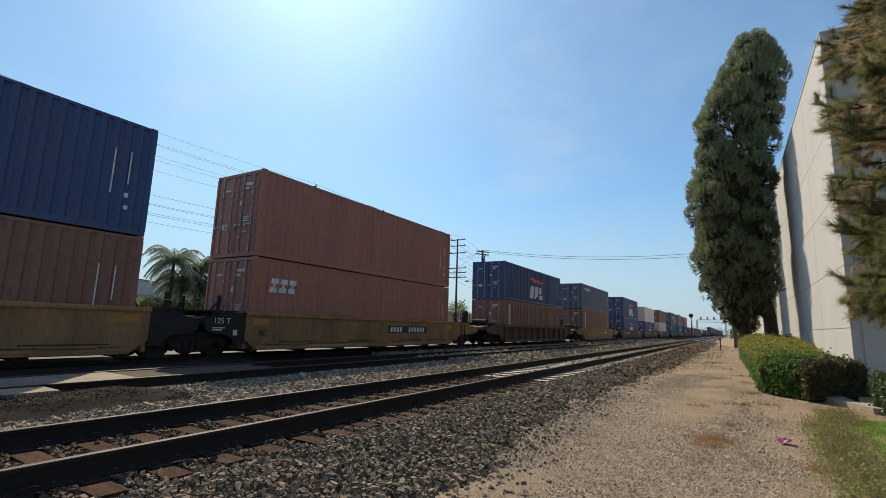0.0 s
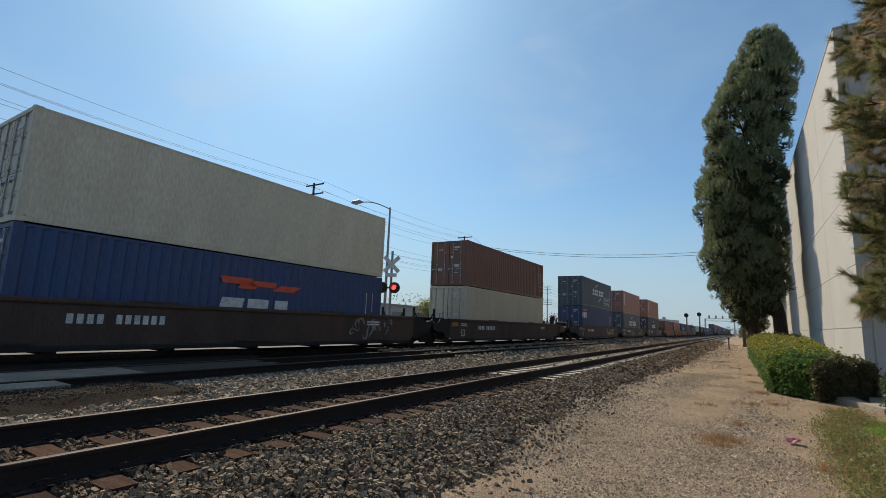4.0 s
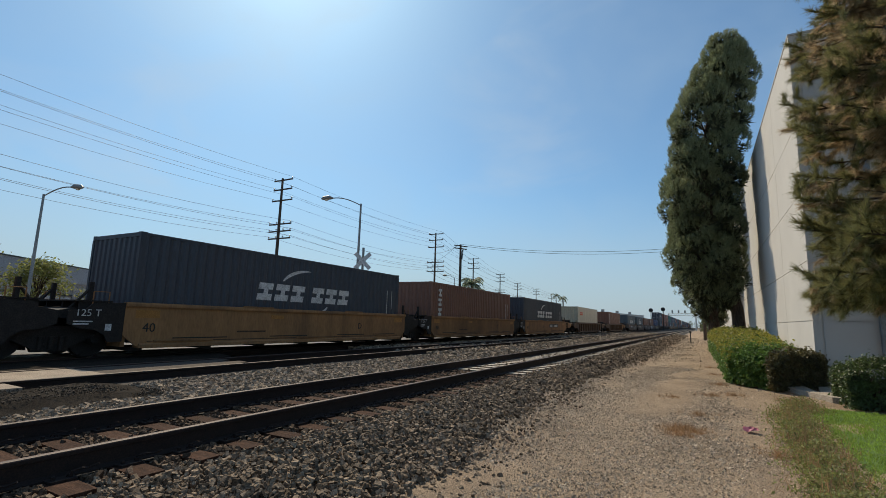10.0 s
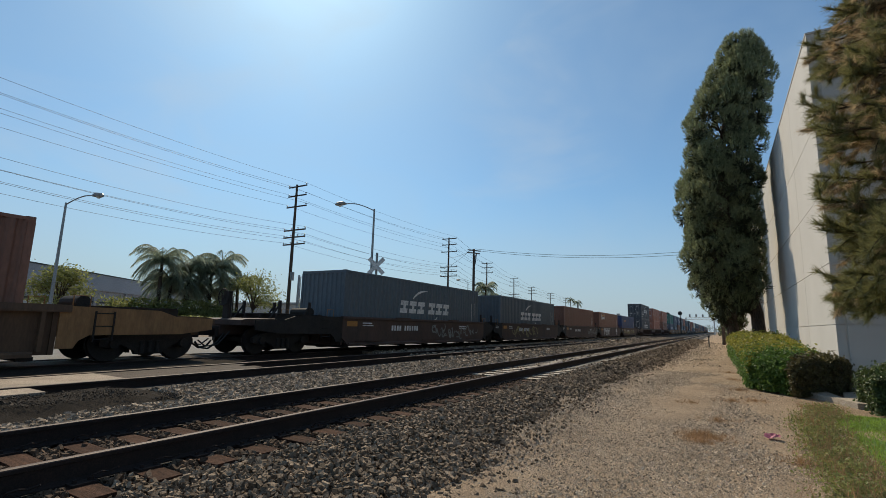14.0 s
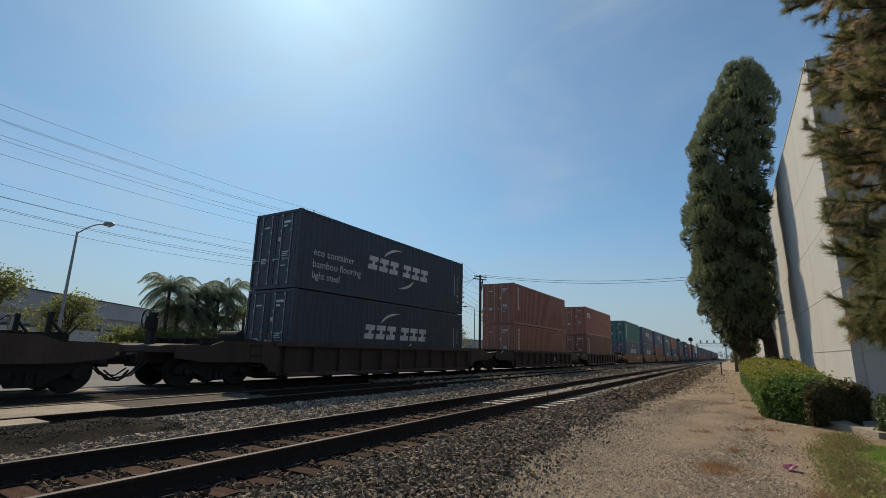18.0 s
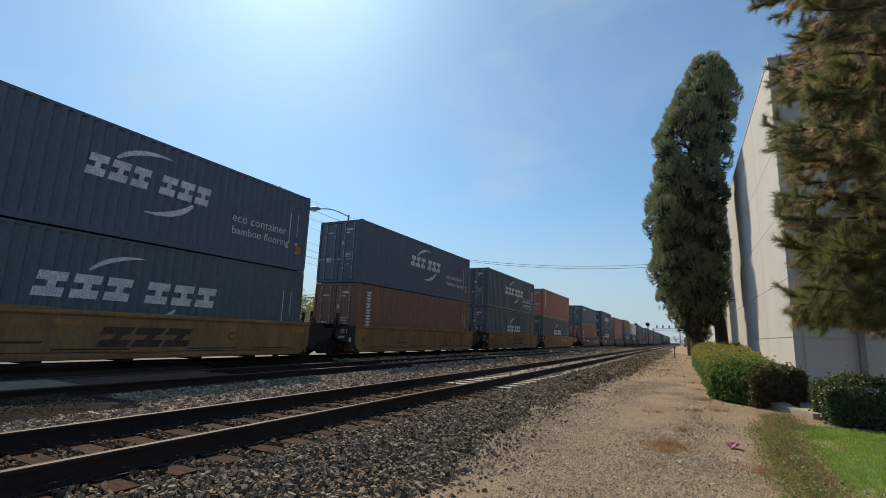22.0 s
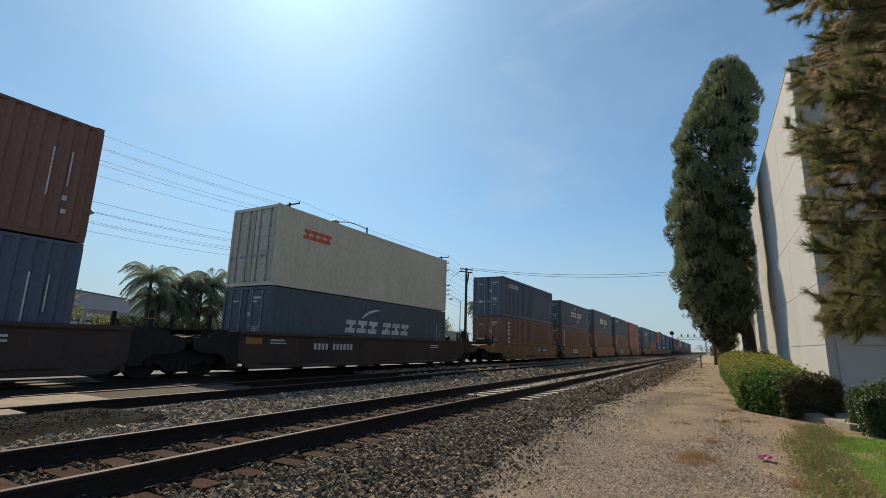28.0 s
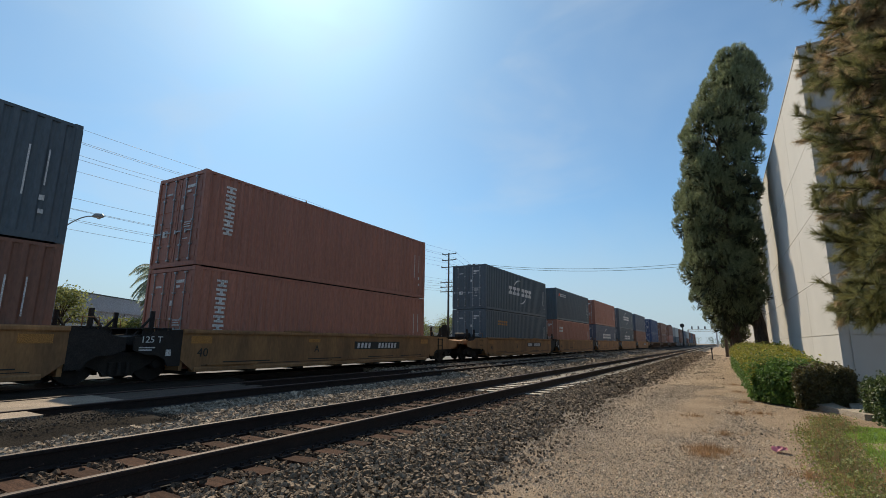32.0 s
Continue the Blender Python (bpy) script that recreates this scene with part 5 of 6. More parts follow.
def leaves(points, normals, size, seed, jitter=0.7):
    """Pointed leaf blades (two triangles folded along the middle) at points."""
    rng = np.random.default_rng(seed)
    n = len(points)
    nn = normals + rng.normal(0, jitter, (n, 3))
    nn /= np.linalg.norm(nn, axis=1, keepdims=True)
    a = np.cross(nn, rng.normal(0, 1, (n, 3)))
    a /= np.linalg.norm(a, axis=1, keepdims=True)
    b = np.cross(nn, a)
    s = (size * rng.uniform(0.6, 1.3, n))[:, None]
    v = np.stack([points - a * s * 0.6, points + b * s * 0.32 + nn * s * 0.1, points + a * s * 0.6, points - b * s * 0.32 + nn * s * 0.1], 1).reshape(-1, 3)
    f = np.concatenate([np.array([(0, 1, 2), (0, 2, 3)])[None] + 4 * np.arange(n)[:, None, None]]).reshape(-1, 3)
    return v, f


NEEDLE = leafy("pine_needles", (0.24, 0.235, 0.095), trans=0.5)
NEEDLE_DRY = leafy("dry_pine_needles", (0.52, 0.40, 0.24), trans=0.55)
# crown light put into colour: outer candles paler, inner needles dark as shaded gaps
NEEDLE_TALL = leafy("tall_pine_needles", (0.285, 0.325, 0.175), trans=0.5)
NEEDLE_SHADE = leafy("shaded_pine_needles", (0.06, 0.072, 0.034), trans=0.3)
HEDGE_LEAF = leafy("hedge_leaf", (0.13, 0.23, 0.05), trans=0.45, rough=0.55)
HEDGE_TOP = leafy("hedge_new_leaf", (0.34, 0.33, 0.06), trans=0.45, rough=0.45)
BOX_LEAF = leafy("clipped_leaf", (0.10, 0.145, 0.05), trans=0.4, rough=0.5)
TWIG = material("twig", (0.06, 0.042, 0.028), 0.9, var=0.4, bump=0.3)
GRASS = leafy("lawn_grass", (0.33, 0.47, 0.08), trans=0.5)
WEED = leafy("weed", (0.29, 0.31, 0.10), trans=0.45)
DRY = leafy("dry_grass", (0.44, 0.27, 0.14), trans=0.4)
PALM_LEAF = leafy("palm_leaf", (0.42, 0.48, 0.36), trans=0.62)
TREE_LEAF = leafy("street_tree_leaf", (0.30, 0.32, 0.11), trans=0.55)


def limb_set(bm, base, tip, r0, seed, n=7):
    rng = random.Random(seed)
    pts = []
    for i in range(n):
        u = i / (n - 1)
        p = Vector(base).lerp(Vector(tip), u) + Vector((rng.uniform(-0.12, 0.12), rng.uniform(-0.12, 0.12), 0)) * math.sin(math.pi * u)
        pts.append(p)
    bm_tube(bm, pts, [r0 * (1 - 0.8 * i / (n - 1)) + 0.02 for i in range(n)], 10)
    return pts


def tall_pine(x, y, stem, heights, middles, radii, seed, lobes):
    """A column-shaped pine: tapered trunk, short rising limbs, and a crown of rounded lobes set with upright needle candles.
    heights, middles, radii: the crown's axis (to the side of the trunk's foot) and half width at some heights."""
    tree = thing("pine_tree", "tall narrow dark-green pine with upright needle brushes", "tree", at(x, y, 0), "row of tall pines")
    rng = np.random.default_rng(seed)
    top = heights[-1]
    def axis(z):
        return float(np.interp(z, heights, middles))
    bm = bmesh.new()
    bm_tube(bm, [(0, 0, -0.1), (0.02, 0, 0.25)] + [(stem * z / 2.5 if z < 2.5 else stem + (axis(z) - stem) * min(1.0, (z - 2.5) / 6), 0, z) for z in (1.2, 2.5, 0.3 * top, 0.5 * top, 0.7 * top, 0.93 * top)],
            [0.42, 0.33, 0.30, 0.28, 0.24, 0.19, 0.13, 0.03], 12)
    part("trunk", finish(bm, "trunk", BARK), tree)
    tips, axes, fill, fax = [], [], [], []
    bm = bmesh.new()
    for k in range(lobes):
        z = heights[0] + (top - heights[0] - 0.3) * ((k + rng.random()) / lobes)
        r = float(np.interp(z, heights, radii))
        a = 2.4 * k + rng.uniform(-0.5, 0.5)
        size = min(r * 0.62, rng.uniform(0.55, 1.0))
        rr = max(0.0, r - 0.85 * size) * rng.uniform(0.70, 1.12)
        c = np.array([axis(z) + rr * math.cos(a), rr * math.sin(a), z])
        bm_tube(bm, [(axis(z - 0.8), 0, max(0.8 * heights[0], z - 0.9)), tuple(c * np.array([0.5, 0.5, 1]) + np.array([0.5 * axis(z), 0, -0.35])), tuple(c)], [0.06, 0.04, 0.015], 5, False)
        m = int(84 * (size / 0.7) ** 2)
        d = rng.normal(0, 1, (m, 3)) * np.array([1, 1, 0.8]) + np.array([0.55 * math.cos(a), 0.55 * math.sin(a), 0.75])
        d /= np.linalg.norm(d, axis=1, keepdims=True)
        base = c + d * size * rng.uniform(0.82, 1.0, (m, 1)) * np.array([0.92, 0.92, 1.0])
        up = 0.42 * d + np.array([0, 0, 0.9])
        up /= np.linalg.norm(up, axis=1, keepdims=True)
        for step in (0.0, 0.10, 0.20):
            tips += list(base + up * step)
            axes += list(0.9 * up)
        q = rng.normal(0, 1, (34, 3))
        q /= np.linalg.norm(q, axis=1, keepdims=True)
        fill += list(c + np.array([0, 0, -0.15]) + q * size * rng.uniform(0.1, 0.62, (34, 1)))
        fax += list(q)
    tagged(part("branchwork", finish(bm, "branchwork", BARK), tree), kind="stuff")
    v, f = needles(np.array(tips), np.array(axes), 7, 0.17, 0.026, 0.42, seed + 1)
    tagged(part("crown", raw_mesh("crown", v, f, NEEDLE_TALL), tree), kind="stuff")
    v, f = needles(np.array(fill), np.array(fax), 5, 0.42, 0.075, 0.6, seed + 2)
    tagged(part("inner_foliage", raw_mesh("inner_foliage", v, f, NEEDLE_SHADE), tree, None, "dark older needles inside the crown"), kind="stuff")


tall_pine(1.77, 28.5, -0.1, (2.75, 4.35, 7.43, 11.76, 13.47, 14.61, 16.09, 17.6), (-1.03, -1.25, -1.37, -1.16, -0.66, -0.06, 0.14, 0.09), (0.9, 1.94, 2.17, 2.07, 2.02, 1.85, 1.3, 0.48), 31, 108)
tall_pine(1.05, 37.5, -0.3, (2.3, 4.0, 8.0, 11.0, 13.0, 14.2), (-0.6, -1.0, -1.1, -0.8, -0.5, -0.5), (0.8, 1.7, 2.0, 1.7, 1.3, 0.5), 47, 52)
tall_pine(1.0, 43.5, 0.0, (2.2, 4.0, 7.0, 10.5, 12.0, 13.0), (0.0, 0.0, 0.1, 0.1, 0.2, 0.2), (0.8, 1.7, 2.0, 1.7, 1.2, 0.4), 53, 44)
tall_pine(0.9, 52.0, 0.0, (2.0, 4.0, 7.0, 10.0, 12.0), (0.1, 0.1, 0.1, 0.1, 0.0), (0.9, 1.7, 2.0, 1.5, 0.5), 59, 36)


def near_pine():
    """The loose pine by the corner of the building: long drooping limbs with needle tufts, some of them dry."""
    tree = thing("pine_tree", "loose long-needled pine with drooping, partly dry branches", "tree", at(4.9, 12.3, 0))
    rng = np.random.default_rng(77)
    bm = bmesh.new()
    limb_set(bm, (0, 0, -0.1), (0.2, 0.2, 13.5), 0.26, 5, 10)
    part("trunk", finish(bm, "trunk", BARK), tree)
    green, gax, dry, dax = [], [], [], []
    limbs = bmesh.new()
    for tier, z in enumerate((2.25, 3.2, 4.1, 4.9, 5.65, 6.4, 7.15, 7.9, 8.65, 9.4, 10.2, 11.0, 11.9)):
        for k in range(20 if tier < 2 else 15 if tier < 6 else 12):
            a = math.pi + rng.uniform(-1.35, 1.15) if k != 12 else rng.uniform(-1.5, 1.5)
            reach = (2.68 + rng.uniform(-1.0, 0.30) + (0.25 if tier < 2 else 0)) * (1.0 if z < 9.5 else 1 - (z - 9.5) * 0.12)
            sag, z0 = rng.uniform(0.0, 0.40), z + rng.uniform(-0.14, 0.14) * (1 if tier < 2 else 2.4)
            pts = []
            for i in range(8):
                u = i / 7
                wob = 0.16 * math.sin(5 * u + k + z)
                pts.append(Vector((math.cos(a) * reach * u - math.sin(a) * wob, math.sin(a) * reach * u + math.cos(a) * wob, z0 + 0.30 * u - sag * u * u + 0.3 * max(0, u - 0.75))))
            bm_tube(limbs, pts, [0.036 * (1 - 0.8 * i / 7) + 0.006 for i in range(8)], 5, False)
            end = pts[-1] - pts[-2]
            end = np.array(end.normalized())
            for m in range(9):                     # the brush at the limb's end
                green.append(np.array(pts[-1]) + end * (0.05 * m - 0.25))
                gax.append(0.75 * end + np.array([0, 0, 0.25]))
            shoots = 22 if tier < 2 else 14
            for j in range(shoots):
                u = 0.18 + 0.80 * j / (shoots - 1)
                i0 = min(6, int(u * 7))
                q = pts[i0].lerp(pts[i0 + 1], min(1, u * 7 - i0))
                b = a + (1 if j % 2 else -1) * rng.uniform(0.3, 1.3) * (1.1 - 0.6 * u)
                ln = rng.uniform(0.28, 0.58) * (1.2 - 0.5 * u)
                tip = q + Vector((math.cos(b) * ln, math.sin(b) * ln, rng.uniform(-0.38, 0.26)))
                bm_tube(limbs, [q, q.lerp(tip, 0.5) + Vector((0, 0, 0.03)), tip], [0.013, 0.010, 0.006], 3, False)
                old = rng.random() < ((0.80 if u < 0.80 else 0.35) if tier > 1 else 0.15)
                out = np.array((tip - q).normalized())
                for m in range(6):
                    p = np.array(q.lerp(tip, 0.30 + 0.15 * m)) + rng.normal(0, 0.012, 3)
                    (dry if old else green).append(p)
                    (dax if old else gax).append(0.75 * out + np.array([0, 0, -0.22 if old else 0.12]))
                if u > 0.6 and rng.random() < 0.35:      # upright shoots on the outer limbs
                    for m in range(4):
                        green.append(np.array(tip) + np.array([0, 0, 0.02 + 0.05 * m]))
                        gax.append(np.array([0.2 * out[0], 0.2 * out[1], 1.3]))
    tagged(part("branchwork", finish(limbs, "branchwork", BARK), tree), kind="stuff")
    v, f = needles(np.array(green), np.array(gax), 25, 0.225, 0.0105, 0.42, 78, 0.0, 0.05)
    tagged(part("needles", raw_mesh("needles", v, f, NEEDLE), tree, None, "green needle tufts"), kind="stuff")
    v, f = needles(np.array(dry), np.array(dax), 27, 0.20, 0.0105, 0.42, 79, 0.05, 0.05)
    tagged(part("dry_needles", raw_mesh("dry_needles", v, f, NEEDLE_DRY), tree, None, "dry brownish needle tufts"), kind="stuff")


near_pine()


def hedge(name, label, quad, y_len, height, mat, top_mat, n, seed, leaf=0.075, skew=1.0, swell=0.0, end_mat=None):
    """A clipped hedge over a four-cornered plan: twigs inside, leaves thick on the faces, a ragged top."""
    ob = thing(name, label, "hedge")
    rng = np.random.default_rng(seed)
    q = np.array(quad, float)
    def plan(u, v):
        return (q[0] * (1 - u)[:, None] + q[1] * u[:, None]) * (1 - v)[:, None] + (q[3] * (1 - u)[:, None] + q[2] * u[:, None]) * v[:, None]
    u, v = rng.random(n), rng.random(n) ** skew
    face = rng.integers(0, 10, n)
    w = rng.random(n) ** 0.8
    nor = np.zeros((n, 3))
    for k in range(n):
        if face[k] < 4:
            w[k] = 1 - 0.10 * rng.random() ** 2
            nor[k] = (0, 0, 1)
        elif face[k] < 6:
            v[k] = 0.03 * rng.random()
            nor[k] = (0, -1, 0.2)
        elif face[k] < 9:
            u[k] = 0.06 * rng.random()
            nor[k] = (-1, 0, 0.2)
        else:
            u[k] = 1 - 0.06 * rng.random()
            nor[k] = (1, 0, 0.2)
    corner = rng.random(n) < 0.05
    u, v = np.where(corner, 0.07 * rng.random(n), u), np.where(corner, 0.07 * rng.random(n), v)
    p = plan(u, v)
    lump = 0.10 * np.sin(3.1 * p[:, 0] + 1.3) * np.sin(2.3 * p[:, 1]) + 0.05 * np.sin(9 * p[:, 1] + 5 * p[:, 0])
    round_off = 1 - 0.22 * np.maximum(0, (np.abs(u - 0.5) * 2) ** 6) * (w > 0.7) - 0.15 * np.maximum(0, (np.abs(v - 0.5) * 2) ** 14) * (w > 0.7)
    pts = np.stack([p[:, 0] + nor[:, 0] * lump + rng.normal(0, 0.03, n), p[:, 1] + nor[:, 1] * lump + rng.normal(0, 0.03, n), (height + swell * np.clip((v - 0.10) / 0.25, 0, 1) + lump) * w * round_off + 0.03], -1)
    pts[:, 2] += rng.exponential(0.035, n) * (w > 0.9)
    top = (w > 0.62) & (rng.random(n) < np.clip(0.35 + 2.2 * v, 0, 0.92)) if top_mat else np.zeros(n, bool)
    if top_mat:
        vv, ff = leaves(pts[top], nor[top] * 0.3, leaf, seed + 2, 1.0)
        tagged(part("new_growth", raw_mesh("new_growth", vv, ff, top_mat), ob, None, "yellowish new growth on top"), kind="stuff")
    if end_mat:
        dull = ((v < 0.2) | (u > 0.45)) & ~top
        vv, ff = leaves(pts[dull] + np.array([0, 0, 0.01]), nor[dull], leaf, seed + 3)
        tagged(part("dull_foliage", raw_mesh("dull_foliage", vv, ff, end_mat), ob, None, "bronze-brown older foliage"), kind="stuff")
        top = top | dull
    vv, ff = leaves(pts[~top], nor[~top], leaf, seed + 1)
    tagged(part("foliage", raw_mesh("foliage", vv, ff, mat), ob), kind="stuff")
    def core(bm):
        c = q.mean(0)
        a = [bm.verts.new((*(c + (x - c) * np.array([0.72, 0.90 if y_len > 5 else 0.66])), 0.02)) for x in q]
        b = [bm.verts.new((*(c + (x - c) * np.array([0.66, 0.88 if y_len > 5 else 0.62])), height * 0.70)) for x in q]
        bm.faces.new(b)
        for i in range(4):
            bm.faces.new((a[i], a[(i + 1) % 4], b[(i + 1) % 4], b[i]))
    part("twig_core", build("twig_core", TWIG, core), ob)


BRONZE_LEAF = leafy("bronze_leaf", (0.135, 0.12, 0.05), trans=0.35, rough=0.5)
hedge("hedge", "overgrown green hedge along the building, yellowish on top", [(0.60, 15.45), (2.55, 16.9), (2.6, 38), (0.40, 38)], 12, 0.98, HEDGE_LEAF, HEDGE_TOP, 56000, 101, skew=1.8, swell=0.40)
hedge("hedge", "clipped green hedge end with bronze-brown leaves on one side", [(1.50, 14.2), (2.80, 15.95), (2.7, 17.0), (0.66, 15.5)], 2, 0.86, HEDGE_LEAF, None, 24000, 105, end_mat=BRONZE_LEAF)
hedge("clipped_hedge", "square-clipped dark-green hedge beside a lawn", [(2.50, 12.15), (5.7, 12.0), (5.7, 13.6), (2.5, 13.6)], 2, 0.80, BOX_LEAF, None, 26000, 111, 0.06)


def blades(name, label, region, n, height, width, mat, seed, clump=0.0, cat="grass", lean=0.35):
    rng = np.random.default_rng(seed)
    pts = region(rng, n)
    pts = np.concatenate([pts, np.zeros((len(pts), 1))], 1)
    ax = np.zeros((len(pts), 3))
    ax[:, 2] = 1
    v, f = needles(pts, ax, 5, height, width, lean, seed + 1)
    v[:, 2] = np.maximum(v[:, 2], -0.01)
    return thing(name, label, cat, mesh=raw_mesh(name, v, f, mat), kind="stuff")


def lawn_region(rng, n):
    y = rng.uniform(3.5, 11.9, n)
    x = rng.uniform(0, 3.2, n) + 1.46 + 0.055 * (y - 7) + rng.normal(0, 0.06, n)
    return np.stack([x, y], -1)


def weed_region(rng, n):
    y = rng.uniform(4.0, 12.6, n)
    x = 1.06 + 0.06 * (y - 6) + rng.normal(0, 0.17, n) + 0.25 * (y > 11)
    return np.stack([x, y], -1)


def dry_region(rng, n):
    spots = np.array([(-0.40, 7.9), (-0.25, 8.1), (-0.35, 8.2), (-0.15, 8.0), (-0.30, 7.7), (0.15, 12.5), (0.6, 12.9), (-0.6, 11.5), (0.4, 15), (0.5, 5.0), (-0.1, 9.6), (0.75, 7.2), (0.3, 18), (0.2, 21)])
    s = spots[rng.integers(0, len(spots), n)]
    return s + rng.normal(0, 0.20, (n, 2)) * np.array([1.2, 1.1]) * rng.random((n, 1))


sheet("lawn_soil", "green lawn soil by the building", material("lawn_soil", (0.13, 0.22, 0.045), 0.95, var=0.4, scale=6, fine=60, bump=0.6),
      [(1.35, 2), (9, 2), (9, 12.0), (1.85, 12.0), (1.62, 9)], 0.012, 0.02)
blades("lawn", "bright green mown lawn", lawn_region, 15000, 0.06, 0.008, GRASS, 201)
wr = np.random.default_rng(210)
wp = weed_region(wr, 15000)
wp = np.concatenate([wp, (0.015 + 0.19 * wr.random((15000, 1)) ** 1.5 * (0.25 + 0.75 * np.abs(np.sin(5 * wp[:, :1] + 2.0 * np.sin(3 * wp[:, 1:])) * np.cos(4.1 * wp[:, 1:]))))], 1)
wv, wf = leaves(wp, np.tile((0, 0, 1.0), (15000, 1)), 0.033, 211, 0.9)
thing("weeds", "leafy green and straw-coloured weeds along the lawn's edge", "weeds", mesh=raw_mesh("weeds", wv, wf, WEED), kind="stuff")
blades("weed_stalks", "thin dry stalks among the weeds", weed_region, 420, 0.24, 0.006, DRY, 213, cat="weeds", lean=0.35)
blades("dry_grass", "flat tufts of dry orange-brown grass on the path", dry_region, 800, 0.11, 0.006, DRY, 221, cat="dry grass", lean=1.0)


def make_litter(bm):
    rng = random.Random(3)
    g = [[bm.verts.new((0.045 * i + rng.uniform(-0.015, 0.015), 0.04 * j + rng.uniform(-0.015, 0.015), 0.02 + rng.uniform(0, 0.07))) for i in range(5)] for j in range(5)]
    for j in range(4):
        for i in range(4):
            bm.faces.new((g[j][i], g[j][i + 1], g[j + 1][i + 1], g[j + 1][i]))


thing("crumpled_wrapper", "crumpled pink wrapper lying on the path", "litter", at(0.48, 8.45, 0.0), mesh=build("wrapper", material("pink_wrapper", (0.58, 0.17, 0.22), 0.6, bump=0.1), make_litter))


def make_post(bm):
    bm_tube(bm, [(0, 0, 0), (0, 0, 1.0)], 0.05, 8)
    bm_box(bm, (-0.25, -0.06, 0), (0.25, 0.06, 0.06))
    bm_box(bm, (-0.09, -0.04, 0.95), (0.09, 0.04, 1.12))


thing("marker_post", "short dark marker post beside the track", "post", at(-0.95, 53, 0), mesh=build("marker_post", DARK_STEEL, make_post))


# ---- the building beside the path ----
WX, WY, WH = 2.80, 16.9, 10.6


def wall_building():
    def slab(x0, x1, y0, y1, z0, z1):
        return lambda bm: bm_box(bm, (x0, y0, z0), (x1, y1, z1), 0.0)
    hall = thing("warehouse", "white concrete tilt-up warehouse with recessed joints", "building")
    core = part("wall_core", build("wall_core", STUCCO_LOW, slab(WX + 0.03, 40, WY + 0.03, 140, 0, WH - 0.05)), hall)
    rows = [(0.0, 1.79, STUCCO_LOW), (1.81, 3.52, STUCCO), (3.54, 5.56, STUCCO), (5.58, 7.66, STUCCO), (7.68, WH, STUCCO)]
    cols = [WY + 0.0] + [WY + 4.6 + 7.3 * k for k in range(14)]
    for z0, z1, m in rows:
        for c0, c1 in zip(cols, cols[1:]):
            part("wall_panel", build("wall_panel", m, slab(WX, WX + 0.2, c0 + 0.012, c1 - 0.012, z0, z1)), hall)
        for k in range(5):
            x0, x1 = WX + 0.23 + k * 3.6, WX + 0.23 + (k + 1) * 3.6
            part("wall_panel", build("wall_panel", m, slab(x0 + 0.012, x1 - 0.012, WY, WY + 0.2, z0, z1)), hall)
    part("parapet_cap", build("parapet_cap", STUCCO_LOW, slab(WX - 0.02, 40, WY - 0.02, 140, WH, WH + 0.05)), hall)
    part("downspout", build("downspout", STEEL, lambda bm: bm_box(bm, (WX + 1.42, WY - 0.16, 0.1), (WX + 1.56, WY - 0.02, WH - 1), 0.02)), hall)
    part("wall_fixture", build("wall_fixture", STEEL, lambda bm: (bm_box(bm, (WX + 2.35, WY - 0.12, 0.75), (WX + 2.6, WY - 0.01, 1.0)), bm_tube(bm, [(WX + 2.5, WY - 0.07, 0.1), (WX + 2.5, WY - 0.07, 0.8)], 0.025, 6))), hall)


wall_building()
sheet("concrete_strip", "pale concrete strip at the foot of the building", TIE_CONCRETE, [(2.35, 14.0), (9, 14.0), (9, 16.9), (2.78, 16.9), (2.6, 15.7)], 0.09, 0.12)
sheet("garden_kerb", "low concrete kerb along the planting", TIE_CONCRETE, [(1.72, 14.75), (2.38, 13.05), (2.60, 13.05), (2.72, 14.0), (2.3, 14.0), (2.2, 15.2)], 0.13, 0.15)


# ---- poles, wires, lamps, signals ----
def make_arm(bm, w, deep=0.1):
    bm_box(bm, (-w, -0.05, -deep / 2), (w, 0.05, deep / 2), 0.01)


def make_insulator(bm):
    bm_tube(bm, [(0, 0, 0), (0, 0, 0.08), (0, 0, 0.1), (0, 0, 0.22), (0, 0, 0.25)], [0.03, 0.03, 0.09, 0.09, 0.03], 8)


POLES = [(-45, -36), (-45, 2), (-45, 40), (-45, 79), (-53.5, 115), (-62, 156), (-69, 194), (-72, 230), (-75, 268), (-78, 308)]
ARMS = [(18.2, 1.6), (17.0, 1.6), (15.6, 1.75), (12.6, 1.9), (11.7, 1.9), (10.8, 1.9)]
pole_mesh = build("utility_pole", WOOD_POLE, lambda bm: bm_tube(bm, [(0, 0, -0.3), (0, 0, 9), (0, 0, 18.4)], [0.24, 0.19, 0.13], 10))
for n, (x, y) in enumerate(POLES):
    pole = thing("utility_pole", "tall wooden power pole with six crossarms", "utility pole", at(x, y, 0), "power poles along the road")
    part("pole", pole_mesh, pole)
    for z, w in ARMS:
        arm = part("crossarm", kept(("arm", w), WOOD_POLE, make_arm, w, 0.16), pole, at(0, 0.15, z))
        for s in (-1, 1):
            part("insulator", kept("insulator", GALV, make_insulator), arm, at(s * (w - 0.1), 0, 0.08))
            if z < 13:
                part("insulator", kept("insulator", GALV, make_insulator), arm, at(s * 0.6, 0, 0.08))
    if n == 2:
        part("transformer", build("transformer", STEEL, lambda bm: bm_tube(bm, [(0.35, 0, 6.3), (0.35, 0, 7.3)], 0.24, 12)), pole)


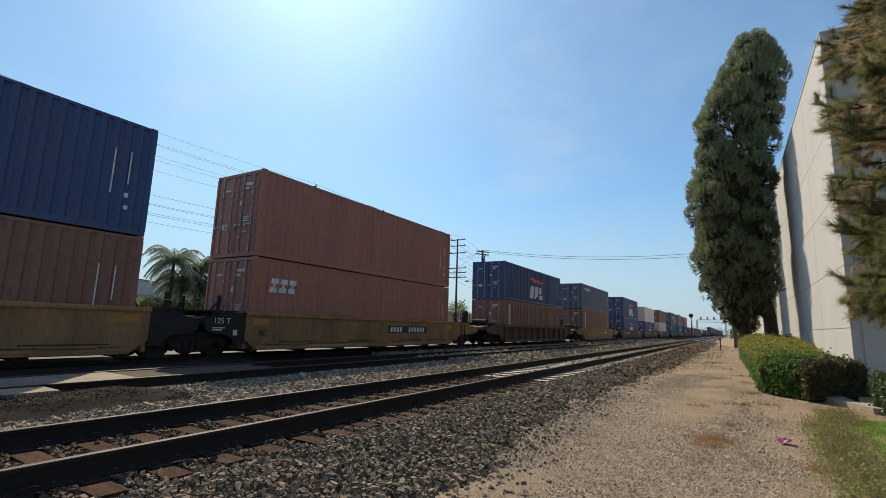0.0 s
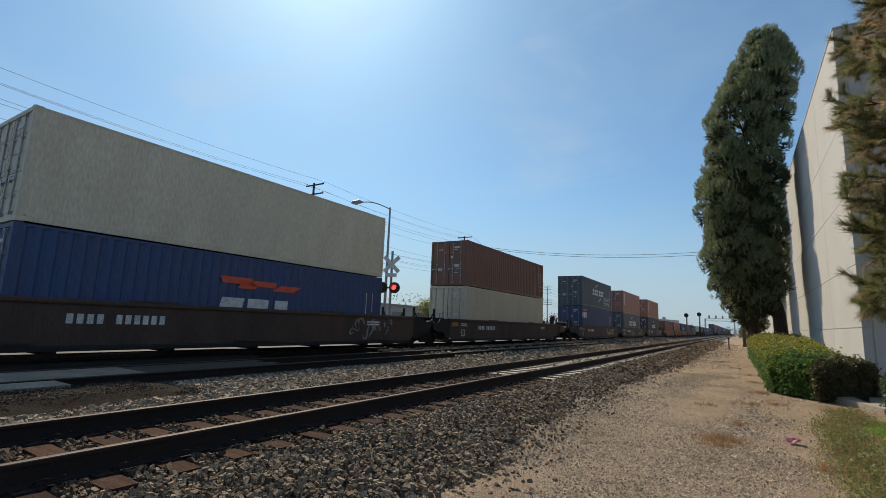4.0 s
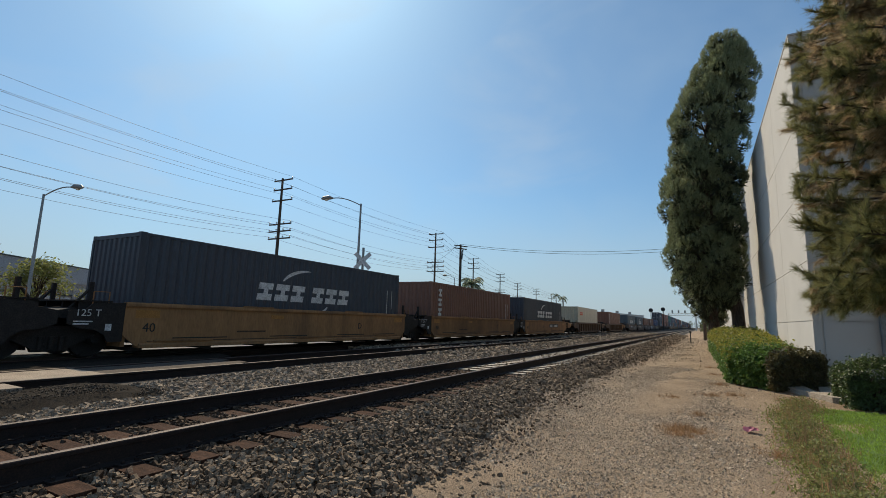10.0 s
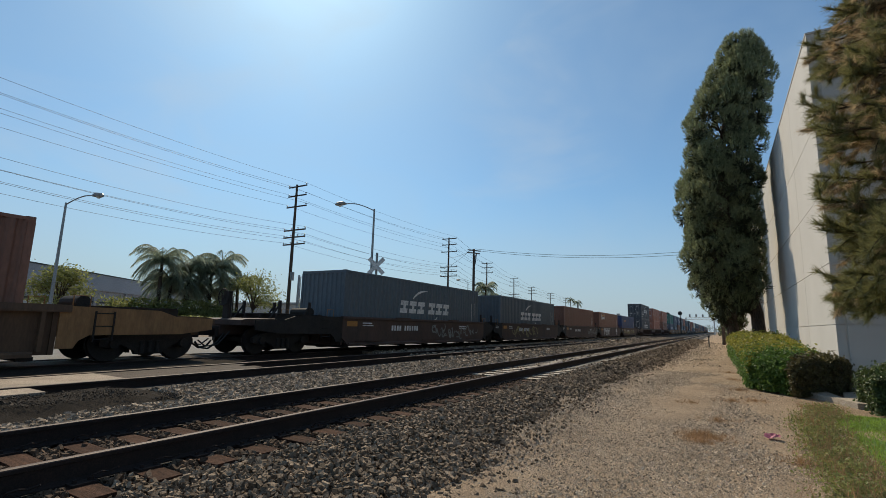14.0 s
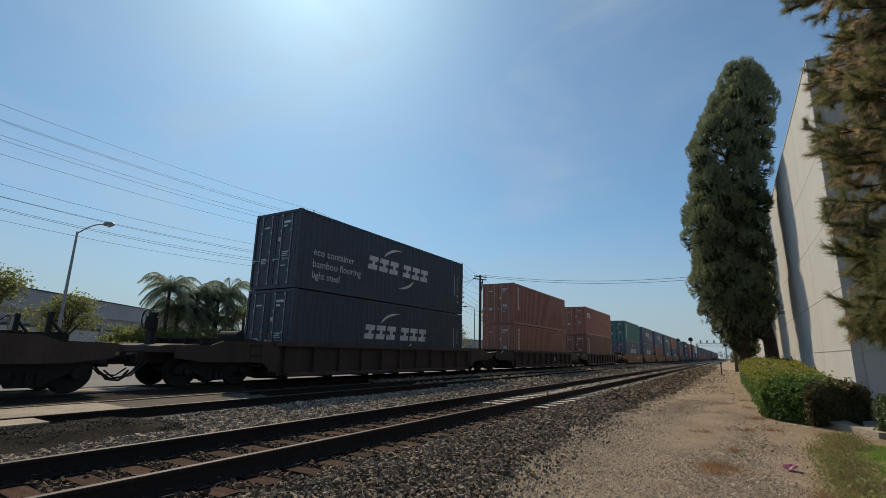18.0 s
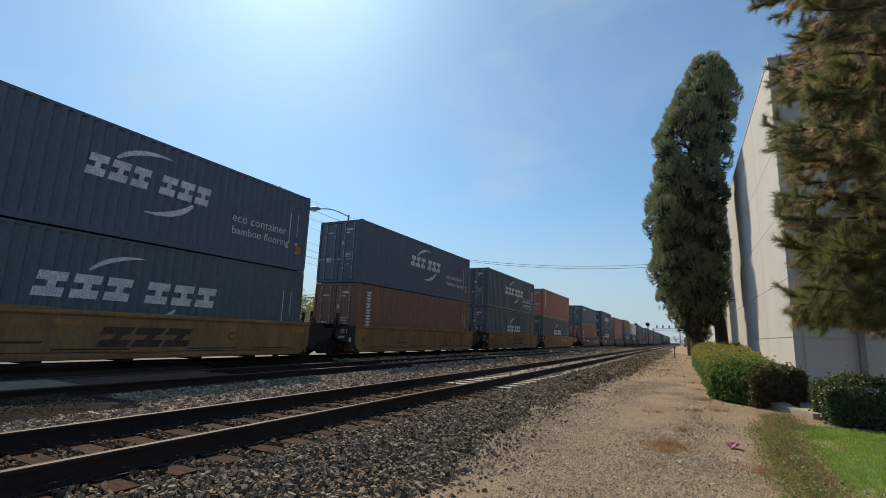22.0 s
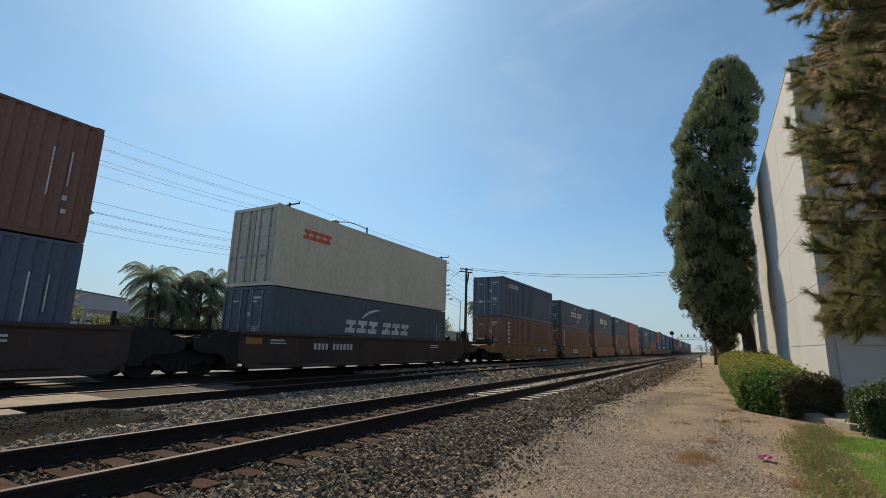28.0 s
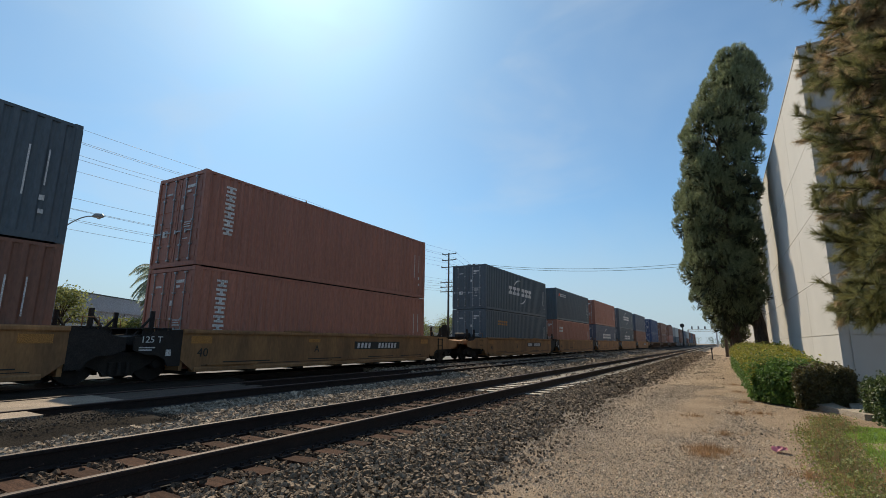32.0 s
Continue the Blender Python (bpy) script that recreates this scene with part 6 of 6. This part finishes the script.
def wire(pts_a, pts_b, sag, r=0.017, name="power_line", label="thin black overhead power line between poles"):
    a, b = Vector(pts_a), Vector(pts_b)
    n = 12
    pts = [a.lerp(b, i / n) - Vector((0, 0, sag * 4 * (i / n) * (1 - i / n))) for i in range(n + 1)]
    bm = bmesh.new()
    bm_tube(bm, pts, r, 4, False)
    return thing(name, label, "wire", group="overhead wires", mesh=finish(bm, name, WIRE))


for (x0, y0), (x1, y1) in zip(POLES, POLES[1:]):
    for z, w in ARMS:
        for s in (-1, 1):
            wire((x0 + s * (w - 0.1), y0 + 0.15, z + 0.3), (x1 + s * (w - 0.1), y1 + 0.15, z + 0.3), 0.55 if z > 14 else 0.8, 0.014 if y0 < 60 else 0.022)
side_pole = thing("utility_pole", "wooden power pole with a double top arm and riser", "utility pole", at(-29.5, 59, 0))
part("pole", build("utility_pole", WOOD_POLE, lambda bm: bm_tube(bm, [(0, 0, -0.3), (0, 0, 12.2)], [0.2, 0.14], 10)), side_pole)
for z, dy in ((12.0, 0.1), (11.6, -0.1)):
    part("crossarm", kept(("arm", 1.1), WOOD_POLE, make_arm, 1.1, 0.14), side_pole, at(0, dy, z) @ pose(0, 0, 0, 0, 0, 60))
part("riser", build("riser", DARK_STEEL, lambda bm: bm_tube(bm, [(0.25, -0.2, 0.2), (0.25, -0.2, 11.0), (0.6, -0.4, 11.4), (0.5, -0.5, 10.0)], 0.07, 6)), side_pole)
for k in range(2):
    wire((-29.3 + 0.5 * k, 59, 12.2 - 0.3 * k), (0.4, 66 + 0.4 * k, 11.6 - 0.3 * k), 0.9, 0.022)
    wire((-29.6 - 0.4 * k, 59, 12.2), (-45.6, 79, 14.4 - 1.8 * k), 0.4, 0.022)


end_pole = thing("utility_pole", "plain wooden power pole among the pines", "utility pole", at(0.4, 66, 0))
part("pole", build("utility_pole", WOOD_POLE, lambda bm: bm_tube(bm, [(0, 0, -0.3), (0, 0, 11.9)], [0.2, 0.14], 10)), end_pole)
part("crossarm", kept(("arm", 1.1), WOOD_POLE, make_arm, 1.1, 0.14), end_pole, at(0, 0.1, 11.4) @ pose(0, 0, 0, 0, 0, 90))


def make_lamp_pole(bm, h):
    bm_tube(bm, [(0, 0, 0), (0, 0, h * 0.5), (0, 0, h)], [0.11, 0.085, 0.06], 10)
    bm_tube(bm, [(0, 0, 0), (0, 0, 0.12)], [0.2, 0.2], 8)


def make_lamp_arm(bm, h, l):
    pts = [(-l * u, 0, h - 0.12 + 0.58 * math.sin(min(1.0, 1.25 * u) * math.pi / 2) - 0.08 * u * u) for u in [i / 10 for i in range(11)]]
    bm_tube(bm, pts, 0.035, 6)


def make_lamp_head(bm):
    bm_tube(bm, [(0.3, 0, 0.02), (0.05, 0, 0.06), (-0.35, 0, 0.02), (-0.5, 0, -0.02)], [0.06, 0.15, 0.14, 0.05], 10)


def make_lamp_glass(bm):
    bm_tube(bm, [(-0.15, 0, -0.16), (-0.15, 0, -0.07)], [0.08, 0.13], 10)


GLASS = material("lamp_lens", (0.62, 0.60, 0.52), 0.25, bump=0)


def street_lamp(x, y, h, l, turn):
    lamp = thing("street_lamp", "grey metal street lamp with a curved arm", "street lamp", at(x, y, 0) @ pose(0, 0, 0, 0, 0, turn), "street lamps along the road")
    part("pole", build("lamp_pole", STEEL, make_lamp_pole, h), lamp)
    part("arm", build("lamp_arm", STEEL, make_lamp_arm, h, l), lamp)
    head = part("lamp_head", kept("lamp_head", STEEL, make_lamp_head), lamp, at(-l, 0, h + 0.38))
    part("lens", kept("lamp_lens", GLASS, make_lamp_glass), head)


street_lamp(-19.5, 24.05, 9.0, 2.3, 20)
street_lamp(-33.9, 12.4, 8.2, 2.1, 200)
street_lamp(-37.6, 73.1, 8.9, 1.6, 20)
street_lamp(-57.9, 53.7, 8.5, 2.3, 200)

RED_ON = bpy.data.materials.new("red_signal_lit")
RED_ON.use_nodes = True
RED_ON.node_tree.nodes["Principled BSDF"].inputs["Emission Color"].default_value = (1.0, 0.03, 0.03, 1)
RED_ON.node_tree.nodes["Principled BSDF"].inputs["Emission Strength"].default_value = 6
RED_ON.node_tree.nodes["Principled BSDF"].inputs["Base Color"].default_value = (0.5, 0.02, 0.02, 1)
RED_OFF = material("red_signal_dark", (0.10, 0.012, 0.012), 0.3, bump=0)


def crossing_signal(x, y, turn):
    sig = thing("crossing_signal", "level-crossing signal with crossbuck and a lit red lamp", "railway signal", at(x, y, 0) @ pose(0, 0, 0, 0, 0, turn))
    part("mast", build("mast", STEEL, lambda bm: bm_tube(bm, [(0, 0, 0), (0, 0, 5.5)], 0.07, 10)), sig)
    part("base", build("base", DARK_STEEL, lambda bm: bm_box(bm, (-0.3, -0.3, 0), (0.3, 0.3, 0.5), 0.05)), sig)
    for a in (45, -45):
        part("crossbuck_board", kept("crossbuck", WHITE, lambda bm: bm_box(bm, (-0.62, -0.012, -0.115), (0.62, 0.012, 0.115), 0.0)), sig, at(0, -0.10 if a > 0 else -0.075, 4.72) @ pose(0, 0, 0, 0, a, 0))
    part("track_sign", build("track_sign", WHITE, lambda bm: bm_box(bm, (-0.33, -0.1, 3.98), (0.33, -0.08, 4.2))), sig)
    part("lamp_bar", build("lamp_bar", DARK_STEEL, lambda bm: bm_box(bm, (-0.5, -0.04, 3.33), (0.3, 0.04, 3.41))), sig)
    for s in (-1, 1):
        disc = part("target", kept("target", DARK_STEEL, lambda bm: bm_tube(bm, [(0, -0.03, 0), (0, 0.03, 0)], 0.32, 20)), sig, at(s * 0.36 - 0.12, -0.1, 3.37))
        part("hood", kept("hood", DARK_STEEL, lambda bm: bm_tube(bm, [(0, -0.32, 0.02), (0, -0.03, 0)], 0.17, 14, False)), disc)
        part("lens", kept(("lens", s), RED_ON if s > 0 else RED_OFF, lambda bm: bm_tube(bm, [(0, -0.07, 0), (0, -0.03, 0)], [0.13, 0.15], 14)), disc)


crossing_signal(-16.9, 21.3, 25)


def traffic_signal(x, y):
    sig = thing("traffic_signal", "street traffic signal on a long grey mast arm", "traffic light", at(x, y, 0))
    part("pole", build("pole", STEEL, lambda bm: bm_tube(bm, [(0, 0, 0), (0, 0, 5.6)], [0.14, 0.10], 10)), sig)
    part("mast_arm", build("mast_arm", STEEL, lambda bm: bm_tube(bm, [(0, 0, 3.3), (0, 1.6, 3.8), (0, 4.0, 4.35), (0, 7.6, 4.75)], [0.08, 0.07, 0.06, 0.04], 8)), sig)
    head = part("signal_head", build("signal_head", DARK_STEEL, lambda bm: bm_box(bm, (-0.16, -0.2, -0.52), (0.16, 0.2, 0.52), 0.04)), sig, at(0, 7.5, 4.6))
    for k in range(3):
        part("visor", kept("visor", DARK_STEEL, lambda bm: bm_tube(bm, [(0.14, 0, 0), (0.34, 0, 0)], 0.12, 10, False)), head, at(0, 0, 0.32 - 0.32 * k))


traffic_signal(-33, 30.4)


def far_signal(x, y, h, heads):
    sig = thing("railway_signal", "tall black railway signal mast with a broad head", "railway signal", at(x, y, 0), "line signals")
    part("mast", build("mast", DARK_STEEL, lambda bm: bm_tube(bm, [(0, 0, 0), (0, 0, h)], 0.14, 8)), sig)
    part("ladder", build("ladder", DARK_STEEL, lambda bm: bm_box(bm, (0.25, 0, 0.3), (0.32, 0.3, h - 0.2))), sig)
    for k in range(heads):
        head = part("head", kept("signal_backplate", DARK_STEEL, lambda bm: bm_tube(bm, [(0, -0.1, 0), (0, 0.1, 0)], 0.75, 16)), sig, at(0, -0.2, h - 0.3 - 2.0 * k))
        part("visor", kept("signal_visor", DARK_STEEL, lambda bm: bm_tube(bm, [(0, -0.5, 0), (0, -0.1, 0)], 0.3, 10, False)), head)


far_signal(-16.0, 190, 7.6, 1)
far_signal(-12.3, 196, 8.2, 1)
PALE_STEEL = material("pale_painted_steel", (0.62, 0.61, 0.58), 0.7, var=0.2, scale=2, bump=0.05)
bridge = thing("signal_bridge", "grey lattice signal bridge spanning the tracks", "signal bridge", at(-8.0, 262, 0))
for s in (-1, 1):
    part("tower", build("tower", PALE_STEEL, lambda bm: bm_box(bm, (s * 6.0 - 0.3, -0.3, 0), (s * 6.0 + 0.3, 0.3, 8.0))), bridge)


def make_truss(bm):
    for z in (7.0, 8.2):
        bm_box(bm, (-6.0, -0.15, z), (6.0, 0.15, z + 0.18))
    for k in range(12):
        x = -6.0 + k
        bm_tube(bm, [(x, 0, 7.05 if k % 2 else 8.3), (x + 1, 0, 8.3 if k % 2 else 7.05)], 0.06, 4)


part("truss", build("truss", PALE_STEEL, make_truss), bridge)
for k in range(4):
    part("signal_head", build("signal_head", STEEL, lambda bm: bm_box(bm, (-4.6 + k * 2.8, -0.3, 8.4), (-3.9 + k * 2.8, 0.1, 9.7), 0.1)), bridge)


# ---- far side of the road ----
def queen_palm(x, y, h, seed, fronds=34, size=3.0):
    palm = thing("palm_tree", "feathery queen palm with drooping fronds", "palm", at(x, y, 0), "palms")
    rng = random.Random(seed)
    part("trunk", build("trunk", BARK, lambda bm: bm_tube(bm, [(0, 0, 0), (0.1, 0, h * 0.5), (0, 0, h - 0.6)], [0.24, 0.19, 0.15], 9)), palm)
    vs, fs, stems = [], [], bmesh.new()
    for k in range(fronds):
        a, lift = 2.4 * k + rng.uniform(-0.2, 0.2), rng.uniform(-0.3, 1.5)
        pts = []
        for i in range(11):
            u = i / 10
            r = size * (u - 0.25 * u * u * (1 - lift * 0.5))
            z = h - 0.5 + size * (lift * 1.0 * u - (0.75 + 0.35 * lift) * u * u)
            pts.append(Vector((math.cos(a) * r, math.sin(a) * r, z)))
        bm_tube(stems, pts, [0.03 - 0.002 * i for i in range(11)], 4, False)
        for i in range(2, 52):
            u = i / 52 * 10
            j = min(9, int(u))
            p = pts[j].lerp(pts[j + 1], u - j)
            for s in (-1, 1):
                d = Vector((-math.sin(a) * s, math.cos(a) * s, -1.0 + rng.uniform(-0.5, 0.5))) + Vector((math.cos(a), math.sin(a), 0)) * 0.35
                d = d.normalized() * size * 0.30 * (1 - abs(i / 52 - 0.45) * 0.9)
                w = Vector((math.cos(a), math.sin(a), 0)) * 0.034
                b = len(vs)
                vs += [tuple(p - w), tuple(p + w), tuple(p + d)]
                fs.append((b, b + 1, b + 2))
    part("fronds", raw_mesh("fronds", vs, fs, PALM_LEAF), palm)
    tagged(part("frond_stem", finish(stems, "frond_stem", PALM_LEAF), palm), kind="stuff")


for i, (x, y, h) in enumerate(((-50.0, 27.3, 7.9), (-50.5, 30.7, 7.6), (-49.6, 32.7, 7.2), (-50.0, 34.2, 8.4), (-50.8, 28.9, 5.8), (-49.5, 36.2, 5.9), (-51.0, 33.4, 5.0), (-51.0, 30.8, 5.0), (-45.4, 97, 10.5), (-46.2, 101, 8.5))):
    queen_palm(x, y, h, 300 + i, 42, 3.2)
for i, (x, y, h) in enumerate(((-52, 193, 13.5), (-50, 196, 12.5))):
    queen_palm(x, y, h, 340 + i, 16, 2.4)


def leafy_tree(x, y, h, r, seed, n, size=0.22, name="street_tree"):
    tree = thing(name, "small round-headed street tree in light leaf", "tree", at(x, y, 0), "street trees")
    rng = np.random.default_rng(seed)
    bm = bmesh.new()
    bm_tube(bm, [(0, 0, 0), (0.05, 0, h * 0.25), (0, 0.05, h * 0.5)], [0.16, 0.13, 0.1], 8)
    tips = []
    for k in range(16):
        a, b = rng.uniform(0, 6.28), rng.uniform(0.2, 1.35)
        tip = Vector((r * math.cos(a) * math.cos(b), r * math.sin(a) * math.cos(b), h * 0.55 + (h * 0.43) * math.sin(b) - 0.15 * h * math.cos(b)))
        bm_tube(bm, [(0, 0, h * 0.38), tuple(tip * 0.5 + Vector((0, 0, h * 0.25))), tuple(tip)], [0.07, 0.04, 0.015], 5, False)
        tips.append(tip)
    part("trunk", finish(bm, "trunk", BARK), tree)
    t = np.array(tips)[rng.integers(0, len(tips), n)]
    pts = t + rng.normal(0, 0.30 * r, (n, 3)) * np.array([1, 1, 0.75])
    v, f = leaves(pts, np.tile((0, 0, 1.0), (n, 1)), size, seed + 1, 1.2)
    tagged(part("crown", raw_mesh("crown", v, f, TREE_LEAF), tree), kind="stuff")


for i, (x, y, h, r) in enumerate(((-45.5, 35.4, 6.5, 2.2), (-44, 12.0, 6.2, 1.9), (-44, 16.6, 5.0, 1.6), (-43, 44, 5.5, 2.0), (-47, 52, 6.0, 2.2), (-44, 66, 5.0, 2.0), (-50, 88, 6.5, 2.4))):
    leafy_tree(x, y, h, r, 400 + i, 2600)


def long_shrubs(x0, y0, x1, y1, h, n, seed):
    rng = np.random.default_rng(seed)
    u = rng.random(n)
    hh = h * (0.65 + 0.35 * np.sin(u * 23 + seed) ** 2)
    pts = np.stack([x0 + (x1 - x0) * u + rng.normal(0, 0.6, n), y0 + (y1 - y0) * u + rng.normal(0, 0.6, n), hh * rng.random(n) ** 0.7], -1)
    v, f = leaves(pts, np.tile((0, 0, 1.0), (n, 1)), 0.26, seed + 1, 1.2)
    thing("shrubbery", "row of dusty green shrubs beyond the road", "shrubs", mesh=raw_mesh("shrubbery", v, f, TREE_LEAF), kind="stuff")


long_shrubs(-51.5, 23, -46, 33, 3.4, 12000, 499)
long_shrubs(-43, 20, -43, 44, 1.7, 9000, 501)
long_shrubs(-42, 46, -45, 120, 2.2, 9000, 503)


def pale_building():
    hall = thing("industrial_building", "distant low pale industrial building", "building", at(-62, 66, 0))
    pale = material("pale_metal_wall", (0.50, 0.49, 0.46), 0.85, var=0.12, scale=0.3, bump=0.05)
    part("wall", build("wall", pale, lambda bm: bm_box(bm, (-40, 0, 0), (0, 60, 4.6))), hall)
    part("roof", build("roof", STEEL, lambda bm: bm_box(bm, (-40.4, -0.4, 4.6), (0.4, 60.4, 5.0))), hall)
    for k in range(6):
        part("bay_door", build("bay_door", STEEL, lambda bm: bm_box(bm, (-0.05, 4 + k * 9, 0.2), (0.06, 8 + k * 9, 3.4))), hall)


pale_building()


def far_warehouse():
    hall = thing("industrial_building", "long white warehouse far along the railway line", "building", at(-53, 295, 0) @ pose(0, 0, 0, 0, 0, -10.4))
    white = material("far_white_wall", (0.62, 0.61, 0.58), 0.85, var=0.1, scale=0.2, bump=0.05)
    part("wall", build("wall", white, lambda bm: bm_box(bm, (-40, 0, 0), (0, 88, 8.9))), hall)
    part("roof", build("roof", PALE_STEEL, lambda bm: bm_box(bm, (-40.3, -0.3, 8.9), (0.3, 88.3, 9.3))), hall)
    for k in range(3):
        part("roof_vent", build("roof_vent", STEEL, lambda bm: bm_box(bm, (-3, 10 + 26 * k, 9.3), (-1.6, 12 + 26 * k, 11.0))), hall)


far_warehouse()


def far_building():
    hall = thing("industrial_building", "long low grey industrial building with a pale roof band", "building", at(-40.3, -0.1, 0) @ pose(0, 0, 0, 0, 0, -51.4))
    grey = material("grey_block_wall", (0.36, 0.36, 0.37), 0.85, var=0.15, scale=0.4, fine=8, bump=0.1)
    band = material("grey_roof_band", (0.42, 0.43, 0.46), 0.8, var=0.15, scale=0.3, bump=0.05)
    pale = material("pale_wall", (0.52, 0.53, 0.53), 0.85, var=0.12, scale=0.4, bump=0.05)
    part("wall", build("wall", grey, lambda bm: bm_box(bm, (-62, -40, 0), (0, 0, 6.0))), hall)
    part("roof_band", build("roof_band", band, lambda bm: bm_box(bm, (-62.2, -40, 4.3), (0.2, 0.18, 6.1))), hall)
    part("roof_edge", build("roof_edge", DARK_STEEL, lambda bm: bm_box(bm, (-62.3, -40, 6.1), (0.3, 0.26, 6.22))), hall)
    part("ledge", build("ledge", DARK_STEEL, lambda bm: bm_box(bm, (-62.0, -0.1, 2.9), (0.0, 0.14, 3.05))), hall)
    for k in range(9):
        part("wall_bay", build("wall_bay", pale, lambda bm: bm_box(bm, (-6.4 - k * 6.8, -0.02, 0.3), (-1 - k * 6.8, 0.1, 2.8))), hall)
        part("column", build("column", grey, lambda bm: bm_box(bm, (-7.1 - k * 6.8, 0, 0), (-6.6 - k * 6.8, 0.16, 4.25))), hall)


far_building()


def far_wood(seed, n, x0, x1, y0, y1, hmin, hmax):
    """Distant trees: clumps of many small leaves about each stem's place."""
    rng = np.random.default_rng(seed)
    h = rng.uniform(hmin, hmax, n)
    foot = np.stack([rng.uniform(x0, x1, n), rng.uniform(y0, y1, n), np.zeros(n)], -1)
    k = np.repeat(np.arange(n), 9)
    hub = foot[k] + np.stack([rng.normal(0, 0.20, len(k)), rng.normal(0, 0.20, len(k)), rng.uniform(0.2, 0.9, len(k))], -1) * h[k][:, None]
    j = np.repeat(np.arange(len(k)), 20)
    pts = hub[j] + rng.normal(0, 0.085, (len(j), 3)) * h[k][j][:, None]
    pts[:, 2] = np.abs(pts[:, 2])
    v, f = leaves(pts, np.tile((0, 0, 1.0), (len(j), 1)), 0.42, seed + 1, 1.2)
    return raw_mesh("far_trees", v, f, FAR_LEAF)


FAR_LEAF = leafy("far_foliage", (0.13, 0.15, 0.075), trans=0.4)
thing("far_trees", "distant low trees beyond the road", "woods", mesh=far_wood(5, 90, -110, -47, 70, 420, 3, 8), kind="stuff")
thing("far_trees", "distant low trees at the end of the line", "woods", mesh=far_wood(6, 60, -60, 60, 480, 640, 4, 10), kind="stuff")
thing("far_trees", "trees beside the line past the warehouse", "woods", mesh=far_wood(7, 24, 1.2, 3.5, 95, 220, 2, 4), kind="stuff")

motions()
